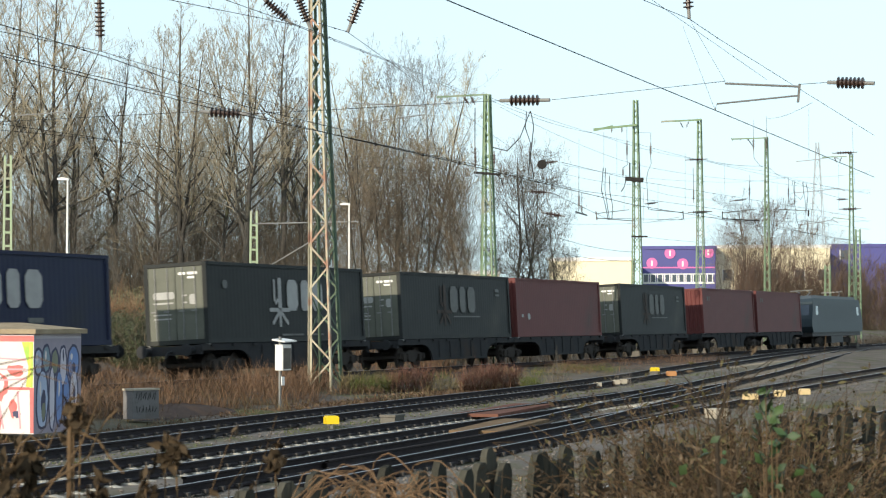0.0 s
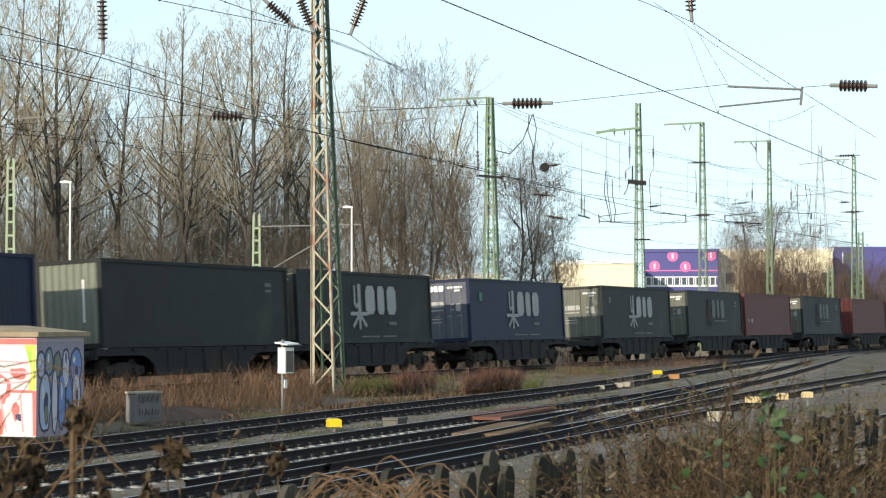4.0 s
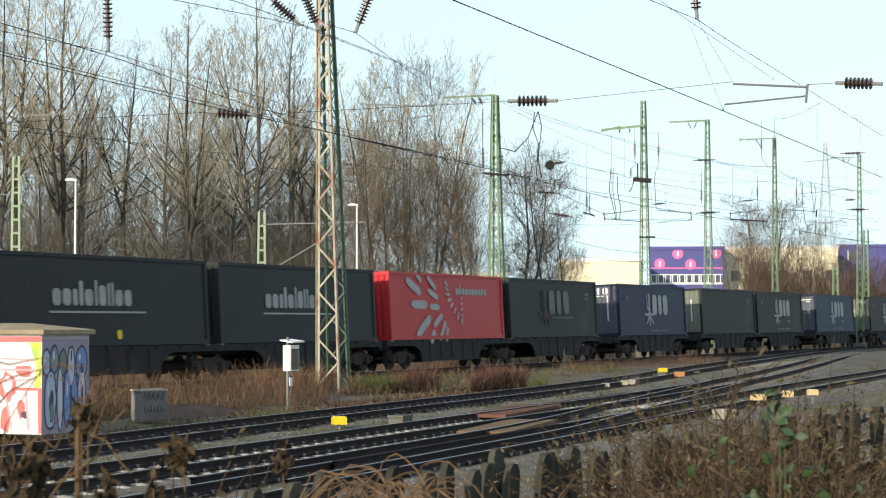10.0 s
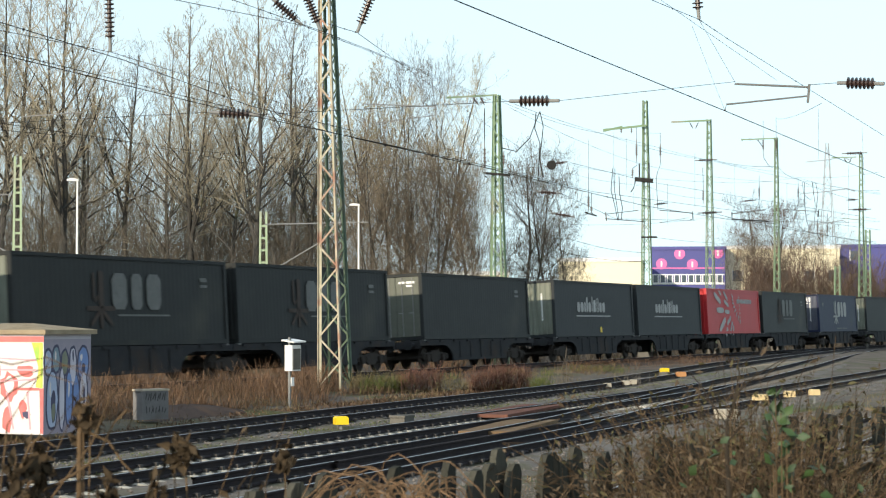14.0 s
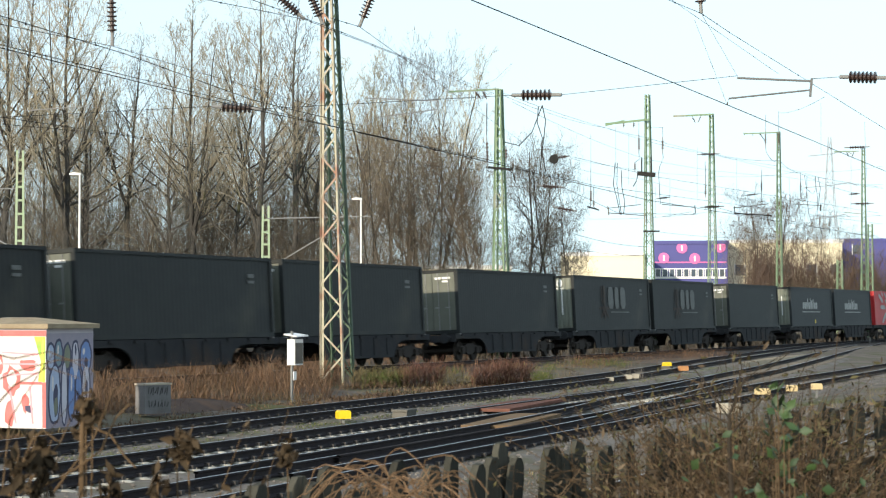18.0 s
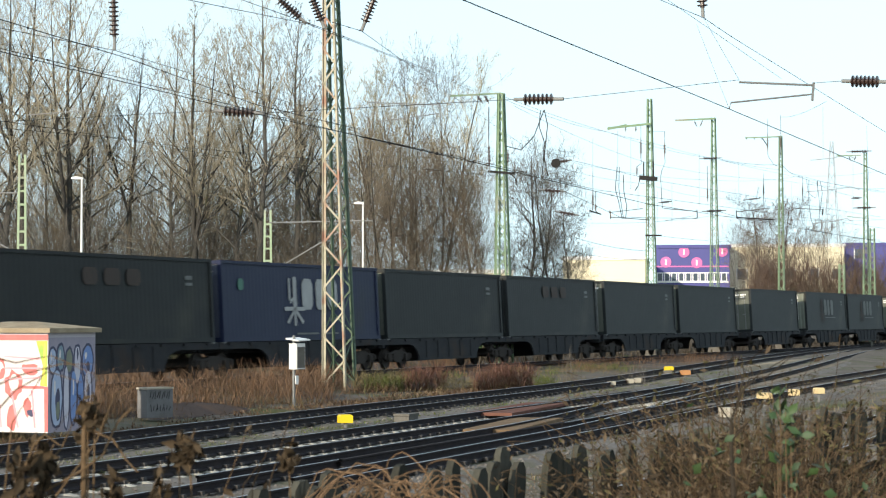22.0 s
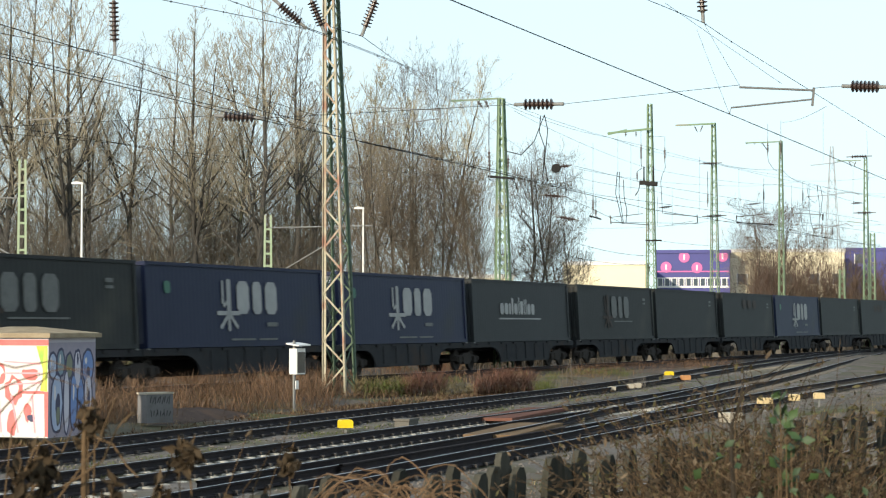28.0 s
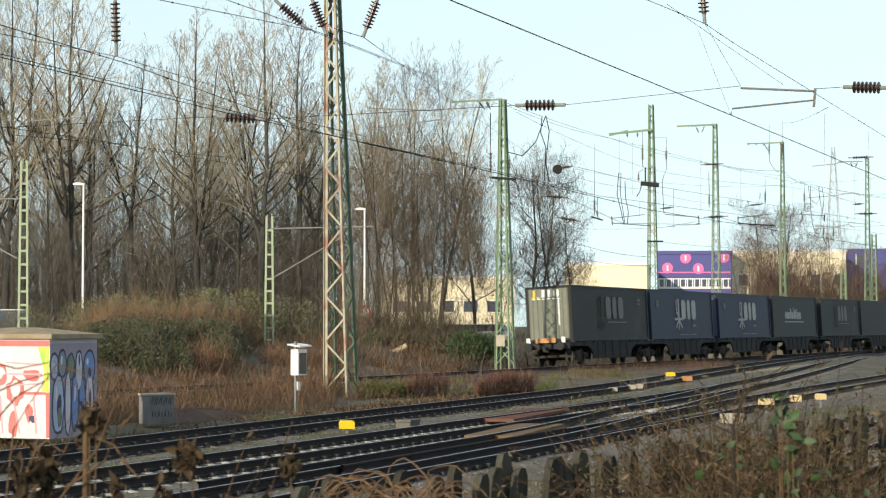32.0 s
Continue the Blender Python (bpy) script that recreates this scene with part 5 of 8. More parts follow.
wire([(7.64, 140, 6.49), (14.89, 160, 6.5)], 0.02, sag=0.2, clips=4)
wire([(18.39, 152, 13.32), (25.12, 166, 13.84), (27.53, 172, 13.29), (35.3, 188, 12.5)], 0.02, sag=0.2, clips=4)
wire([(12.75, 135.65, 7.31), (25.25, 167, 8.05), (39.57, 200, 7.6)], 0.014, sag=0.2, clips=4)
wire([(6.86, 120, 7.4), (18.13, 150, 9.23), (37.62, 190, 10.75)], 0.012, sag=0.2, clips=4)
wire([(25.05, 166, 17.44), (13.75, 80, 10.06)], 0.012, sag=0.2, clips=4)
wire([(18.38, 152, 9.68), (25.25, 167, 9.53), (37.21, 190, 8.99)], 0.024, sag=0.2, clips=4)
wire([(6.75, 118, 10.51), (18.39, 152, 11.76), (27.53, 172, 13.38), (37.64, 190, 15.05)], 0.011, sag=0.2, clips=4)
wire([(9.67, 126, 12.93), (9.67, 126, 9.84)], 0.011, name='dropper', label='thin dropper between wires')
wire([(10.67, 129, 12.89), (10.66, 129, 9.79)], 0.011, name='dropper', label='thin dropper between wires')
wire([(11.18, 130, 9.85), (11.17, 130, 8.58)], 0.011, name='dropper', label='thin dropper between wires')
wire([(12.79, 135, 9.98), (12.78, 135, 8.17)], 0.011, name='dropper', label='thin dropper between wires')
wire([(13.99, 138, 10.76), (13.99, 138, 8.2)], 0.011, name='dropper', label='thin dropper between wires')
wire([(20.69, 157, 13.45), (20.68, 157, 10.13)], 0.011, name='dropper', label='thin dropper between wires')
wire([(26.15, 168, 12.77), (26.14, 168, 9.83)], 0.011, name='dropper', label='thin dropper between wires')
wire([(22.13, 130, 14.71), (22.12, 130, 11.7)], 0.011, name='dropper', label='thin dropper between wires')
wire([(7.92, 121, 12.12), (7.91, 121, 9.53)], 0.011, name='dropper', label='thin dropper between wires')
wire([(34.18, 186, 15.35), (34.14, 186, 9.7)], 0.011, name='dropper', label='thin dropper between wires')

arm_on(None, (12.1, 135.65, 7.31), (13.1, 135.65, 7.31), 0.08, "bracket", "dark steel bracket on a mast", "wire")

# far power pylon
pyl = thing("power_pylon", Matrix.Translation((90.53, 520, 4.41)), "far pale lattice power pylon", "pylon")
for a, b in ((-1, -1), (1, -1), (1, 1), (-1, 1)):
    part("leg", Build().bar((a * 2.6, b * 2.6, -4), (a * 0.3, b * 0.3, 40), 0.15), "pylon_pale", pyl)
for k in range(4):
    br = Build()
    for i in range(12):
        t0, t1 = i * 3.3, (i + 1) * 3.3
        u, w = 2.6 - 2.3 * t0 / 40, 2.6 - 2.3 * t1 / 40
        s = 1 if i % 2 else -1
        p, q = Vector((-u * s, -u, t0)), Vector((w * s, -w, t1))
        r = Matrix.Rotation(math.pi / 2 * k, 3, "Z")
        br.bar(r @ p, r @ q, 0.09)
    tagged(part("bracing", br, "pylon_pale", pyl), kind="stuff")
for z, w in ((21, 4.6), (28.5, 6.2), (36, 5.0)):
    part("cross_arm", Build().tube([(-w, 0, z - 0.5), (0, 0, z), (w * 0.75, 0, z + 0.7), (w * 1.05, 0, z)], 0.13, 6), "pylon_pale", pyl)

# ---- bare trees ----
def segs_mesh(name, P, Q, R0, R1, material, sides=3):
    """Many short tapered sticks in one mesh."""
    P, Q = np.asarray(P, float), np.asarray(Q, float)
    d = Q - P
    d /= np.linalg.norm(d, axis=1)[:, None] + 1e-9
    up = np.where(np.abs(d[:, 2:3]) > 0.9, np.array([[1.0, 0, 0]]), np.array([[0, 0, 1.0]]))
    s = np.cross(d, up)
    s /= np.linalg.norm(s, axis=1)[:, None]
    u = np.cross(s, d)
    n = len(P)
    ang = np.arange(sides) * 2 * np.pi / sides
    off = s[:, None, :] * np.cos(ang)[None, :, None] + u[:, None, :] * np.sin(ang)[None, :, None]
    lo = P[:, None, :] + off * np.asarray(R0)[:, None, None]
    hi = Q[:, None, :] + off * np.asarray(R1)[:, None, None]
    V = np.concatenate([lo, hi], 1).reshape(-1, 3)
    base = np.arange(n)[:, None, None] * (2 * sides)
    if sides == 2:
        lo, hi = lo[:, :2], hi[:, :2]
    F = np.array([[0, 1, 3, 2]]) if sides == 2 else np.array([[j, (j + 1) % sides, (j + 1) % sides + sides, j + sides] for j in range(sides)])
    F = (F[None] + base).reshape(-1, 4)
    me = bpy.data.meshes.new(name)
    me.vertices.add(len(V))
    me.vertices.foreach_set("co", V.ravel())
    me.loops.add(F.size)
    me.loops.foreach_set("vertex_index", F.ravel())
    me.polygons.add(len(F))
    me.polygons.foreach_set("loop_start", np.arange(len(F)) * 4)
    me.materials.append(M[material])
    me.update(calc_edges=True)
    return me


def grow(seed, height, levels, spread=0.5, first=0.25, bush=1.0, stems=1, droop=0.0, up=0.35):
    """Branches of a bushy tree as sticks: returns thick and thin ones."""
    r = np.random.default_rng(seed)
    thick, thin, fine = [], [], []

    def branch(p, d, length, rad, lev):
        n = (8, 5, 4, 3, 2)[lev]
        step = length / n
        pts = [p]
        for i in range(n):
            wob = 0.09 if lev == 0 else 0.2
            d = d + r.normal(0, wob, 3) * (0.5 if lev == 0 else 1.0)
            d[2] += (up if lev else 0.25) * 0.25 - droop * lev * 0.12
            d = d / np.linalg.norm(d)
            q = p + d * step
            r0, r1 = rad * (1 - 0.8 * i / n), rad * (1 - 0.8 * (i + 1) / n)
            (thick if lev < 2 else (thin if lev == 2 else fine)).append((p, q, r0, r1))
            p = q
            pts.append(p)
        if lev >= levels:
            return
        kids = [int(17 * bush), int(10 * bush), int(7.4 * bush), 3][lev]
        for k in range(kids):
            t = first + (1 - first) * (k + r.random()) / kids if lev == 0 else 0.15 + 0.85 * (k + r.random()) / kids
            f = t * n
            i = min(int(f), n - 1)
            b = pts[i] + (pts[i + 1] - pts[i]) * (f - i)
            ax = pts[i + 1] - pts[i]
            ax = ax / np.linalg.norm(ax)
            side = r.normal(0, 1, 3)
            side -= ax * side.dot(ax)
            side /= np.linalg.norm(side)
            a = spread * (0.75 + 0.5 * r.random())
            nd = ax * math.cos(a) + side * math.sin(a)
            nl = length * ((0.42 - 0.22 * t) if lev == 0 else (0.60 - 0.25 * t)) * (0.75 + 0.5 * r.random())
            branch(b, nd, nl, max(0.0115, rad * (1 - 0.75 * t) * (0.42 if lev == 0 else 0.5)), lev + 1)

    for s in range(stems):
        lean = np.array([0, 0, 1.0]) if stems == 1 else np.array([r.normal(0, 0.3), r.normal(0, 0.3), 1.0])
        branch(np.array([r.normal(0, 0.3), r.normal(0, 0.3), -0.4]) if stems > 1 else np.array([0, 0, -0.4]), lean, height * (1 if stems == 1 else 0.75 + 0.3 * r.random()), height * (0.0105 if stems == 1 else 0.0045), 0)
    return thick, thin, fine


def grow_tall(seed, height, first=0.3, spread=0.95, reach=0.27, limbs=30, fork=0.0, girth=0.0085, lean=0.0):
    """A tree with one stem to the top, or two from the fork on, and many limbs that curve upwards."""
    r = np.random.default_rng(seed)
    thick, thin, fine = [], [], []

    def shoot(p, d, length, rad, lev, pale):
        n = (0, 6, 4, 3, 2)[lev]
        step, pts = length / n, [p]
        for i in range(n):
            d = d + r.normal(0, (0, 0.10, 0.16, 0.2, 0.22)[lev], 3)
            d[2] += (0, 0.135, 0.11, 0.08, 0.05)[lev]
            d = d / np.linalg.norm(d)
            q = p + d * step
            # pale: limbs high on the stem get the twig colour, lighter as if sunlit
            (thick if lev == 1 and not pale else (thin if lev < 3 else fine)).append((p, q, max(0.0105, rad * (1 - 0.8 * i / n)), max(0.0095, rad * (1 - 0.8 * (i + 1) / n))))
            p = q
            pts.append(p)
        if lev == 4:
            return
        kids = int((0, 3.2 + length * 1.15, 5.5, 2.6)[lev] + r.random())
        for k in range(kids):
            t = 0.2 + 0.8 * (k + r.random()) / kids
            i = min(int(t * n), n - 1)
            b = pts[i] + (pts[i + 1] - pts[i]) * (t * n - i)
            ax = (pts[i + 1] - pts[i]) / step
            side = r.normal(0, 1, 3)
            side -= ax * side.dot(ax)
            side /= np.linalg.norm(side)
            a = 0.74 * (0.7 + 0.6 * r.random())
            shoot(b, ax * math.cos(a) + side * math.sin(a), length * (0.52 - 0.26 * t) * (0.75 + 0.5 * r.random()), rad * (1 - 0.7 * t) * 0.5, lev + 1, pale)

    def stem(p, d, length, rad, t0, count, n):
        pts = [p]
        for i in range(n):
            d = d + np.array([r.normal(0, 0.035), r.normal(0, 0.035), 0.05])
            d = d / np.linalg.norm(d)
            q = p + d * length / n
            thick.append((p, q, rad * (1 - 0.93 * i / n), rad * (1 - 0.93 * (i + 1) / n)))
            p = q
            pts.append(p)
        for k in range(count):
            t = t0 + (0.985 - t0) * (k + r.random()) / count
            i = min(int(t * n), n - 1)
            b = pts[i] + (pts[i + 1] - pts[i]) * (t * n - i)
            a = k * 2.4 + r.normal(0, 0.4)
            u = (t - t0) / (1 - t0)
            o = spread * (1.0 - 0.45 * u) * (0.8 + 0.4 * r.random())
            ln = length * (reach * (1 - u) ** 0.8 + 0.055) * (0.6 + 0.7 * r.random())
            shoot(b, np.array([math.cos(a) * math.sin(o), math.sin(a) * math.sin(o), math.cos(o)]), ln, rad * (1 - 0.9 * t) * 0.5 + 0.006, 1, u > 0.45)
        return pts

    base, up = np.array([0, 0, -0.4]), np.array([lean, 0.0, 1.0])
    if fork:
        pts = [base]
        for i in range(5):
            q = pts[-1] + np.array([lean * 0.2, r.normal(0, 0.03), 1.0]) * height * fork / 5
            thick.append((pts[-1], q, height * girth * (1.12 - 0.03 * i), height * girth * (1.09 - 0.03 * i)))
            pts.append(q)
        a = r.random() * 6.28
        for k, o in enumerate((0.12, 0.34)):
            stem(pts[-1], np.array([math.cos(a + 3.1 * k) * o, math.sin(a + 3.1 * k) * o, 1.0]), height * (1 - fork) * (1 - 0.16 * k), height * girth * (0.8 - 0.15 * k), max(0.05, (first - fork) / (1 - fork)), int(limbs * 0.65), 9)
    else:
        stem(base, up, height, height * girth, first, limbs, 13)
    return thick, thin, fine


def tree(name, label, category, sticks, twig="twig", group="bare trees"):
    ob = thing(name, Matrix(), label, category, group)
    for nm, rows, material, sides in zip(("trunk", "limbwork", "crown"), sticks, ("bark", twig, twig), (6, 3, 2)):
        a = list(zip(*rows))
        o = part(nm, segs_mesh(nm, a[0], a[1], a[2], a[3], material, sides), "", ob)
        if nm != "trunk":
            o["kind"] = "stuff"
    return ob


GREY, PALE = "tall bare grey-brown tree with fine upright twigs", "slender bare tree with yellowish twigs in the sun"
KINDS = [
    tree("alder_tree", GREY, "tree", grow_tall(11, 24, 0.26, 1.02, 0.30, 27)),
    tree("alder_tree", GREY, "tree", grow_tall(12, 24, 0.20, 1.08, 0.34, 28)),
    tree("poplar_tree", PALE, "tree", grow_tall(13, 24, 0.30, 0.80, 0.22, 30, girth=0.007), "twig_y"),
    tree("alder_tree", "forked bare tree with dark trunk", "tree", grow_tall(14, 24, 0.30, 1.05, 0.37, 36, fork=0.27, girth=0.0105)),
    tree("poplar_tree", PALE, "tree", grow_tall(15, 24, 0.22, 0.88, 0.28, 32, fork=0.35, girth=0.008), "twig_y"),
    tree("willow_tree", "dense bushy bare tree with brown twigs", "tree", grow(16, 14, 4, spread=1.05, first=0.06, bush=0.8, stems=4, up=0.05), "twig_b"),
    tree("birch_tree", "small round bare tree with fine twigs", "tree", grow(17, 12, 4, spread=0.85, first=0.16, droop=0.25, bush=1.12), "twig_g"),
    tree("thicket_tree", "low tangled bare tree deep in the wood", "tree", grow(18, 12, 4, spread=0.8, first=0.05, bush=0.68, stems=4), "brush"),
    tree("birch_tree", "round bare tree with reddish twigs", "tree", grow(19, 12, 4, spread=0.85, first=0.16, droop=0.2, bush=1.12), "twig_r"),
    tree("ash_tree", "slim leaning bare tree with sparse grey twigs", "tree", grow_tall(20, 24, 0.52, 0.85, 0.34, 18, girth=0.006, lean=0.05), "twig_g"),
    tree("alder_tree", GREY, "tree", grow_tall(21, 24, 0.18, 1.1, 0.38, 32, fork=0.42), "twig_g"),
]
TREE_SPOTS = [   # x, y, size, kind, turn
    (8, 5, 3.72, 3, 2), (-3.3, 165, 0.85, 9, 10), (-0.9, 166, 0.86, 9, 350), (-3.77, 136, 0.90, 5, 84), (-1.3, 143, 0.89, 5, 148), (-5.24, 138, 0.76, 5, 190),
    (6.23, 170, 1.18, 6, 44), (7.85, 172, 1.06, 6, 310), (3.4, 150, 0.52, 5, 172), (8.9, 180, 0.69, 6, 343), (6.9, 168, 1.02, 6, 120), (9.4, 176, 0.8, 6, 20), (40.43, 290, 1.34, 8, 198), (45.29, 300, 1.30, 8, 259), (-32.46, 178, 0.81, 0, 126),
    (-30.03, 180, 0.77, 3, 242), (-23.07, 180, 0.76, 0, 45), (-19.15, 178, 0.78, 3, 280), (-12.41, 180, 0.73, 0, 3), (-9.26, 182, 0.72, 3, 149), (-2.23, 182, 0.62, 0, 159), (2.02, 185, 1.34, 6, 260),
    (45.57, 285, 1.06, 5, 214), (49.35, 290, 1.01, 5, 346), (41.53, 280, 0.98, 5, 29), (37.61, 275, 0.90, 5, 178), (52.33, 290, 0.97, 5, 158), (51.83, 270, 0.76, 5, 101), (-39.79, 201.9, 0.99, 7, 297),
    (-30.44, 177.6, 0.92, 7, 240), (-27.93, 191.6, 0.90, 7, 325), (-23.46, 195.4, 1.05, 7, 32), (-16.91, 179.1, 0.86, 7, 137), (-13.36, 194.4, 1.13, 7, 202), (-8.63, 200.5, 0.88, 7, 69), (-26.75, 148.3, 0.80, 7, 343),
    (-19.69, 149.6, 0.77, 7, 291), (-12.26, 148, 0.67, 7, 145), (-31.49, 150, 0.98, 0, 120), (-29.6, 146, 1.04, 3, 155), (-29.49, 152, 1.10, 10, 52), (-25.31, 147, 1.09, 3, 245), (-25.7, 157, 0.99, 1, 79),
    (-22.08, 152, 0.86, 10, 34), (-18.95, 152, 0.89, 1, 205), (-16.82, 147, 0.94, 3, 281), (-14.74, 152, 0.90, 0, 30), (-12.73, 146, 0.99, 3, 113), (-10.35, 149, 0.94, 10, 274), (-9.58, 157, 0.92, 4, 184),
    (-6.8, 158, 0.85, 2, 88), (-5.03, 151, 0.80, 4, 54), (-3.91, 156, 0.79, 2, 134), (-2.57, 160, 0.76, 0, 109), (-0.79, 156, 0.83, 2, 13),
    (-2.03, 150, 1.00, 5, 100), (45.4, 296, 1.35, 8, 30), (40.2, 286, 1.15, 8, 300),
]
used = set()
for x, y, size, k, turn in TREE_SPOTS:
    zz = float(ground_z(np.array(x), np.array(y)))
    m = Matrix.Translation((x, y, zz)) @ Matrix.Rotation(radians(turn), 4, "Z")
    if k in used:
        o = copy_thing(KINDS[k], m)
    else:
        o = KINDS[k]
        o.matrix_basis = m
        used.add(k)
    o.scale = (size, size, size)

# ---- brush, reeds and grass ----
def blades(name, x, y, z, h, lean, width, material, label, category, seed, sides=2):
    """Many bent blades or stems standing on the ground, in one mesh."""
    r = np.random.default_rng(seed)
    n = len(x)
    a = r.random(n) * 2 * np.pi
    ln = lean * np.abs(r.normal(0, 1, n))
    P = np.stack([x, y, z - 0.05], 1)
    dirs = np.stack([np.cos(a), np.sin(a), np.zeros(n)], 1)
    Q = P + dirs * (ln * 0.35 * h)[:, None]
    Q[:, 2] += h * 0.6
    T = P + dirs * (ln * h)[:, None]
    T[:, 2] += h * (1 - 0.25 * ln)
    w = width * (0.6 + 0.8 * r.random(n))
    me = segs_mesh(name, np.concatenate([P, Q]), np.concatenate([Q, T]), np.concatenate([w, w * 0.8]), np.concatenate([w * 0.8, w * 0.25]), material, sides)
    return tagged(new(name, me), label, category, kind="stuff")


def scatter(n, x0, x1, y0, y1, test, seed):
    r = np.random.default_rng(seed)
    xs, ys = [], []
    while sum(map(len, xs)) < n:
        x, y = r.uniform(x0, x1, 20000), r.uniform(y0, y1, 20000)
        k = test(x, y, r)
        xs.append(x[k])
        ys.append(y[k])
    x, y = np.concatenate(xs)[:n], np.concatenate(ys)[:n]
    return x, y, ground_z(x, y)


def patchy(x, y, s, seed):
    """A smooth random field, about 0 to 1."""
    r = np.random.default_rng(seed)
    v = 0
    for k in range(5):
        a, b, c = r.uniform(-1, 1, 3)
        v = v + np.sin((x * a + y * b) * 6.28 / s * (1 + 0.5 * k) + c * 9)
    return 0.5 + v / 8


def fan(x, y):
    """Degrees to the right of straight ahead."""
    return np.degrees(np.arctan2(x, y))


r1 = np.random.default_rng(2)
# dry reeds between the near line and the main line
x, y, z = scatter(15000, -15, 4, 50, 92, lambda x, y, r: (lambda d: (d < -3.2) & (d > -9.8) & (patchy(x, y, 3.2, 1) * patchy(x, y, 11, 31) > 0.05 + 0.2 * r.random(len(x))) & (fan(x, y) < -2.75) & ~((fan(x, y) > -3.0) & (y < 73.5)))(left_of_train(x, y)), 1)
blades("reeds", x, y, z, (0.3 + 0.85 * r1.random(len(x)) ** 1.3) * (0.55 + 0.8 * patchy(x, y, 4.5, 77)), 0.85, 0.0065, "reed", "rust-brown dry reeds beside the track", "reeds", 3)
x, y, z = scatter(2600, -13, 4, 52, 92, lambda x, y, r: (lambda d: (d < -3.0) & (d > -10.2) & (patchy(x, y, 4, 33) > 0.45) & (fan(x, y) < -2.75) & ~((fan(x, y) > -3.0) & (y < 73.5)))(left_of_train(x, y)), 34)
blades("reeds", x, y, z, 0.5 + 0.8 * r1.random(len(x)) ** 2, 0.9, 0.006, "stem", "curling brown stems among the reeds", "reeds", 35)
x, y, z = scatter(9000, -12, 8, 44, 110, lambda x, y, r: (lambda d: (d < -3.0) & (d > -11.0) & (patchy(x, y, 5, 2) > 0.4))(left_of_train(x, y)), 4)
blades("dry_grass", x, y, z, 0.1 + 0.25 * r1.random(len(x)), 0.9, 0.007, "straw", "pale dry grass beside the track", "grass", 5)
x, y, z = scatter(3000, -2, 16, 72, 125, lambda x, y, r: (lambda d: (d < -4.2) & (d > -7.5) & (patchy(x, y, 13, 5) > 0.5))(left_of_train(x, y)), 6)
blades("reeds", x, y, z, 0.25 + 0.45 * r1.random(len(x)), 0.4, 0.010, "reed", "reddish dry stems along the main line", "reeds", 7)
x, y, z = scatter(2600, -3, 9, 66, 105, lambda x, y, r: (lambda d: (d < -4.0) & (d > -7.5) & (patchy(x, y, 8, 9) > 0.55))(left_of_train(x, y)), 8)
blades("grass_tufts", x, y, z, 0.15 + 0.3 * r1.random(len(x)), 0.5, 0.010, "green", "fresh green grass tufts by the track", "grass", 9)
for k, (x0, x1, y0, cnt, hh, mt, lab) in enumerate(((-3.2, -1.3, 75.5, 2200, 0.85, "straw", "tall straw-coloured grass before the main line"), (-2.8, -1.3, 74.8, 1100, 0.7, "green", "green grass clump before the main line"), (-1.5, -0.1, 76.4, 2200, 1.15, "rust", "rust-red dry stems before the main line"),
                                                   (0.9, 3.1, 79.2, 3600, 1.15, "rust", "rust-red dry stems before the main line"), (3.1, 3.9, 79.8, 800, 0.75, "green", "green grass clump before the main line"), (-3.5, -1.7, 72.6, 1100, 0.42, "reed", "low rust-brown stems at the mast's foot"), (-0.4, 1.0, 77.7, 1000, 0.55, "straw", "tall straw-coloured grass before the main line"))):
    rk = np.random.default_rng(140 + k)
    x = rk.uniform(x0, x1, cnt)
    y = y0 + (x - (x0 + x1) / 2) * 1.9 + rk.normal(0, 0.7, cnt)
    blades("dry_grass", x, y, ground_z(x, y), hh * (0.35 + 0.65 * rk.random(cnt)) * (0.6 + 0.7 * patchy(x, y, 1.6, 150 + k)), 0.45, 0.0075, mt, lab, "grass", 160 + k)
# leaf litter and dead grass on the shoulder of the near line
lq, ld = spline(T1, 0.4)
lk = np.random.default_rng(55).choice(np.nonzero((lq[:, 1] > 40) & (lq[:, 1] < 84))[0], 20000)
lo = 1.35 + 3.4 * np.random.default_rng(56).random(20000) ** 0.8
x, y = lq[lk, 0] - ld[lk, 1] * lo, lq[lk, 1] + ld[lk, 0] * lo
z = np.maximum(ground_z(x, y), -0.62 + np.clip((2.25 - lo) / 0.7, 0, 1) * 0.36)
blades("leaf_litter", x, y, z, 0.08 + 0.16 * r1.random(len(x)) ** 2, 1.6, 0.016, "litter", "brown leaf litter and dead grass on the track shoulder", "litter", 57)
# weeds on the slope before the near line
x, y, z = scatter(9000, -3, 26, 14, 80, lambda x, y, r: (lambda e: (e > 2.6) & (e < 12) & (patchy(x, y, 5, 21) > 0.35 + 0.3 * r.random(len(x))))((x + 1.75) * 0.95 - (y - 34.64) * 0.312), 16)
blades("weeds", x, y, z, 0.08 + 0.22 * r1.random(len(x)) ** 2, 0.9, 0.005, "straw", "sparse dry weeds on the gravel slope", "weeds", 17)
x, y, z = scatter(6000, 4, 30, 40, 110, lambda x, y, r: (lambda e: (e > 2.4) & (e < 16) & (patchy(x, y, 9, 23) > 0.5))((x + 1.75) * 0.95 - (y - 34.64) * 0.312), 18)
blades("weeds", x, y, z, 0.08 + 0.2 * r1.random(len(x)) ** 2, 0.8, 0.007, "green", "dull green grass beside the siding", "grass", 19)
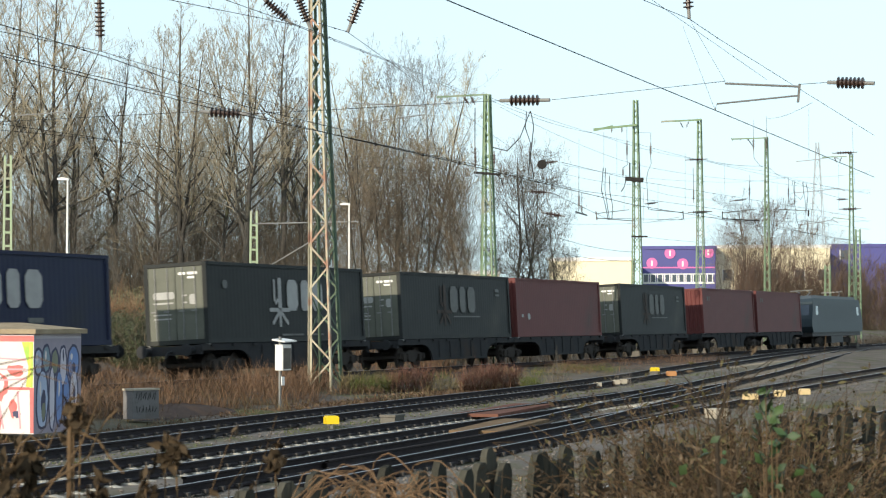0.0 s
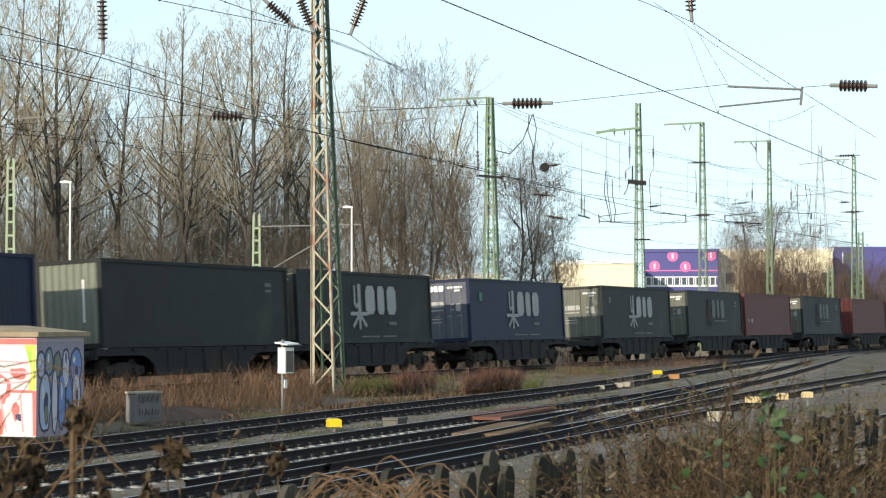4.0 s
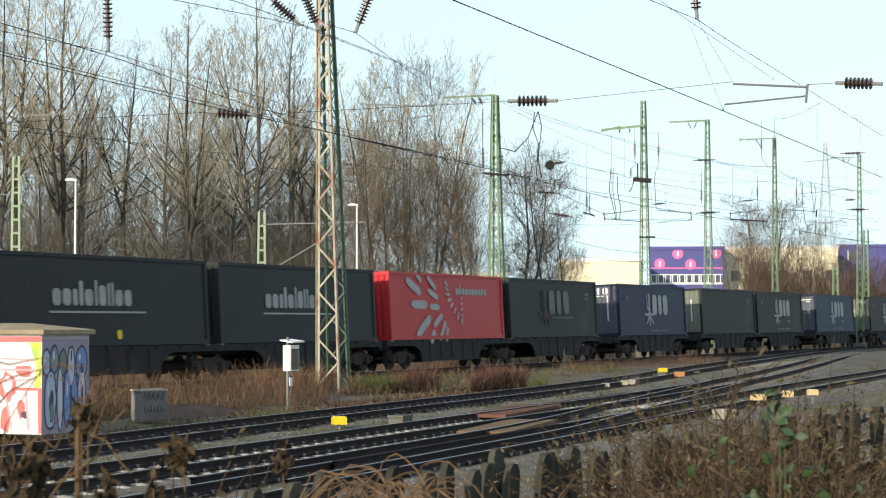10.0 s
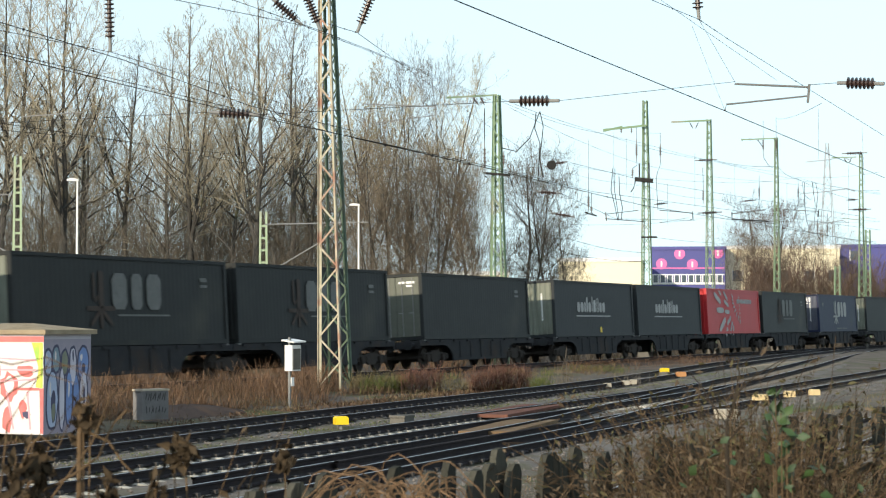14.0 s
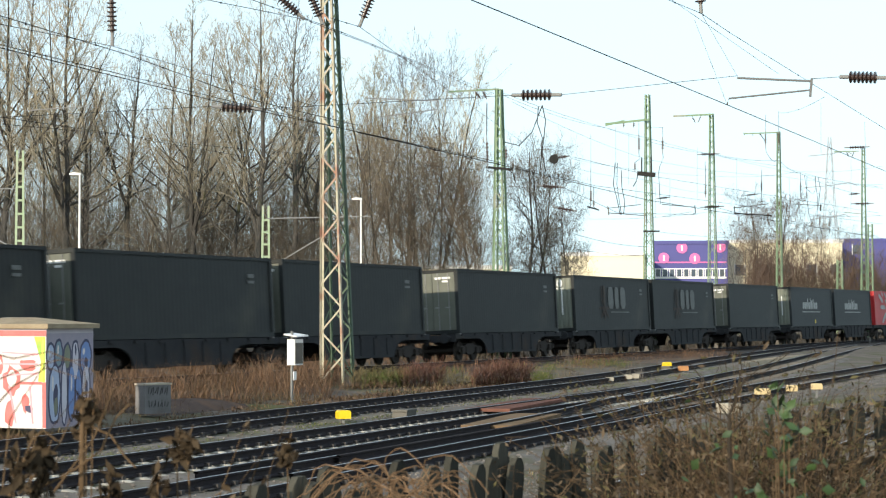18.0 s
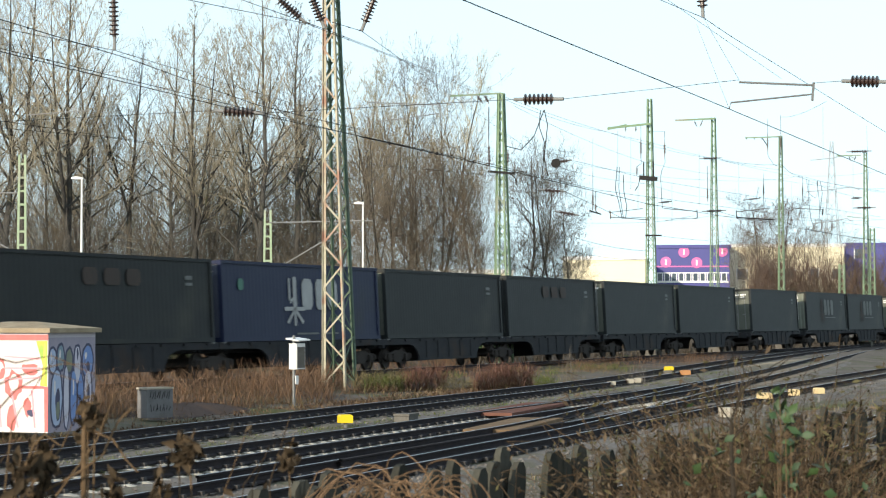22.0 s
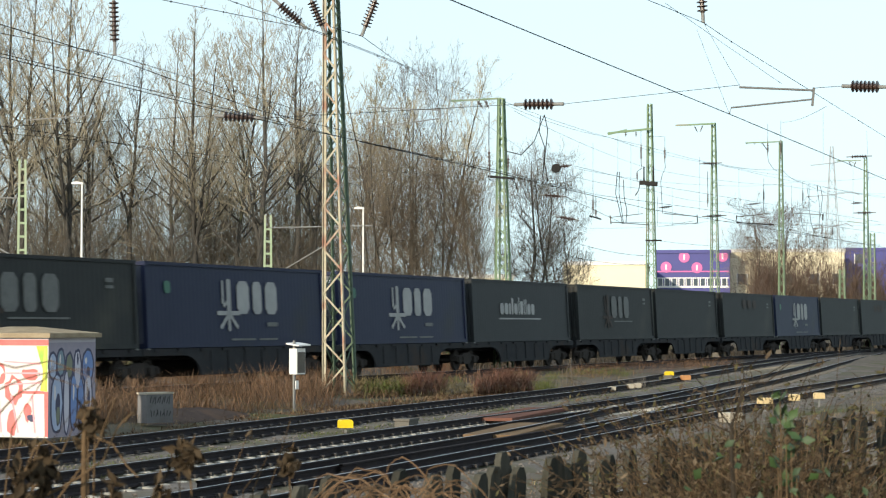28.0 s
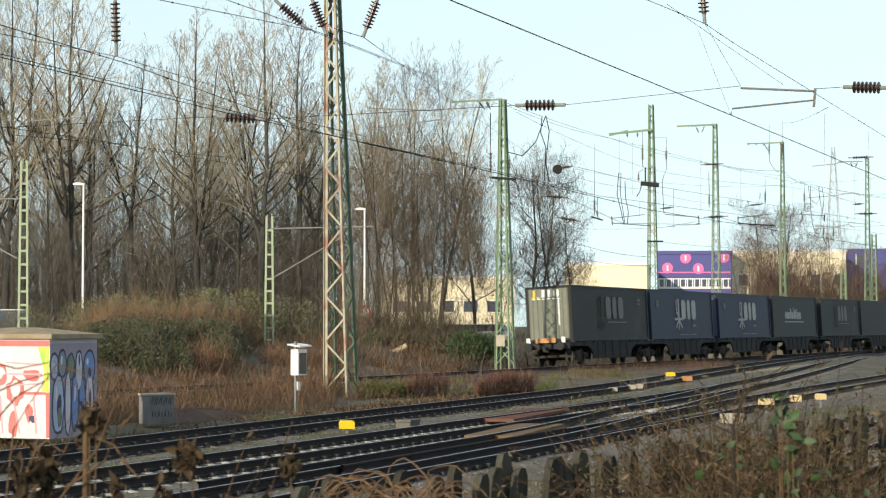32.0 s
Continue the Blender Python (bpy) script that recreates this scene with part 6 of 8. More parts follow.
x, y, z = scatter(9000, -4, 22, 14, 62, lambda x, y, r: (lambda e: (e > 2.0) & (e < 9) & (patchy(x, y, 3, 25) > 0.3 + 0.3 * r.random(len(x))))((x + 1.75) * 0.95 - (y - 34.64) * 0.312), 26)
blades("leaf_litter", x, y, z + 0.03, 0.02 + 0.05 * r1.random(len(x)) ** 2, 1.7, 0.009, "litter", "brown leaf litter on the gravel slope", "litter", 28)
x, y, z = scatter(5000, 22, 45, 105, 185, lambda x, y, r: (lambda e: (e > 3.0) & (e < 14) & (patchy(x, y, 9, 29) > 0.45))((x - 19.63) * 0.95 - (y - 100) * 0.312), 30)
blades("grass_tufts", x, y, z, 0.1 + 0.25 * r1.random(len(x)), 0.8, 0.02, "green", "dull green grass beside the far curve", "grass", 36)
# low dark brush behind the far end of the main line
x, y, z = scatter(7000, 0, 75, 105, 245, lambda x, y, r: (lambda d: (d > 3.2) & (d < 7) & (fan(x, y) > -0.5))(left_of_train(x, y)), 110)
blades("bank_brush", x, y, z, 0.3 + 0.8 * r1.random(len(x)), 0.7, 0.03, "brush_dark", "low dark brush behind the main line", "brush", 111)
# grass at the foot of the switch house
hr = np.random.default_rng(61)
x, y = -8.5 + hr.uniform(-2.6, 1.2, 700), 46.5 + hr.uniform(-0.9, 0.5, 700)
blades("dry_grass", x, y, ground_z(x, y), 0.1 + 0.3 * hr.random(700), 0.7, 0.006, "straw", "pale dry grass at the foot of the switch house", "grass", 62)
# brush on the bank behind the train
x, y, z = scatter(20000, -40, 20, 80, 135, lambda x, y, r: (lambda d: (d > 3.6) & (d < 13) & (fan(x, y) < 0.6) & (fan(x, y) > -12.5) & (patchy(x, y, 6, 41) > 0.42 + 0.2 * r.random(len(x))))(left_of_train(x, y)), 10)
blades("bank_brush", x, y, z, (0.3 + 0.75 * r1.random(len(x)) ** 1.5) * np.where((fan(x, y) < -3.5) & (left_of_train(x, y) > 6.0), 0.5, 1.0), 0.9, 0.011, "reed", "red-brown brush on the bank", "brush", 11)
x, y, z = scatter(19000, -50, 22, 86, 175, lambda x, y, r: (lambda d: (d > 3.2) & (d < 45) & (patchy(x, y, 9, 3) > 0.3 + 0.3 * r.random(len(x))))(left_of_train(x, y)), 12)
blades("bank_brush", x, y, z, 0.5 + 2.2 * r1.random(len(x)) ** 1.7, 0.75, 0.010, "brush", "tangled brown brush under the trees", "brush", 13)


def far_woods(name, x, y, hlo, hhi, twigs, material, label, seed, tl=1.8, r0=0.014, bare=0.0):
    """Many thin trunks, each with fine twigs that spread and rise from it, in one mesh."""
    r = np.random.default_rng(seed)
    n = len(x)
    z = ground_z(x, y)
    h = r.uniform(hlo, hhi, n)
    top = np.stack([x + r.normal(0, 0.6, n), y + r.normal(0, 0.6, n), z + h], 1)
    mid = np.stack([x + r.normal(0, 0.3, n), y + r.normal(0, 0.3, n), z + h * 0.5], 1)
    bot = np.stack([x, y, z - 0.3], 1)
    k = r.integers(0, n, n * twigs)
    t = bare + (1 - bare) * r.random(len(k)) ** 0.8
    a = np.where(t[:, None] < 0.5, bot[k] + (mid[k] - bot[k]) * (t * 2)[:, None], mid[k] + (top[k] - mid[k]) * (t * 2 - 1)[:, None])
    d = r.normal(0, 1, (len(k), 3))
    d[:, 2] = np.abs(d[:, 2]) * 0.9 + 0.35
    d /= np.linalg.norm(d, axis=1)[:, None]
    ln = (tl * (0.4 + 0.9 * r.random(len(k))))[:, None]
    m1 = a + d * ln * 0.5
    d2 = d + r.normal(0, 0.35, d.shape)
    d2[:, 2] += 0.25
    e = m1 + d2 * ln * 0.55
    w = r0 * (0.7 + 0.6 * r.random(len(k)))
    P = np.concatenate([bot, mid, a, m1])
    Q = np.concatenate([mid, top, m1, e])
    R0 = np.concatenate([h * 0.008, h * 0.005, w, w * 0.8])
    R1 = np.concatenate([h * 0.005, h * 0.001, w * 0.8, w * 0.5])
    return tagged(new(name, segs_mesh(name, P, Q, R0, R1, material, 2)), label, "woods", kind="stuff")


x, y, z = scatter(300, -55, 22, 160, 235, lambda x, y, r: (left_of_train(x, y) > 22) & (fan(x, y) < -1.9) & (fan(x, y) > -13), 14)
far_woods("far_woods", x, y, 8, 18, 110, "brush", "dense bare woods behind the tall trees", 15, 1.9, 0.016)
x, y, z = scatter(120, -62, 0, 190, 235, lambda x, y, r: (left_of_train(x, y) > 22) & (fan(x, y) < -2.2) & (fan(x, y) > -13), 48)
far_woods("far_woods", x, y, 14, 21, 110, "twig_g", "hazy bare woods behind the tall trees", 49, 2.4, 0.012)
x, y, z = scatter(80, -30, 0, 158, 190, lambda x, y, r: (left_of_train(x, y) > 22) & (fan(x, y) < -3.2) & (fan(x, y) > -6.6), 46)
far_woods("far_woods", x, y, 7, 13, 100, "brush", "dark bare trees deep in the woods", 47, 1.7, 0.016)
x, y, z = scatter(230, -52, 12, 158, 195, lambda x, y, r: (left_of_train(x, y) > 22) & (fan(x, y) < -3.2) & (fan(x, y) > -13), 44)
far_woods("undergrowth", x, y, 3, 8, 70, "brush", "tangled bare undergrowth deep in the woods", 45, 1.5, 0.018)
x, y, z = scatter(200, -45, 14, 136, 160, lambda x, y, r: (left_of_train(x, y) > 22) & (fan(x, y) < -2.7) & (fan(x, y) > -13), 24)
far_woods("saplings", x, y, 4, 10, 80, "twig_g", "bare saplings between the tall trees", 25, 1.4, 0.012)
# the dense brown thicket that falls away to the right of the tall trees
for k, (a0, a1, lo, hi, cnt) in enumerate(((-2.4, -1.2, 8, 16.5, 16), (-1.2, -0.4, 7, 14.5, 12), (-0.4, 0.4, 8, 12.5, 15), (0.4, 1.05, 6.5, 10.0, 13))):
    x, y, z = scatter(cnt, -8, 6, 136, 150, lambda x, y, r: (fan(x, y) > a0) & (fan(x, y) < a1), 260 + k)
    far_woods("thicket", x, y, lo, hi, 150, "twig_b", "dense brown thicket of bare saplings", 270 + k, 2.0, 0.010, 0.28 if k < 2 else 0.36)
x, y, z = scatter(150, 30, 64, 255, 300, lambda x, y, r: (fan(x, y) > 7.8) & (fan(x, y) < 11.6), 26)
far_woods("far_scrub", x, y, 4.0, 8.0, 120, "twig_r", "reddish brown scrub before the far halls", 27, 2.0, 0.020)


def leaf_cloud(name, centres, n, size, material, label, category, seed, squash=0.8, wide=0.34):
    """Small bent leaves scattered about several centres (x, y, z, radius)."""
    r = np.random.default_rng(seed)
    c = np.array(centres, float)
    k = r.integers(0, len(c), n)
    p = r.normal(0, 1, (n, 3))
    p /= np.linalg.norm(p, axis=1)[:, None]
    p *= (c[k, 3] * r.random(n) ** 0.45)[:, None]
    p[:, 2] *= squash
    p += c[k, :3]
    a, b = r.normal(0, 1, (n, 3)), r.normal(0, 1, (n, 3))
    a /= np.linalg.norm(a, axis=1)[:, None]
    b -= a * (a * b).sum(1)[:, None]
    b /= np.linalg.norm(b, axis=1)[:, None]
    nrm = np.cross(a, b)
    s = (size * (0.6 + 0.8 * r.random(n)))[:, None]
    cu = (0.25 + 0.5 * r.random(n))[:, None]
    V = np.stack([p - a * s, p + b * s * wide + nrm * s * 0.22, p + a * s + nrm * s * cu, p - b * s * wide + nrm * s * 0.22, p + a * s * 0.1], 1).reshape(-1, 3)
    F = np.array([[0, 1, 4], [1, 2, 4], [2, 3, 4], [3, 0, 4]])[None] + (np.arange(n) * 5)[:, None, None]
    F = F.reshape(-1, 3)
    me = bpy.data.meshes.new(name)
    me.vertices.add(len(V))
    me.vertices.foreach_set("co", V.ravel())
    me.loops.add(F.size)
    me.loops.foreach_set("vertex_index", F.ravel())
    me.polygons.add(len(F))
    me.polygons.foreach_set("loop_start", np.arange(len(F)) * 3)
    me.materials.append(M[material])
    me.update(calc_edges=True)
    return me


def bush(name, spots, n_leaf, leafsize, material, label, seed, twigs=160, twig_mat="brush"):
    """A shrub: bent twigs from the ground and leaves about them."""
    r = np.random.default_rng(seed)
    P, Q, A, B = [], [], [], []
    for x, y, z, rad in spots:
        g = float(ground_z(np.array(x), np.array(y)))
        for k in range(twigs):
            b = np.array([x + r.normal(0, rad * 0.45), y + r.normal(0, rad * 0.45), g - 0.05])
            t = np.array([x, y, z]) + r.normal(0, 0.55, 3) * rad
            m = (b + t) / 2 + r.normal(0, 0.15, 3) * rad
            P += [b, m]
            Q += [m, t]
            w = 0.006 + 0.012 * r.random()
            A += [w, w * 0.7]
            B += [w * 0.7, w * 0.3]
    ob = thing(name, Matrix(), label, "bush", "bushes")
    part("twig_tangle", segs_mesh("twig_tangle", P, Q, A, B, twig_mat), "", ob)
    if n_leaf:
        part("foliage", leaf_cloud("foliage", spots, n_leaf, leafsize, material, "", "", seed), "", ob)
    return ob


def on(x, y, up):
    return float(ground_z(np.array(x), np.array(y))) + up


for i, (x, y, up, rad, nl, lf) in enumerate(((-17.0, 106, 0.7, 1.5, 2600, "ivy"), (-15.0, 107, 0.8, 1.6, 2600, "ivy"), (-12.9, 108, 0.6, 1.4, 2200, "ivy"), (-11.2, 112, 0.9, 1.5, 1800, "ivy"), (-18.8, 116, 1.1, 1.9, 2600, "ivy"), (-16.2, 118, 1.3, 2.0, 2600, "ivy"),
                                                   (-13.4, 119, 1.5, 2.0, 3000, "ivy"), (-10.8, 120, 1.6, 1.9, 3000, "ivy"), (-8.8, 122, 1.2, 1.8, 1600, "ivy"), (-21.5, 112, 0.7, 1.6, 1600, "ivy"), (0.9, 121, 0.9, 1.2, 3400, "leaf"), (2.0, 122, 0.9, 1.1, 3000, "leaf"))):
    bush("bramble_bush" if lf == "ivy" else "dark_bush", [(x, y, on(x, y, up), rad)], nl, 0.085, lf, "olive green bramble bush on the bank" if lf == "ivy" else "dark evergreen bush beside the line", 31 + i, 200)
for i, (x, y, up, rad, nl) in enumerate(((-14.71, 92.1, 0.45, 1.18, 1400), (-15.43, 96.6, 1.16, 0.89, 0), (-14.52, 93.7, 0.38, 1.34, 1800), (-15.21, 98.2, 1.07, 1.01, 0), (-14.30, 95.4, 0.46, 1.46, 1400), (-14.98, 99.9, 1.18, 1.10, 0), (-13.73, 94.6, 0.42, 1.48, 2200), (-14.38, 99.1, 1.12, 1.12, 0), (-13.50, 96.2, 0.33, 1.18, 2200), (-14.13, 100.7, 1.01, 0.89, 0), (-13.25, 97.9, 0.58, 1.49, 1800), (-13.86, 102.4, 1.33, 1.13, 0), (-12.67, 97.1, 0.37, 1.11, 1400), (-13.26, 101.6, 1.06, 0.84, 0), (-12.40, 98.8, 0.36, 1.45, 2200), (-12.97, 103.3, 1.05, 1.10, 0), (-12.12, 100.4, 0.34, 1.35, 2200), (-12.66, 104.9, 1.02, 1.02, 0), (-11.54, 99.6, 0.57, 1.47, 1400), (-12.06, 104.1, 1.31, 1.11, 0), (-11.24, 101.3, 0.51, 1.38, 1800), (-11.74, 105.8, 1.24, 1.04, 0), (-10.92, 102.9, 0.57, 1.40, 1400), (-11.40, 107.4, 1.31, 1.05, 0), (-10.34, 102.1, 0.43, 1.15, 1400), (-10.80, 106.6, 1.14, 0.87, 0), (-10.60, 103.8, 0.38, 1.2, 1800), (-10.43, 108.3, 1.07, 1.10, 0), (-4.24, 120.0, 0.38, 0.67, 600), (-3.70, 122.5, 0.53, 0.63, 600), (-3.02, 121.0, 0.35, 0.83, 150), (-2.46, 123.5, 0.53, 0.66, 150), (-1.80, 122.0, 0.53, 0.64, 150), (-1.20, 124.5, 0.45, 0.77, 600), (-0.55, 123.0, 0.53, 0.73, 300), (0.07, 125.5, 0.39, 0.83, 600), (0.71, 124.0, 0.47, 0.65, 600))):
    bush("bramble_bush", [(x, y, on(x, y, up), rad)], nl, 0.075, "ivy_dark", "dark green ivy and bramble bush on the bank" if nl else "leafless red-brown bramble bush on the bank", 230 + i, 150 if nl else 420, "brush" if nl else "reed")
for i, (x, y, up, rad) in enumerate(((-11.3, 107, 1.7, 1.05), (-11.2, 108, 1.15, 0.9), (-12.0, 109, 1.1, 1.0), (-16.6, 112, 1.35, 1.2), (-14.6, 111, 1.2, 1.0))):
    bush("ivy_shrub", [(x, y, on(x, y, up), rad), (x + 0.5, y, on(x, y, up * 0.55), rad * 0.7), (x - 0.3, y + 0.3, on(x, y, up + rad * 0.75), rad * 0.45)], 2600, 0.07, "ivy_pale", "pale green ivy-grown shrub on the bank", 310 + i, 160, "twig_g")
for i, (x, y, up, rad, rust) in enumerate(((-14.6, 90.5, 0.7, 1.0, 0), (-13.7, 89.6, 0.6, 0.95, 0), (-12.9, 90.4, 0.75, 1.0, 0), (-12.1, 89.4, 0.5, 0.9, 0), (-11.5, 90.6, 0.7, 0.9, 0), (-13.3, 92.0, 0.9, 1.0, 0), (-15.4, 91.2, 0.6, 0.9, 1), (-10.8, 91.5, 0.7, 0.9, 1),
                                                (-10.2, 94.0, 0.8, 0.9, 1), (-10.1, 97.5, 0.55, 0.95, 0), (-10.5, 99.2, 0.6, 0.9, 0), (-7.9, 101.5, 0.5, 0.8, 1), (-6.9, 104.0, 0.5, 0.8, 1), (-5.8, 106.5, 0.45, 0.75, 1))):
    bush("bramble_bush", [(x, y, on(x, y, up), rad), (x + 0.4 * (-1) ** i, y - 0.4, on(x, y, up * 0.5), rad * 0.7)], 0 if rust else 2600, 0.065, "ivy_dark", "leafless red-brown bramble bush on the bank" if rust else "dark green holly-like bush on the bank", 340 + i, 260 if rust else 110, "reed" if rust else "brush")
for i, (x, y, up, rad) in enumerate(((-4.2, 123, 1.6, 2.1), (-1.9, 124, 1.7, 2.1), (-5.9, 125, 1.5, 1.9), (-0.4, 126, 1.2, 1.5))):
    bush("brown_bush", [(x, y, on(x, y, up), rad)], 0, 0.05, "brush", "large brown bare bush behind the track", 60 + i, 700)
for i, (x, y) in enumerate(((6.82, 80), (4.73, 86))):
    bush("bare_shrub", [(x, y, on(x, y, 0.75), 0.5)], 0, 0.05, "brush", "small leafless shrub between the tracks", 270 + i, 26, "twig_g")
log = Build().tube([(-3.53, 119, 0.55), (-2.98, 119, 0.73), (-2.37, 119, 1.03)], 0.14, 8)
solo("fallen_log", log, "log", "pale broken log lying in the brush", "log")

# ---- the near side: picket fence, dead plants ----
FENCE = [(-1.6, 7.2), (0.04, 10.3), (3.1, 15.8), (6.9, 22.6), (14, 35)]
fq, fd = spline(FENCE, 0.19)
picket = Build()
o = [(-0.063, 0.0), (0.061, 0.0), (0.066, 0.98), (0.056, 1.04), (0.026, 1.075), (-0.024, 1.07), (-0.054, 1.03), (-0.066, 0.96)]
picket.prism(o, -0.017, 0.017)
picket_me = picket.mesh("picket", "picket")
fence = thing("picket_fence", Matrix(), "weathered grey wooden picket fence, partly overgrown", "fence")
rr = np.random.default_rng(8)
PICKETS = []
for i, ((fx, fy), (dx, dy)) in enumerate(zip(fq, fd)):
    if fy < 8.3 or fy > 26 or rr.random() < 0.05:
        continue
    PICKETS.append(Matrix.Translation((fx, fy, 0.35 + 0.05 * min(1, max(0, (fy - 12.5) / 2)) + rr.normal(0, 0.03))) @ Matrix.Rotation(math.atan2(dy, dx) + rr.normal(0, 0.06), 4, "Z") @ Matrix.Rotation(rr.normal(0, 0.085), 4, "Y") @ Matrix.Rotation(rr.normal(0, 0.04), 4, "X"))
for zz in (0.55, 1.05):
    rail_b = Build()
    for k in range(0, len(fq) - 8, 8):
        rail_b.bar((fq[k][0] - 0.03, fq[k][1] + 0.04, zz), (fq[k + 8][0] - 0.03, fq[k + 8][1] + 0.04, zz), 0.035, 0.07)
    part("fence_rail", rail_b, "picket", fence)


def thicket(name, x0, y0, n, h, spread, leaves, leafmat, label, seed, stemmat="stem", w=0.004, leafsize=0.035, lean=0.5, zlo=0.3):
    """Dead stems that arch up from the ground with curled leaves along them."""
    r = np.random.default_rng(seed)
    P, Q, A, B, L = [], [], [], [], []
    for k in range(n):
        p = np.array([x0 + r.normal(0, spread), y0 + r.normal(0, spread * 1.3), 0.3])
        d = np.array([r.normal(0, lean), r.normal(0, lean), 1.0])
        hh = h * (0.5 + 0.6 * r.random() ** 1.1)
        ww = w * (0.6 + 0.9 * r.random())
        nseg = 7
        for i in range(nseg):
            d = d + np.array([r.normal(0, 0.16), r.normal(0, 0.16), -0.05 - 0.05 * i * r.random()])
            d /= np.linalg.norm(d)
            q = p + d * hh / nseg
            P.append(p)
            Q.append(q)
            A.append(ww * (1 - 0.1 * i))
            B.append(ww * (0.9 - 0.1 * i))
            if i > 1:
                L.append(q)
                if r.random() < 0.45:
                    t = q + r.normal(0, 0.08, 3) * np.array([1, 1, 0.7])
                    P.append(q)
                    Q.append(t)
                    A.append(ww * 0.5)
                    B.append(ww * 0.2)
                    L.append(t)
            p = q
    ob = thing(name, Matrix(), label, "dead plants", "dead plants at the fence")
    tagged(part("stalk_tangle", segs_mesh("stalk_tangle", P, Q, A, B, stemmat, 4), "", ob), kind="stuff")
    if leaves:
        r.shuffle(L)
        c = [(v[0], v[1], v[2], 0.08 if leafmat in ("leaf", "leaf_lit", "yellowleaf") else 0.05) for v in L]
        part("foliage", leaf_cloud("foliage", c, leaves, leafsize, leafmat, "", "", seed + 1, wide=0.62 if leafmat in ("leaf", "leaf_lit", "yellowleaf") else 0.36), "", ob)
    return ob


CLUMPS = [   # x, y and the height of the top
    (0.85, 11.53, 1.37), (0.66, 8.88, 1.38), (0.83, 10.61, 1.41), (0.81, 10.40, 1.40), (0.97, 11.71, 1.33), (0.72, 8.68, 1.47), (1.04, 12.01, 1.33), (0.87, 10.05, 1.41),
    (1.01, 11.08, 1.43), (0.88, 9.61, 1.31), (1.13, 11.78, 1.31), (0.90, 9.37, 1.36), (1.08, 10.80, 1.51), (0.99, 9.95, 1.39), (1.19, 11.44, 1.50), (0.95, 9.13, 1.53),
    (1.21, 11.16, 1.43), (0.98, 9.00, 1.43), (1.40, 12.36, 1.45), (1.06, 9.36, 1.47), (1.25, 10.65, 1.50), (1.22, 10.41, 1.47), (1.44, 11.79, 1.48), (1.19, 9.76, 1.37),
    (1.39, 11.01, 1.53), (1.11, 8.77, 1.50), (1.39, 10.63, 1.54), (1.25, 9.59, 1.38), (1.54, 11.44, 1.46), (1.33, 9.88, 1.51), (1.64, 11.76, 1.47), (1.37, 9.82, 1.36),
    (1.54, 10.71, 1.48), (1.41, 9.81, 1.50), (1.65, 11.14, 1.41), (1.57, 10.60, 1.46), (1.83, 12.01, 1.36), (1.38, 9.07, 1.47), (1.67, 10.69, 1.51), (1.56, 9.95, 1.41),
    (1.96, 12.15, 1.46), (1.50, 9.29, 1.41), (1.95, 11.77, 1.44), (1.56, 9.40, 1.38), (2.00, 11.75, 1.49), (1.73, 10.20, 1.45), (2.00, 11.47, 1.48), (1.65, 9.49, 1.49),
    (1.92, 10.78, 1.47), (1.57, 8.81, 1.46), (1.95, 10.65, 1.46), (1.87, 10.22, 1.41), (2.25, 12.02, 1.45), (1.89, 10.08, 1.44), (2.12, 11.06, 1.42), (1.80, 9.40, 1.49),
    (2.41, 12.32, 1.42), (1.95, 9.94, 1.49), (2.46, 12.29, 1.43), (1.74, 8.70, 1.44), (2.24, 10.95, 1.43), (2.16, 10.57, 1.37), (1.20, 10.20, 1.70), (1.37, 10.20, 1.79),
    (1.43, 10.20, 1.75), (1.56, 10.20, 1.77), (1.63, 10.20, 1.73), (1.13, 10.20, 1.65), (1.72, 10.20, 1.68), (1.32, 10.20, 1.72), (1.51, 10.20, 1.79),
]
for i, (x, y, top) in enumerate(CLUMPS):
    tall = i >= len(CLUMPS) - 9
    thin = x / y < 0.112                       # the pickets show through here
    if (thin or x / y > 0.172) and i % 3:
        continue
    top += 0 if tall or thin else (0.22 if 0.125 < x / y < 0.165 else (0.0 if x / y > 0.172 else 0.13))
    thicket("dead_plant", x, y, 6 if tall else (9 if thin else 64), (top - (0.5 if thin else 0.3)) * 1.12, 0.04 if tall else 0.13, 60 if tall else (40 if thin else 560), "oliveleaf" if i % 2 == 0 and not tall else "deadleaf", "sparse dead stalks over the bushes" if tall else "tangle of dead brown stems and curled leaves", 50 + i, leafsize=0.013 if tall else 0.019, lean=0.12 if tall else 0.25, w=0.0035)
for i, (x, y, top, n, lv, lm) in enumerate(((1.28, 8.3, 1.78, 4, 30, "leaf"), (1.30, 8.2, 1.70, 6, 90, "leaf"), (1.34, 8.1, 1.62, 8, 280, "leaf_lit"), (1.02, 8.2, 1.56, 6, 40, "yellowleaf"), (1.40, 8.1, 1.55, 8, 280, "leaf"), (1.24, 8.0, 1.50, 8, 220, "leaf"), (1.17, 8.1, 1.45, 6, 60, "leaf"), (0.98, 8.2, 1.45, 4, 60, "yellowleaf"))):
    thicket("leafy_shrub", x, y, n, (top - 0.3) * 1.15, 0.05, lv, lm, "shrub with a few green leaves" if lm != "yellowleaf" else "sprig with yellow autumn leaves", 130 + i, leafsize=0.024, lean=0.18)
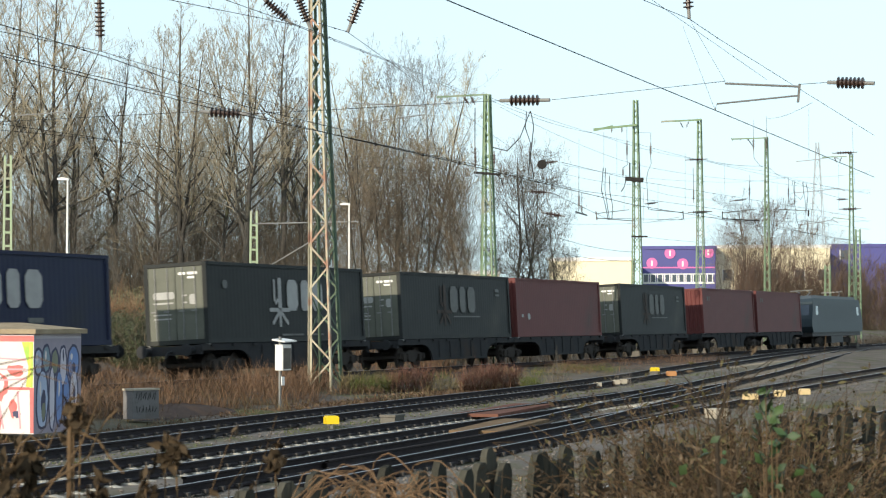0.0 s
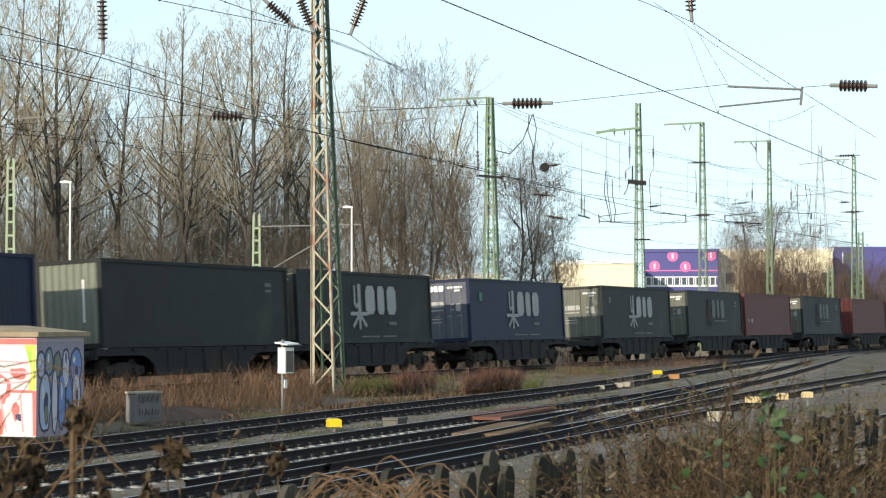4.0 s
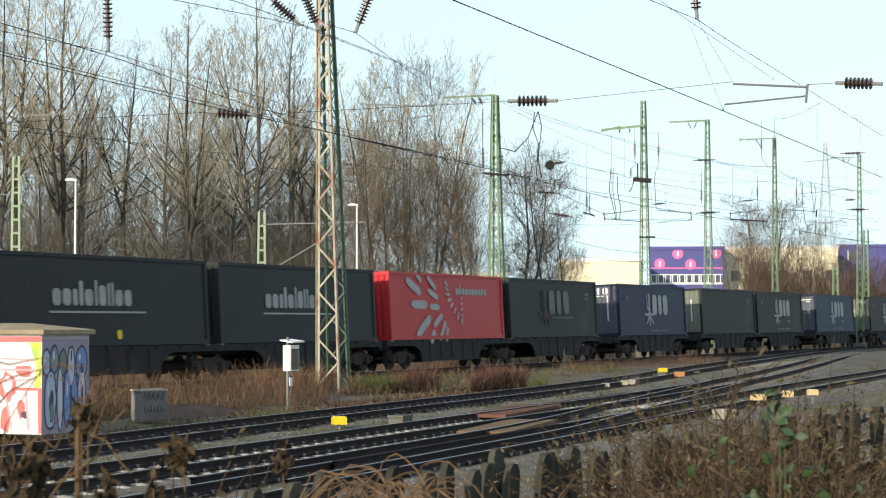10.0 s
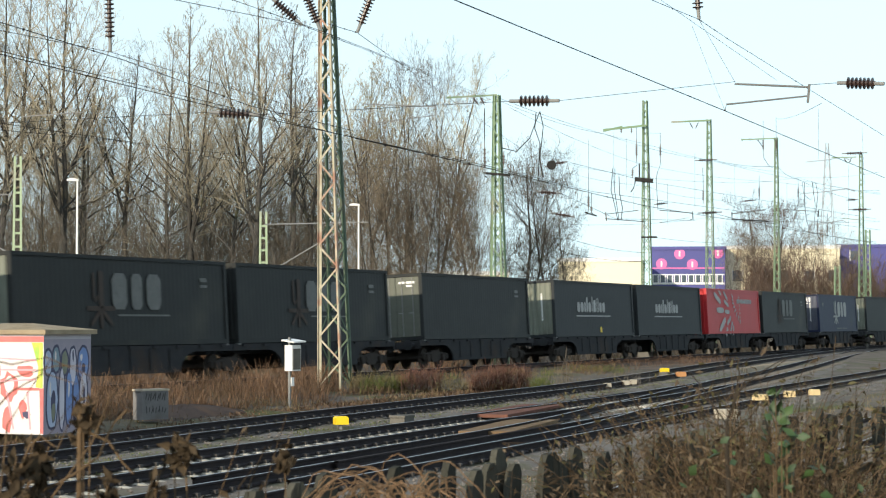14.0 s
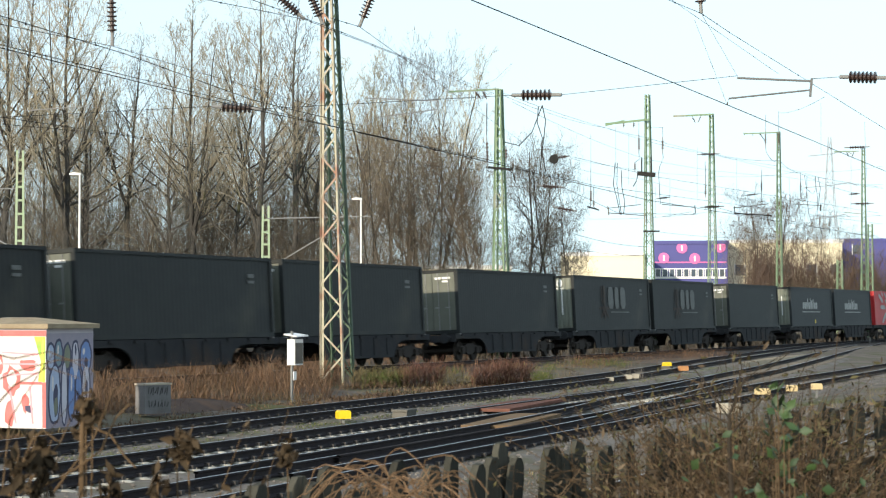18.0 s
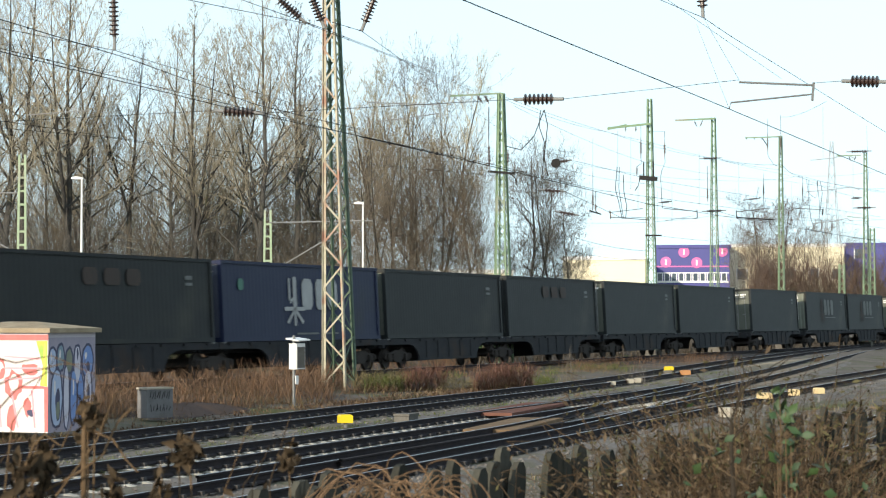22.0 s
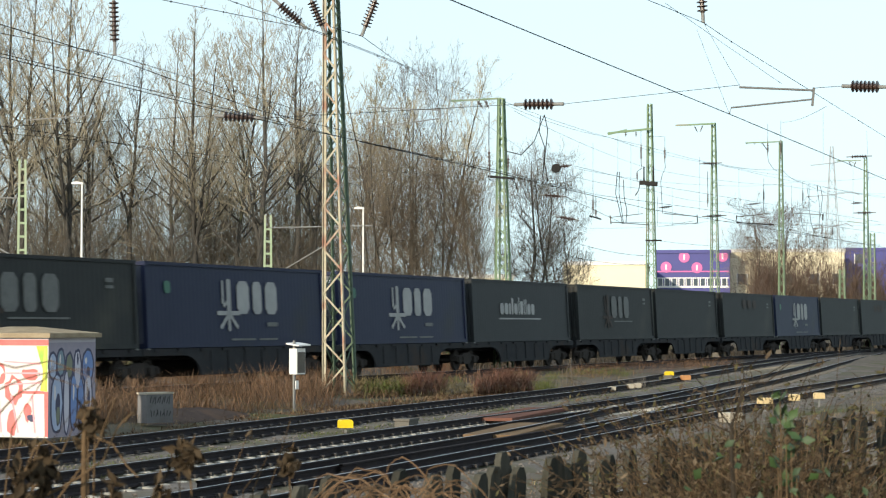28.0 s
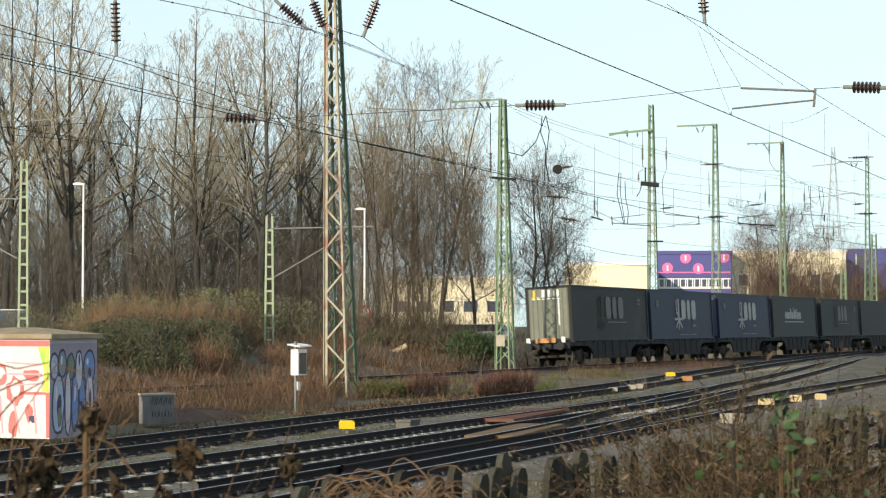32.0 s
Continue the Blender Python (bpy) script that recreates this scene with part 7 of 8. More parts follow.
for i, (x, y, n, h, sp, lv) in enumerate(((0.6, 9.6, 9, 0.9, 0.25, 24), (0.1, 9.0, 10, 0.85, 0.25, 20), (-0.3, 8.2, 16, 0.9, 0.25, 30), (0.95, 10.0, 10, 0.95, 0.2, 40))):
    thicket("dead_plant", x, y, n, h, sp, lv, "deadleaf", "thin dead stems in front of the pickets", 150 + i, lean=0.4)
for i, (x, y, n, h, sp, lv, size) in enumerate(((-1.00, 6.2, 2, 1.5, 0.02, 14, 0.05), (-1.22, 6.0, 7, 1.34, 0.08, 60, 0.05), (-0.74, 6.1, 5, 1.40, 0.05, 50, 0.05), (-0.86, 6.3, 8, 1.26, 0.10, 50, 0.045), (-1.34, 6.6, 8, 1.66, 0.08, 10, 0.02), (-0.45, 6.6, 3, 1.36, 0.02, 22, 0.035),
                                                   (-1.1, 6.4, 12, 1.26, 0.14, 80, 0.045), (-0.62, 6.4, 8, 1.26, 0.11, 50, 0.045), (-1.27, 6.1, 14, 1.26, 0.12, 90, 0.05), (-0.95, 6.0, 14, 1.25, 0.12, 90, 0.05), (-0.7, 5.9, 12, 1.25, 0.10, 80, 0.045), (-0.3, 6.8, 10, 1.45, 0.12, 40, 0.03), (-1.25, 6.3, 7, 1.62, 0.10, 10, 0.02))):
    thicket("dried_stalk", x, y, n, h, sp, lv, "deadleaf", "dried brown stalks with curled dead leaves", 80 + i, w=0.0042, leafsize=size * 0.5, lean=0.14)
for i, (x, y, n, h, sp) in enumerate(((-1.24, 5.9, 12, 1.30, 0.10), (-1.05, 6.0, 10, 1.28, 0.12), (-0.82, 6.0, 9, 1.26, 0.12), (-0.6, 6.2, 8, 1.24, 0.14), (-1.32, 6.2, 8, 1.40, 0.06))):
    thicket("dried_stalk", x, y, n, h, sp, 0, "", "pale curling dried stems", 180 + i, "palestem", 0.0034, lean=0.42)
privet = thing("leafy_shrub", Matrix(), "upright shrub with small green leaves at the fence", "bush", "bushes")
green_at = ((1.23, 8.2, 1.83), (1.25, 8.2, 1.75), (1.22, 8.2, 1.68), (1.27, 8.2, 1.64), (1.23, 8.2, 1.57), (1.29, 8.2, 1.53), (1.21, 8.2, 1.49), (1.33, 8.2, 1.48))
for k, (x, y, z) in enumerate(green_at):
    part("stem", Build().tube([(x + 0.03 * ((k % 3) - 1), y + 0.05, 0.3), (x + 0.01, y + 0.02, z * 0.6), (x, y, z)], 0.005, 6, 0.002), "stem", privet)
part("foliage", leaf_cloud("foliage", [(x, y, z, 0.03 + 0.02 * k) for k, (x, y, z) in enumerate(green_at)], 46, 0.026, "leaf", "", "", 301, 1.2, 0.6), "", privet)
snag = thing("bare_shrub", Matrix(), "dark bare shrub stem with forking twigs at the fence", "bush", "bushes")
for k, pts in enumerate((((1.11, 8.6, 1.38), (1.1, 8.6, 1.56), (1.1, 8.6, 1.7), (1.13, 8.6, 1.79), (1.17, 8.6, 1.86)), ((1.1, 8.6, 1.7), (1.15, 8.6, 1.82), (1.21, 8.6, 1.88), (1.33, 8.6, 1.95)), ((1.1, 8.6, 1.69), (1.05, 8.6, 1.76), (1, 8.6, 1.84), (0.94, 8.6, 1.91)), ((1.13, 8.6, 1.79), (1.15, 8.6, 1.89), (1.14, 8.6, 1.95)), ((1.17, 8.6, 1.86), (1.24, 8.6, 1.87), (1.3, 8.6, 1.92), (1.34, 8.6, 1.95)), ((1.1, 8.6, 1.62), (1.2, 8.6, 1.73), (1.24, 8.6, 1.78)), ((1.1, 8.6, 1.67), (1.01, 8.6, 1.71), (0.96, 8.6, 1.79)))):
    part("stem" if k == 0 else "twig", Build().tube([tuple(v) for v in pts], 0.011 if k == 0 else 0.004, 6, 0.002), "snag", snag)
rh = np.random.default_rng(91)
for hx, hy, hz in ((-1, 6.1, 1.86), (-0.98, 6.1, 1.84), (-1.02, 6.15, 1.83), (-1.13, 6, 1.74), (-1.1, 6.05, 1.72), (-0.73, 6.2, 1.75), (-0.76, 6.2, 1.74), (-0.8, 6.1, 1.65), (-1.16, 5.9, 1.69), (-0.48, 6.6, 1.71), (-0.92, 6, 1.65), (-1.11, 6, 1.65)):
    hd = thing("dried_flower", Matrix(), "drooping dried seed head on a brown stalk", "dead plants", "dead plants at the fence")
    lx, ly = rh.normal(0, 0.05, 2)
    part("stalk", Build().tube([(hx + lx, hy + ly, 0.3), (hx + lx * 0.5, hy + ly * 0.5, hz * 0.6), (hx, hy, hz - 0.02), (hx + 0.015, hy, hz + 0.03)], 0.0032, 6, 0.002), "stem", hd)
    part("curled_leaves", leaf_cloud("curled_leaves", [(hx, hy, hz, 0.022), (hx + 0.014, hy, hz - 0.035, 0.02), (hx - 0.012, hy, hz - 0.05, 0.014)], 26, 0.023, "deadhead", "", "", int(rh.integers(1, 9999)), 1.7, 0.46), "", hd)
main_stalk = thing("dried_stalk", Matrix(), "thick dried stalk with a drooping dark head", "dead plants", "dead plants at the fence")
part("stalk", Build().tube([(-1.01, 6.1, 1.59), (-1.01, 6.1, 1.7), (-1.01, 6.1, 1.77), (-1.01, 6.1, 1.83), (-1, 6.1, 1.86), (-0.97, 6.1, 1.86)], 0.0085, 8, 0.005), "stem", main_stalk)
for pts in (((-1.13, 6.05, 1.61), (-1.02, 6.05, 1.67), (-0.95, 6.05, 1.72), (-0.91, 6.05, 1.81), (-0.87, 6.05, 1.85)), ((-1, 6.1, 1.79), (-0.93, 6.1, 1.76), (-0.89, 6.1, 1.7), (-0.86, 6.1, 1.67)), ((-1.19, 6, 1.6), (-1.13, 6, 1.75), (-1.1, 6, 1.78), (-1.06, 6, 1.75))):
    part("side_stem", Build().tube([tuple(v) for v in pts], 0.0042, 6, 0.0025), "stem", main_stalk)
bram = thing("bramble_runner", Matrix(), "arching orange-brown bramble runners", "dead plants", "dead plants at the fence")
rb = np.random.default_rng(92)
for k in range(46):
    x0, a, y0 = rb.uniform(-0.40, 0.02), rb.uniform(0.07, 0.2) * rb.choice((-1, 1)), 7.6 + rb.normal(0, 0.12)
    z0, top = 1.42 + rb.normal(0, 0.03), rb.uniform(0.04, 0.15)
    part("runner", Build().tube([(x0 + a * (t / 5 - 1) * (1 - 0.25 * (t > 7)), y0 + 0.015 * t, z0 + top * math.sin(math.pi * t / 10) - 0.03 * (t > 8) + rb.normal(0, 0.006)) for t in range(11)], 0.0032, 5, 0.0014), "runner", bram)

arch = thing("arching_twig", Matrix(), "thin bare brown twigs that arch over the dead plants", "dead plants", "dead plants at the fence")
for k, pts in enumerate((((-1.26, 6, 1.9), (-1.17, 6, 1.94), (-1.06, 6, 1.97), (-0.97, 6, 1.97)), ((-1.26, 6, 1.81), (-1.18, 6, 1.9), (-1.09, 6, 1.95), (-1, 6, 1.92)), ((-1.21, 6, 1.61), (-1.19, 6, 1.81), (-1.12, 6, 1.92), (-1.07, 6, 1.99)), ((-1.18, 6.1, 1.6), (-1.07, 6.1, 1.74), (-1, 6.1, 1.9), (-1.01, 6.1, 1.98)), ((-1.3, 6.2, 1.99), (-1.22, 6.2, 1.97), (-1.12, 6.2, 1.99), (-0.98, 6.2, 1.93)), ((-1.07, 6, 1.61), (-0.96, 6, 1.76), (-0.91, 6, 1.89), (-0.83, 6, 1.92)))):
    part("twig", Build().tube([tuple(v) for v in pts], 0.003, 5, 0.0012), "stem", arch)

# ---- trackside things ----
def block_thing(name, p, rz, sx, sy, sz, material, label, category, lid=None):
    ob = thing(name, Matrix.Translation(p) @ Matrix.Rotation(radians(rz), 4, "Z"), label, category)
    c = min(sx, sy, sz) * 0.08
    part("body", Build().prism([(-sx / 2, 0), (sx / 2, 0), (sx / 2, sz - c), (sx / 2 - c, sz), (-sx / 2 + c, sz), (-sx / 2, sz - c)], -sy / 2, sy / 2), material, ob)
    if lid:
        part("lid", Build().box(-sx / 2 - 0.02, sx / 2 + 0.02, -sy / 2 - 0.02, sy / 2 + 0.02, sz + 0.002, sz + 0.05), lid, ob)
    return ob


# switch house with painted walls: local x runs with the track, -x looks to the sun
house = thing("switch_house", Matrix.Translation((-8.5, 46.7, -0.3)) @ Matrix.Rotation(radians(67.9), 4, "Z"), "small concrete switch house covered in bright graffiti", "switch house")
HL, HW, HH = 1.9, 2.5, 2.12
part("wall", Build().box(0, HL, 0, HW, 0, HH), "cab_wall", house)
part("roof", Build().add([(-0.1, -0.1, HH + 0.002), (HL + 0.1, -0.1, HH + 0.002), (HL + 0.1, HW + 0.1, HH + 0.002), (-0.1, HW + 0.1, HH + 0.002), (-0.1, -0.1, HH + 0.10), (HL + 0.1, -0.1, HH + 0.10), (HL + 0.1, HW + 0.1, HH + 0.10), (-0.1, HW + 0.1, HH + 0.10), (HL / 2, HW * 0.35, HH + 0.24), (HL / 2, HW * 0.65, HH + 0.24)],
                         [(3, 2, 1, 0), (0, 1, 5, 4), (1, 2, 6, 5), (2, 3, 7, 6), (3, 0, 4, 7), (4, 5, 8), (5, 6, 9, 8), (6, 7, 9), (7, 4, 8, 9)]), "roof_tan", house, "stained concrete roof slab")


def spray(name, polys, material, front, level, label):
    """Flat sprayed shapes on the house: front faces the sun, the other wall the tracks."""
    t = 0.002 + 0.002 * level
    for poly in polys:
        b = Build()
        n = len(poly)
        if front:
            v = [(-t, u, w) for u, w in poly] + [(0.0, u, w) for u, w in poly]
        else:
            v = [(u, -t, w) for u, w in poly] + [(u, 0.0, w) for u, w in poly]
        b.add(v, [tuple(range(n)), tuple(range(2 * n - 1, n - 1, -1))] + [(i, (i + 1) % n, (i + 1) % n + n, i + n) for i in range(n)])
        part(name, b, material, house, label)


def blob(cx, cz, rx, rz, n=14, seed=0, lump=0.2):
    r = np.random.default_rng(seed)
    k = r.uniform(-lump, lump, n)
    return [(cx + rx * (1 + k[i]) * math.cos(2 * math.pi * i / n), cz + rz * (1 + k[i]) * math.sin(2 * math.pi * i / n)) for i in range(n)]


M["gr_white"] = mat("spray_white", (0.72, 0.69, 0.66), (0.62, 0.57, 0.56), 2, 0.6)
M["gr_red"] = mat("spray_red", (0.70, 0.12, 0.12), (0.62, 0.20, 0.18), 2, 0.6)
M["gr_green"] = mat("spray_green", (0.22, 0.55, 0.08), (0.55, 0.60, 0.08), 3, 0.6)
M["gr_pink"] = mat("spray_pink", (0.78, 0.38, 0.42), (0.70, 0.30, 0.34), 2, 0.6)
M["gr_yellow"] = mat("spray_yellow", (0.72, 0.66, 0.10), (0.60, 0.60, 0.12), 2, 0.6)
M["gr_blue"] = mat("spray_blue", (0.12, 0.22, 0.48), (0.20, 0.30, 0.55), 2, 0.6)
M["gr_dark"] = mat("spray_dark", (0.04, 0.045, 0.09), (0.06, 0.06, 0.12), 2, 0.6)
M["gr_pale"] = mat("spray_pale_blue", (0.45, 0.52, 0.66), (0.36, 0.44, 0.60), 2, 0.6)
spray("sprayed_ground", [[(0.0, 0.0), (2.5, 0.0), (2.5, 1.95), (0.0, 1.95)]], "gr_white", True, 0, "white sprayed ground")
spray("sprayed_stripe", [[(0.02, 0.98), (0.20, 1.0), (0.12, 1.4), (0.3, 1.95), (0.02, 1.95)]], "gr_green", True, 1, "green and yellow stripe")
spray("sprayed_frame", [[(0.0, 0.02), (0.08, 0.02), (0.10, 0.98), (0.0, 0.98)], [(0.1, 0.93), (0.75, 0.93), (0.75, 0.99), (0.1, 0.99)]], "gr_red", True, 1, "red sprayed frame")
spray("sprayed_letters", [blob(0.85, 1.0, 0.22, 0.3, 14, 1), blob(1.3, 1.35, 0.28, 0.24, 14, 2), blob(1.45, 0.55, 0.26, 0.35, 14, 3), blob(1.95, 1.1, 0.24, 0.5, 14, 4), blob(0.5, 0.55, 0.10, 0.2, 12, 5), blob(0.9, 0.3, 0.12, 0.3, 12, 6), blob(0.45, 1.35, 0.2, 0.14, 12, 7)], "gr_red", True, 1, "red sprayed shapes")
spray("sprayed_light", [blob(0.85, 1.04, 0.13, 0.18, 14, 8), blob(1.3, 1.38, 0.17, 0.13, 14, 9), blob(1.95, 1.2, 0.12, 0.3, 14, 10), blob(0.5, 1.6, 0.28, 0.16, 14, 11)], "gr_white", True, 2, "white sprayed shapes")
spray("sprayed_eye", [blob(0.42, 0.42, 0.10, 0.08, 12, 12)], "gr_dark", True, 2, "black sprayed eye")
spray("sprayed_edge", [[(0.0, 1.96), (2.5, 1.96), (2.5, 2.08), (0.0, 2.08)]], "gr_red", True, 1, "red band under the roof")
spray("sprayed_line", [[(0.3 + 0.42 * k, 0.1), (0.34 + 0.42 * k, 0.1), (0.42 + 0.42 * k + 0.1 * (k % 2), 0.9), (0.37 + 0.42 * k + 0.1 * (k % 2), 0.9)] for k in range(5)] + [[(0.2, 1.15 + 0.2 * k), (1.1, 1.1 + 0.25 * k), (1.1, 1.13 + 0.25 * k), (0.2, 1.19 + 0.2 * k)] for k in range(3)], "gr_pink", True, 3, "pink sprayed strokes")
spray("sprayed_yellow", [[(0.08, 1.0), (0.16, 1.0), (0.10, 1.9), (0.05, 1.9)]], "gr_yellow", True, 2, "yellow streak")
spray("sprayed_ground", [[(0.0, 0.0), (HL, 0.0), (HL, 2.02), (0.0, 2.02)]], "lilac", False, -0.6, "lilac-grey sprayed ground")
M["gr_lilac"] = mat("spray_lilac", (0.62, 0.60, 0.66), (0.52, 0.50, 0.58), 2, 0.6)
M["gr_teal"] = mat("spray_teal", (0.16, 0.24, 0.30), (0.22, 0.30, 0.34), 2, 0.6)
M["gr_olive"] = mat("spray_olive", (0.22, 0.24, 0.17), (0.16, 0.17, 0.12), 2, 0.6)
LETTERS = ((0.17, 1.52, 0.13, 0.27, "gr_pale"), (0.49, 1.58, 0.13, 0.26, "gr_teal"), (0.83, 1.52, 0.12, 0.25, "gr_olive"), (1.16, 1.42, 0.12, 0.40, "gr_lilac"), (1.58, 1.50, 0.21, 0.34, "gr_blue"),
           (0.33, 0.72, 0.21, 0.60, "gr_pale"), (0.72, 0.72, 0.10, 0.64, "gr_lilac"), (1.01, 0.74, 0.12, 0.58, "gr_blue"), (1.30, 0.72, 0.11, 0.50, "gr_blue"), (1.60, 0.86, 0.14, 0.46, "gr_lilac"))
for k, (cx, cz, rx, rz, colour) in enumerate(LETTERS):
    spray("sprayed_outline", [blob(cx, cz, rx + 0.055, rz + 0.06, 18, 400 + k, 0.07)], "gr_dark", False, 0.1 * k, "dark sprayed outline")
    spray("sprayed_fill", [blob(cx, cz, rx, rz, 18, 400 + k, 0.07)], colour, False, 1.1 + 0.1 * k, "sprayed letter fill")
spray("sprayed_hole", [blob(0.37, 0.62, 0.10, 0.36, 14, 29), blob(1.60, 1.38, 0.07, 0.12, 10, 30), blob(1.16, 1.66, 0.035, 0.13, 10, 31), blob(1.62, 0.80, 0.05, 0.2, 10, 32)], "gr_dark", False, 2.6, "dark sprayed gap")
spray("sprayed_fill", [blob(0.38, 0.46, 0.075, 0.2, 12, 33)], "gr_olive", False, 3.0, "olive sprayed fill")
spray("sprayed_glint", [blob(0.12, 1.62, 0.03, 0.09, 10, 60), blob(0.46, 1.66, 0.03, 0.1, 10, 61), blob(1.50, 1.62, 0.045, 0.07, 10, 62), blob(0.25, 0.95, 0.035, 0.18, 10, 63), blob(1.0, 0.95, 0.03, 0.2, 10, 64)], "gr_white", False, 2.8, "white sprayed highlight")

hb = []
for i in range(29):
    for j in range(9):
        u, w = -3.4 + 6.8 * i / 28, -1.0 + 2.0 * j / 8
        hb.append((u, w, 0.36 * max(0, 1 - (u / 3.4) ** 2) * max(0, 1 - w * w) + 0.02 * math.sin(u * 9 + j * 2) - 0.08))
heap = mesh_of("soil_mound", hb, [(i * 9 + j, (i + 1) * 9 + j, (i + 1) * 9 + j + 1, i * 9 + j + 1) for i in range(28) for j in range(8)], "soil", True)
heap_ob = tagged(new("soil_mound", heap), "low heap of dark soil and leaves behind the track", "soil heap")
hx, hy = -6.95, 58
heap_ob.matrix_world = Matrix.Translation((hx, hy, float(ground_z(np.array(hx), np.array(hy))))) @ TURN
cable_box = block_thing("cable_cabinet", (-7.28, 54.6, -0.32), 48, 0.84, 0.36, 0.70, "cabinet_grey", "small grey concrete cabinet with dark scribbles", "cable cabinet", "concrete")
scrawl = Build()
for k in range(9):
    scrawl.bar((-0.32 + 0.075 * k, -0.186, 0.50 - 0.02 * (k % 3)), (-0.29 + 0.075 * k + 0.03 * (k % 2), -0.186, 0.66 - 0.03 * (k % 2)), 0.018, 0.006, (0, 1, 0))
    scrawl.bar((-0.28 + 0.07 * k, -0.186, 0.16 + 0.02 * (k % 2)), (-0.30 + 0.07 * k + 0.04 * (k % 3), -0.186, 0.33 - 0.03 * (k % 3)), 0.018, 0.006, (0, 1, 0))
part("scribble", scrawl, "black", cable_box, "dark sprayed strokes")

relay = thing("relay_box", Matrix.Translation((-4.4, 63.3, -0.3)) @ Matrix.Rotation(radians(60), 4, "Z"), "white metal box on a thin post with a pale roof plate", "relay box")
part("post", Build().bar((-0.1, 0, -0.2), (-0.1, 0, 1.95), 0.06), "galv", relay)
part("box", Build().box(-0.16, 0.28, -0.13, 0.13, 0.98, 1.72), "white", relay)
# louvre plate enlarged over this face, its grey stands in for shade
part("vent_shade", Build().box(-0.12, 0.25, -0.142, -0.13, 1.02, 1.62), "motor", relay, "grey louvred plate enlarged for the face's shade")
part("roof_plate", Build().add([(-0.2, -0.22, 1.78), (0.42, -0.22, 1.8), (0.42, 0.22, 1.86), (-0.2, 0.22, 1.84), (-0.2, -0.22, 1.82), (0.42, -0.22, 1.84), (0.42, 0.22, 1.9), (-0.2, 0.22, 1.88)], CUBE_F), "white", relay)
part("small_plate", Build().box(-0.12, 0.02, -0.08, -0.05, 0.55, 0.8), "white", relay)

for px, py, sx, sz, mt, lab in ((-2.29, 48.6, 0.29, 0.18, "yellow", "yellow point indicator on a short stalk"), (9.62, 96.5, 0.36, 0.24, "yellow", "yellow point indicator beside the track"), (9.75, 91.0, 0.38, 0.2, "tail_orange", "orange point lantern beside the track"),
                                (5.63, 76.4, 0.22, 0.14, "marker", "small dull white marker on a stub"), (6.49, 79.0, 0.2, 0.16, "marker", "small dull white marker on a stub"), (6.83, 79.9, 0.2, 0.17, "marker", "small dull white marker on a stub"),
                                (9.1, 63.6, 0.40, 0.17, "orange", "cream lit point lantern by the siding"), (10.35, 66.2, 0.28, 0.19, "orange", "cream lit point lantern by the siding"), (11.4, 68.0, 0.28, 0.18, "orange", "cream lit point lantern by the siding")):
    ind = thing("point_indicator", Matrix.Translation((px, py, -0.42)) @ Matrix.Rotation(radians(20), 4, "Z"), lab, "point indicator", "point indicators")
    part("stalk", Build().bar((0, 0, 0), (0, 0, 0.25), 0.05), "galv", ind)
    c = sz * 0.2
    part("lantern", Build().prism([(-sx / 2, 0.25), (sx / 2, 0.25), (sx / 2, 0.25 + sz - c), (sx / 2 - c, 0.25 + sz), (-sx / 2 + c, 0.25 + sz), (-sx / 2, 0.25 + sz - c)], -0.12, 0.12), mt, ind)
block_thing("point_motor", (-1.0, 51.6, -0.40), 70, 0.62, 0.36, 0.26, "motor", "grey cast point motor between two lines", "point motor", "motor")
block_thing("point_motor", (9.4, 94.0, -0.34), 70, 0.6, 0.36, 0.24, "motor", "grey cast point motor between two lines", "point motor", "motor")
block_thing("concrete_lump", (7.0, 54.9, -0.32), 40, 0.46, 0.4, 0.24, "marker", "pale concrete lump beside the siding", "concrete block")
PLANKS = []
for pts, a, b, z, mt in (([(0.2, 52.3), (1.79, 58.3), (3.5, 65.2)], 55.2, 62.3, -0.262, "plank"), ([(-0.1, 43), (1.25, 49), (2.9, 56.4)], 47.2, 53.2, -0.282, "plank2")):
    deck = thing("crossing_deck", Matrix(), "reddish crossing boards between the rails" if mt == "plank" else "tan crossing boards between the rails", "crossing boards", "crossing decks")
    q, d = spline(pts, 0.3)
    for (x, y), (dx, dy) in zip(q, d):
        if a < y < b:
            PLANKS.append((deck, Matrix.Translation((x, y, z)) @ Matrix.Rotation(math.atan2(dy, dx), 4, "Z"), mt))

# ---- street and buildings behind ----
def street_lamp(x, y, h, label):
    zz = float(ground_z(np.array(x), np.array(y)))
    ob = thing("street_lamp", Matrix.Translation((x, y, zz)), label, "street lamp", "street lamps")
    part("pole", Build().tube([(0, 0, -0.3), (0, 0, h)], 0.075, 8, 0.05), "white", ob)
    part("head", Build().prism([(-0.55, h - 0.02), (0.06, h - 0.04), (0.06, h + 0.06), (-0.3, h + 0.12), (-0.55, h + 0.06)], -0.12, 0.12), "white", ob)


street_lamp(-19.73, 118, 8.6, "pale street lamp on a white pole before the wood")
street_lamp(-5.17, 132, 8.0, "pale street lamp on a white pole before the wood")
sign = thing("traffic_sign", Matrix.Translation((-5.15, 131.5, 1.33)), "round red-rimmed speed sign over a small red sign", "traffic sign")
part("pole", Build().tube([(0, 0, -1.6), (0, 0, 2.2)], 0.04, 8), "galv", sign)
part("rim", Build().lathe([(0, 0.40), (0.03, 0.40)], (0, -0.05, 1.55), (0, -1, 1.55), 20), "red", sign)
part("face", Build().lathe([(0, 0.27), (0.01, 0.27)], (0, -0.082, 1.55), (0, -1, 1.55), 20), "white", sign)
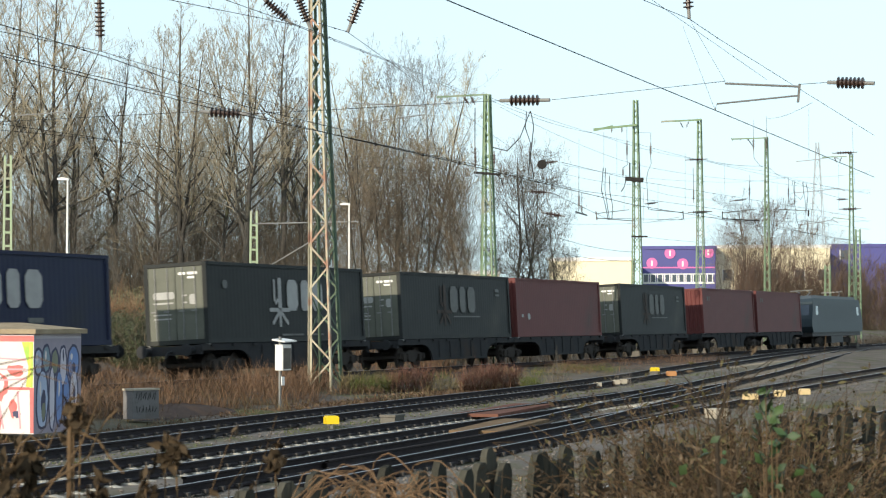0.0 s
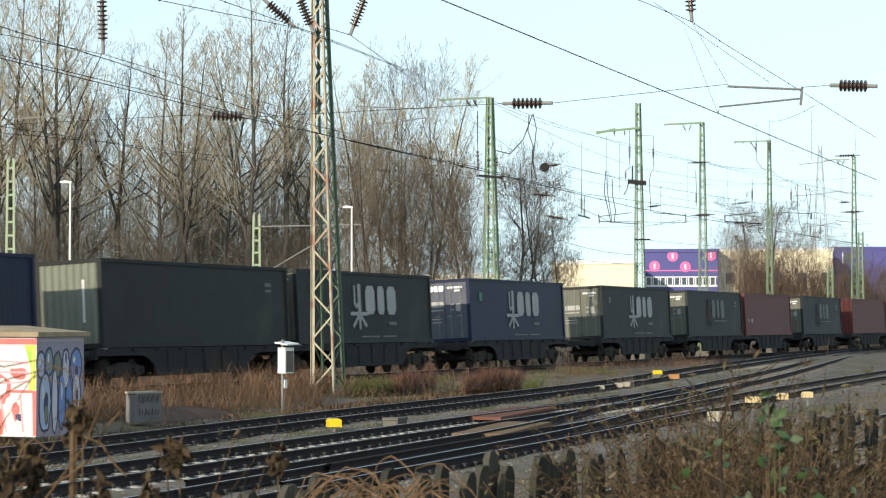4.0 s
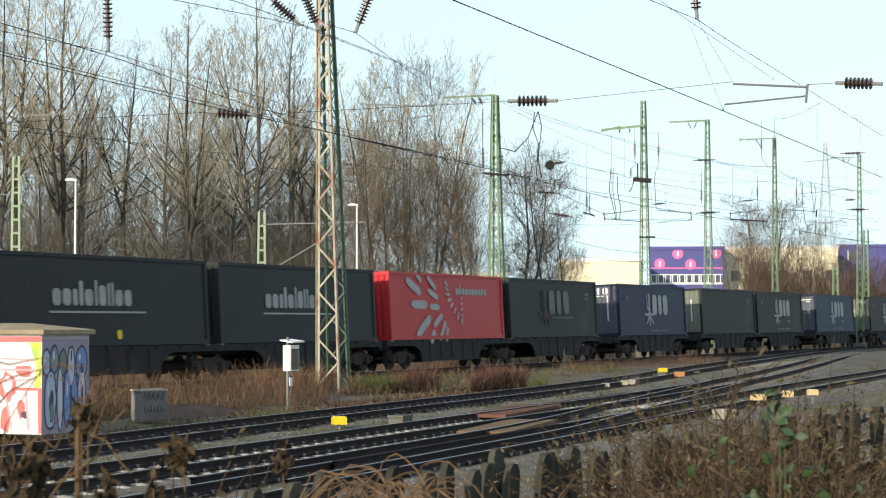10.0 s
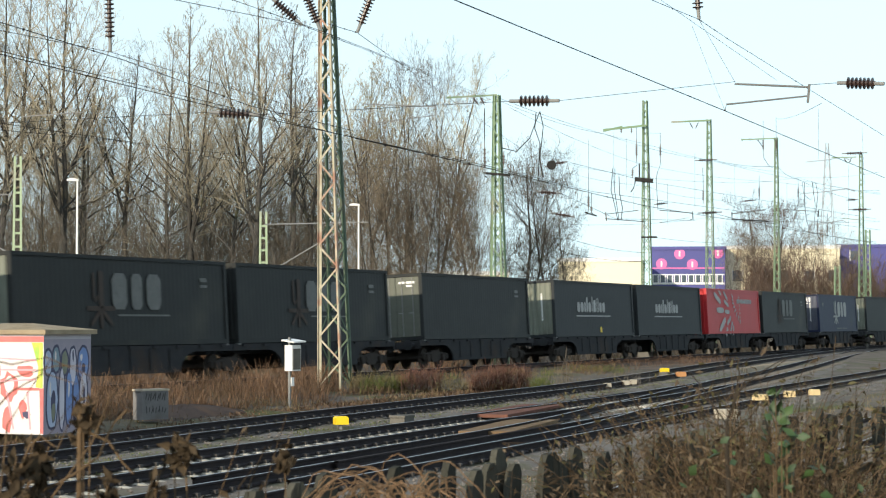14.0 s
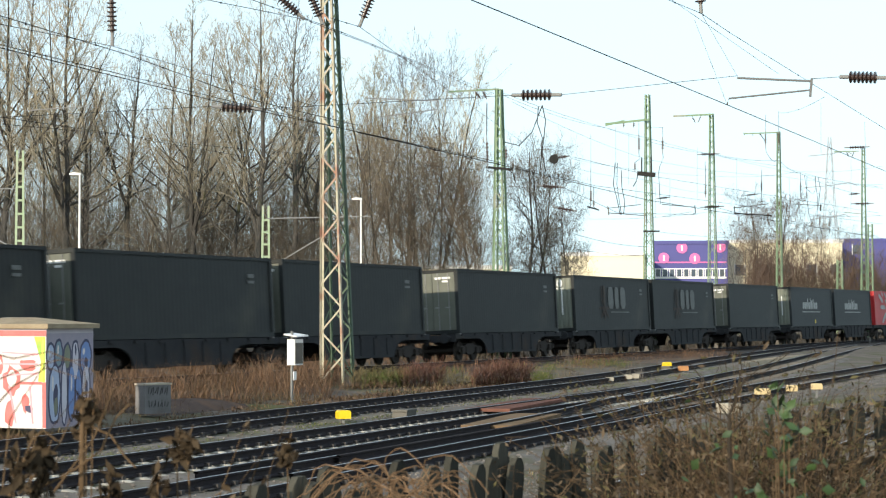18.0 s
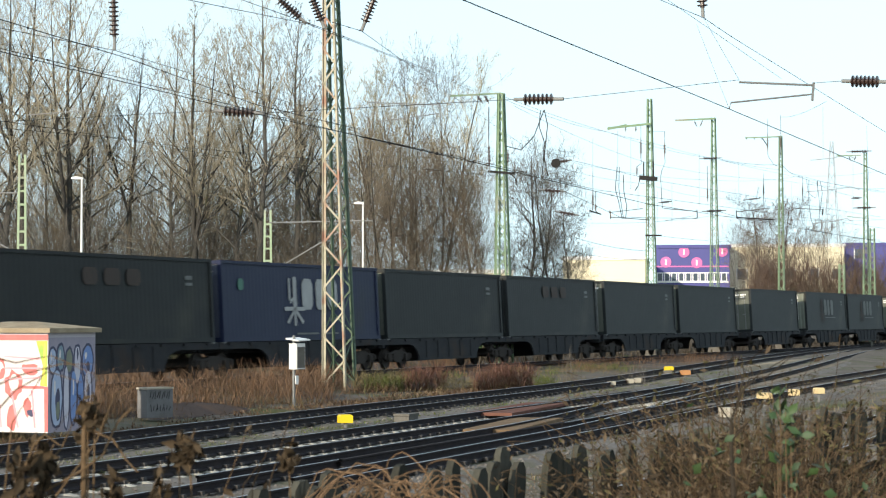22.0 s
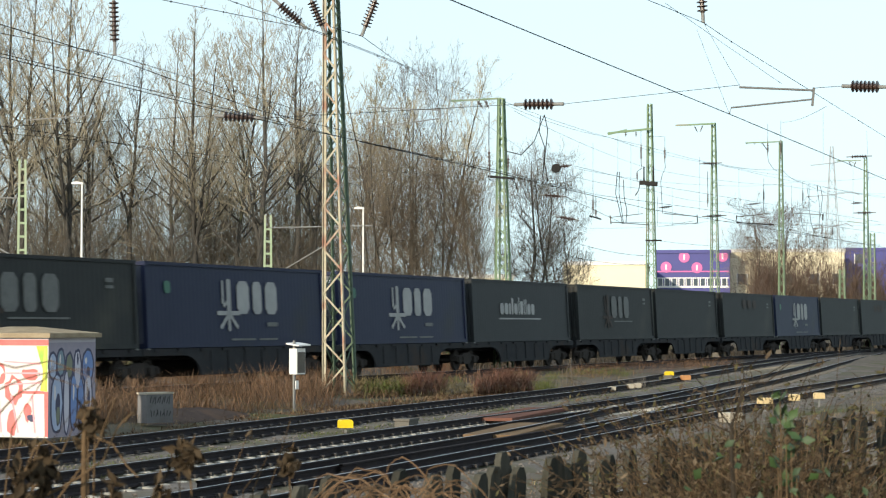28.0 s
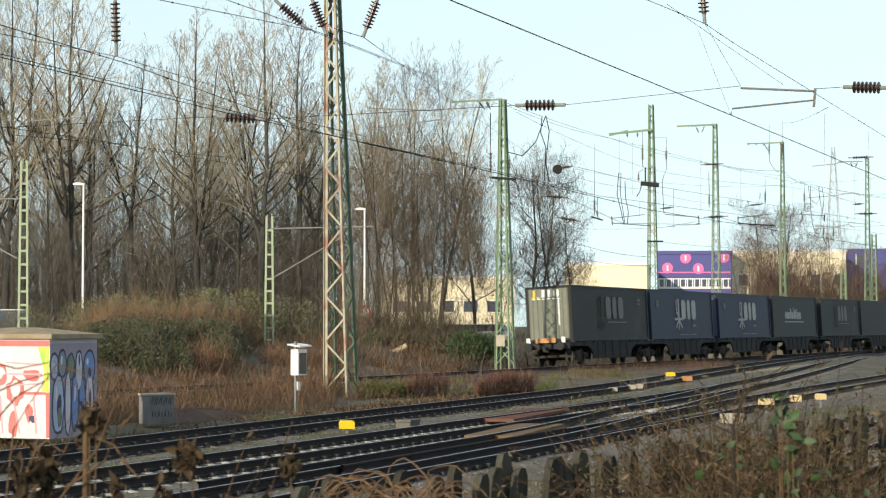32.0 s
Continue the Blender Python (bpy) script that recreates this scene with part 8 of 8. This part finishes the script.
part("lower_sign", Build().lathe([(0, 0.32), (0.03, 0.32)], (0, -0.05, 0.75), (0, -1, 0.75), 20), "red", sign)


def parked_car(x, y, zz, rz, material, label, h=1.5):
    ob = thing("parked_car", Matrix.Translation((x, y, zz)) @ Matrix.Rotation(radians(rz), 4, "Z"), label, "car", "parked cars")
    part("body", Build().prism([(-2.2, 0.35), (2.2, 0.35), (2.25, 0.75), (1.4, 0.95), (-2.1, 0.98), (-2.25, 0.7)], -0.85, 0.85), material, ob)
    part("cabin", Build().prism([(-2.0, 0.985), (1.2, 0.985), (0.5, h - 0.06), (-1.6, h - 0.06)], -0.72, 0.72), "glass", ob)
    part("roof", Build().prism([(-1.62, h - 0.055), (0.52, h - 0.055), (0.4, h), (-1.5, h)], -0.7, 0.7), material if material != "car_dark" else "white", ob)
    for wx in (-1.4, 1.4):
        for wy in (-0.86, 0.86):
            wl = part("wheel", Build().lathe([(0, 0.2), (0, 0.33), (0.2, 0.33), (0.2, 0.2)], (wx, wy - 0.1, 0.33), (wx, wy + 1, 0.33), 16), "tyre", ob)


parked_car(-24.82, 126, 1.15, 5, "car_dark", "dark blue van with a pale roof behind the bank", 1.9)
parked_car(2.02, 150, 0.75, 160, "car_silver", "silver car parked behind the trees", 1.5)
parked_car(0.09, 152, 0.75, 170, "car_dark", "dark car parked behind the trees", 1.5)


def hall(name, p, rz, sx, sy, h, material, label, windows=(), trim="white"):
    """A flat-roofed hall; windows are (x, z, w, h) on its long face."""
    ob = thing(name, Matrix.Translation(p) @ Matrix.Rotation(radians(rz), 4, "Z"), label, "building", "buildings")
    part("wall", Build().box(-sx / 2, sx / 2, 0, sy, -1.0, h), material, ob)
    part("roof", Build().box(-sx / 2 - 0.2, sx / 2 + 0.2, -0.2, sy + 0.2, h + 0.004, h + 0.5), trim, ob)
    for x, z, w, hh in windows:
        wd = part("window", Build().box(x, x + w, -0.06, -0.01, z, z + hh), "glass", ob)
        for fx in (x - 0.15, x + w):
            part("frame", Build().box(fx, fx + 0.15, -0.1, -0.01, z - 0.1, z + hh + 0.1), "white", wd)
    return ob


white_hall = hall("low_hall", (-0.57, 290, 2.27), 0, 18, 16, 6.0, "cream", "cream-white low hall behind the bare trees", [(-7 + 3.1 * k, 1.7, 1.8, 1.4) for k in range(5)])
cream_hall = hall("cream_hall", (21.12, 300, 2.28), -6, 11.2, 30, 8.0, "cream", "cream warehouse in the sun")
purple_hall = hall("violet_hall", (36.53, 330, 2.29), -6, 11.0, 40, 10.6, "purple", "violet clad hall with pink discs and a white window band", [(-5.2 + 1.06 * k, 5.75, 0.62, 1.0) for k in range(10)], "purple")
part("window_band", Build().box(-5.4, 5.4, -0.05, -0.002, 5.4, 5.7), "white", purple_hall, "white band")
part("window_band", Build().box(-5.4, 5.4, -0.05, -0.002, 6.8, 6.95), "white", purple_hall, "white band")
part("pink_line", Build().box(-5.4, 5.4, -0.05, -0.002, 7.75, 7.95), "pink", purple_hall, "pink line")
for x, z in ((-4.0, 8.5), (-1.3, 10.0), (0.6, 8.4), (4.4, 10.1)):
    dc = part("pink_disc", Build().lathe([(0, 0.82), (0.05, 0.82)], (x, -0.055, z), (x, -1, z), 20), "pink", purple_hall, "pink disc with a pale sign")
    part("disc_sign", Build().box(x - 0.12, x + 0.12, -0.13, -0.11, z - 0.4, z + 0.4), "white", dc)
hall("yellow_hall", (51.44, 335, 2.3), -6, 17.2, 30, 10.9, "cream", "pale yellow hall behind brown trees", [(-7.5 + 3.6 * k, 6.0, 1.4, 1.6) for k in range(5)])
hall("violet_hall", (68.47, 350, 2.31), -6, 11, 30, 11.6, "purple", "violet clad hall end with a small window", [(-3.9, 9.6, 1.3, 1.5)], "purple")
for i, (x, y, rad) in enumerate(((43, 262, 3.2), (48, 268, 3.6), (53, 270, 3.4), (58, 272, 3.4), (39, 258, 2.4))):
    bush("far_shrub", [(x, y, on(x, y, 3.6), rad)], 0, 0.1, "brush", "brown bare shrubs before the far halls", 90 + i, 500)

# loose stones on the beds and on the slope
rs = np.random.default_rng(77)
sx_, sy_, sz_ = [], [], []
for pts, cnt, zt in ((T1, 5000, -0.05), (T2, 7000, -0.20), (T3, 7000, -0.22), (T4, 1500, -0.26)):
    q, d = spline(pts, 0.5)
    k = rs.choice(np.nonzero((q[:, 1] > 24) & (q[:, 1] < 92))[0], cnt)
    o = rs.uniform(-2.35, 2.35, cnt)
    xs, ys = q[k, 0] + d[k, 1] * o + rs.normal(0, 0.1, cnt), q[k, 1] - d[k, 0] * o + rs.uniform(-0.3, 0.3, cnt)
    sx_.append(xs)
    sy_.append(ys)
    sz_.append(np.maximum(ground_z(xs, ys), zt - 0.20 - 0.42 * np.clip((np.abs(o) - 1.45) / 0.8, 0, 1)))
xa, ya, za = scatter(11000, -4, 22, 14, 60, lambda x, y, r: (lambda e: (e > 1.8) & (e < 9))((x + 1.75) * 0.95 - (y - 34.64) * 0.312), 78)
sx_, sy_, sz_ = np.concatenate(sx_ + [xa]), np.concatenate(sy_ + [ya]), np.concatenate(sz_ + [za])
n = len(sx_)
OCT = np.array([[1, 0, 0], [-1, 0, 0], [0, 1, 0], [0, -1, 0], [0, 0, 1], [0, 0, -1]], float)
OF = np.array([[0, 2, 4], [2, 1, 4], [1, 3, 4], [3, 0, 4], [2, 0, 5], [1, 2, 5], [3, 1, 5], [0, 3, 5]])
size = (rs.uniform(0.018, 0.042, n) * np.where((sx_ + 1.75) * 0.95 - (sy_ - 34.64) * 0.312 > 2.0, 0.62, 1.0))[:, None, None]
V = OCT[None] * size * rs.uniform(0.6, 1.3, (n, 6, 1))
an = rs.uniform(0, 6.28, n)
c_, s_ = np.cos(an)[:, None], np.sin(an)[:, None]
V = np.stack([V[..., 0] * c_ - V[..., 1] * s_, V[..., 0] * s_ + V[..., 1] * c_, V[..., 2] * 0.8], -1)
V += np.stack([sx_, sy_, sz_ + 0.008], -1)[:, None, :]
F = (OF[None] + (np.arange(n) * 6)[:, None, None]).reshape(-1, 3)
st_me = mesh_of("loose_stones", V.reshape(-1, 3), F, "stone")
tagged(new("loose_stones", st_me), "loose grey-brown ballast stones", "stones", kind="stuff")
# low green weeds and moss between the two far lines of the yard
q, d = spline(T1, 0.4)
rw = np.random.default_rng(79)
k = rw.choice(np.nonzero((q[:, 1] > 34) & (q[:, 1] < 100))[0], 9000)
o = rw.uniform(0.95, 1.95, 9000)
x, y = q[k, 0] + d[k, 1] * o, q[k, 1] - d[k, 0] * o
keep = patchy(x, y, 4.0, 80) > 0.4
x, y, o = x[keep], y[keep], o[keep]
blades("weeds", x, y, np.maximum(-0.26 - 0.38 * np.clip((o - 1.5) / 0.7, 0, 1), -0.39) + 0.04, 0.03 + 0.06 * rw.random(len(x)) ** 2, 1.0, 0.009, "green", "low green weeds and moss on the ballast", "weeds", 81)

# ---- small pieces last ----
plank_me = {mt: Build().box(-0.142, 0.142, -0.58, 0.58, -0.05, 0.03).mesh("board", mt) for mt in ("plank", "plank2")}
for deck, m, mt in PLANKS:
    o = part("board", plank_me[mt], "", deck)
    o.matrix_basis = m
for m in PICKETS:
    o = part("picket", picket_me, "", fence)
    o.matrix_basis = m
for rails, m, me in SLEEPERS:
    o = part("sleeper", me, "", rails)
    o.matrix_basis = m


# ---- what moves ----
def motions():
    times = [0.5 * k for k in range(65)]
    for ob, mid, lift in MOVERS:
        walk(ob, [(t, train_pose(mid + run(t)) @ Matrix.Translation((0, 0, lift))) for t in times])


motions()
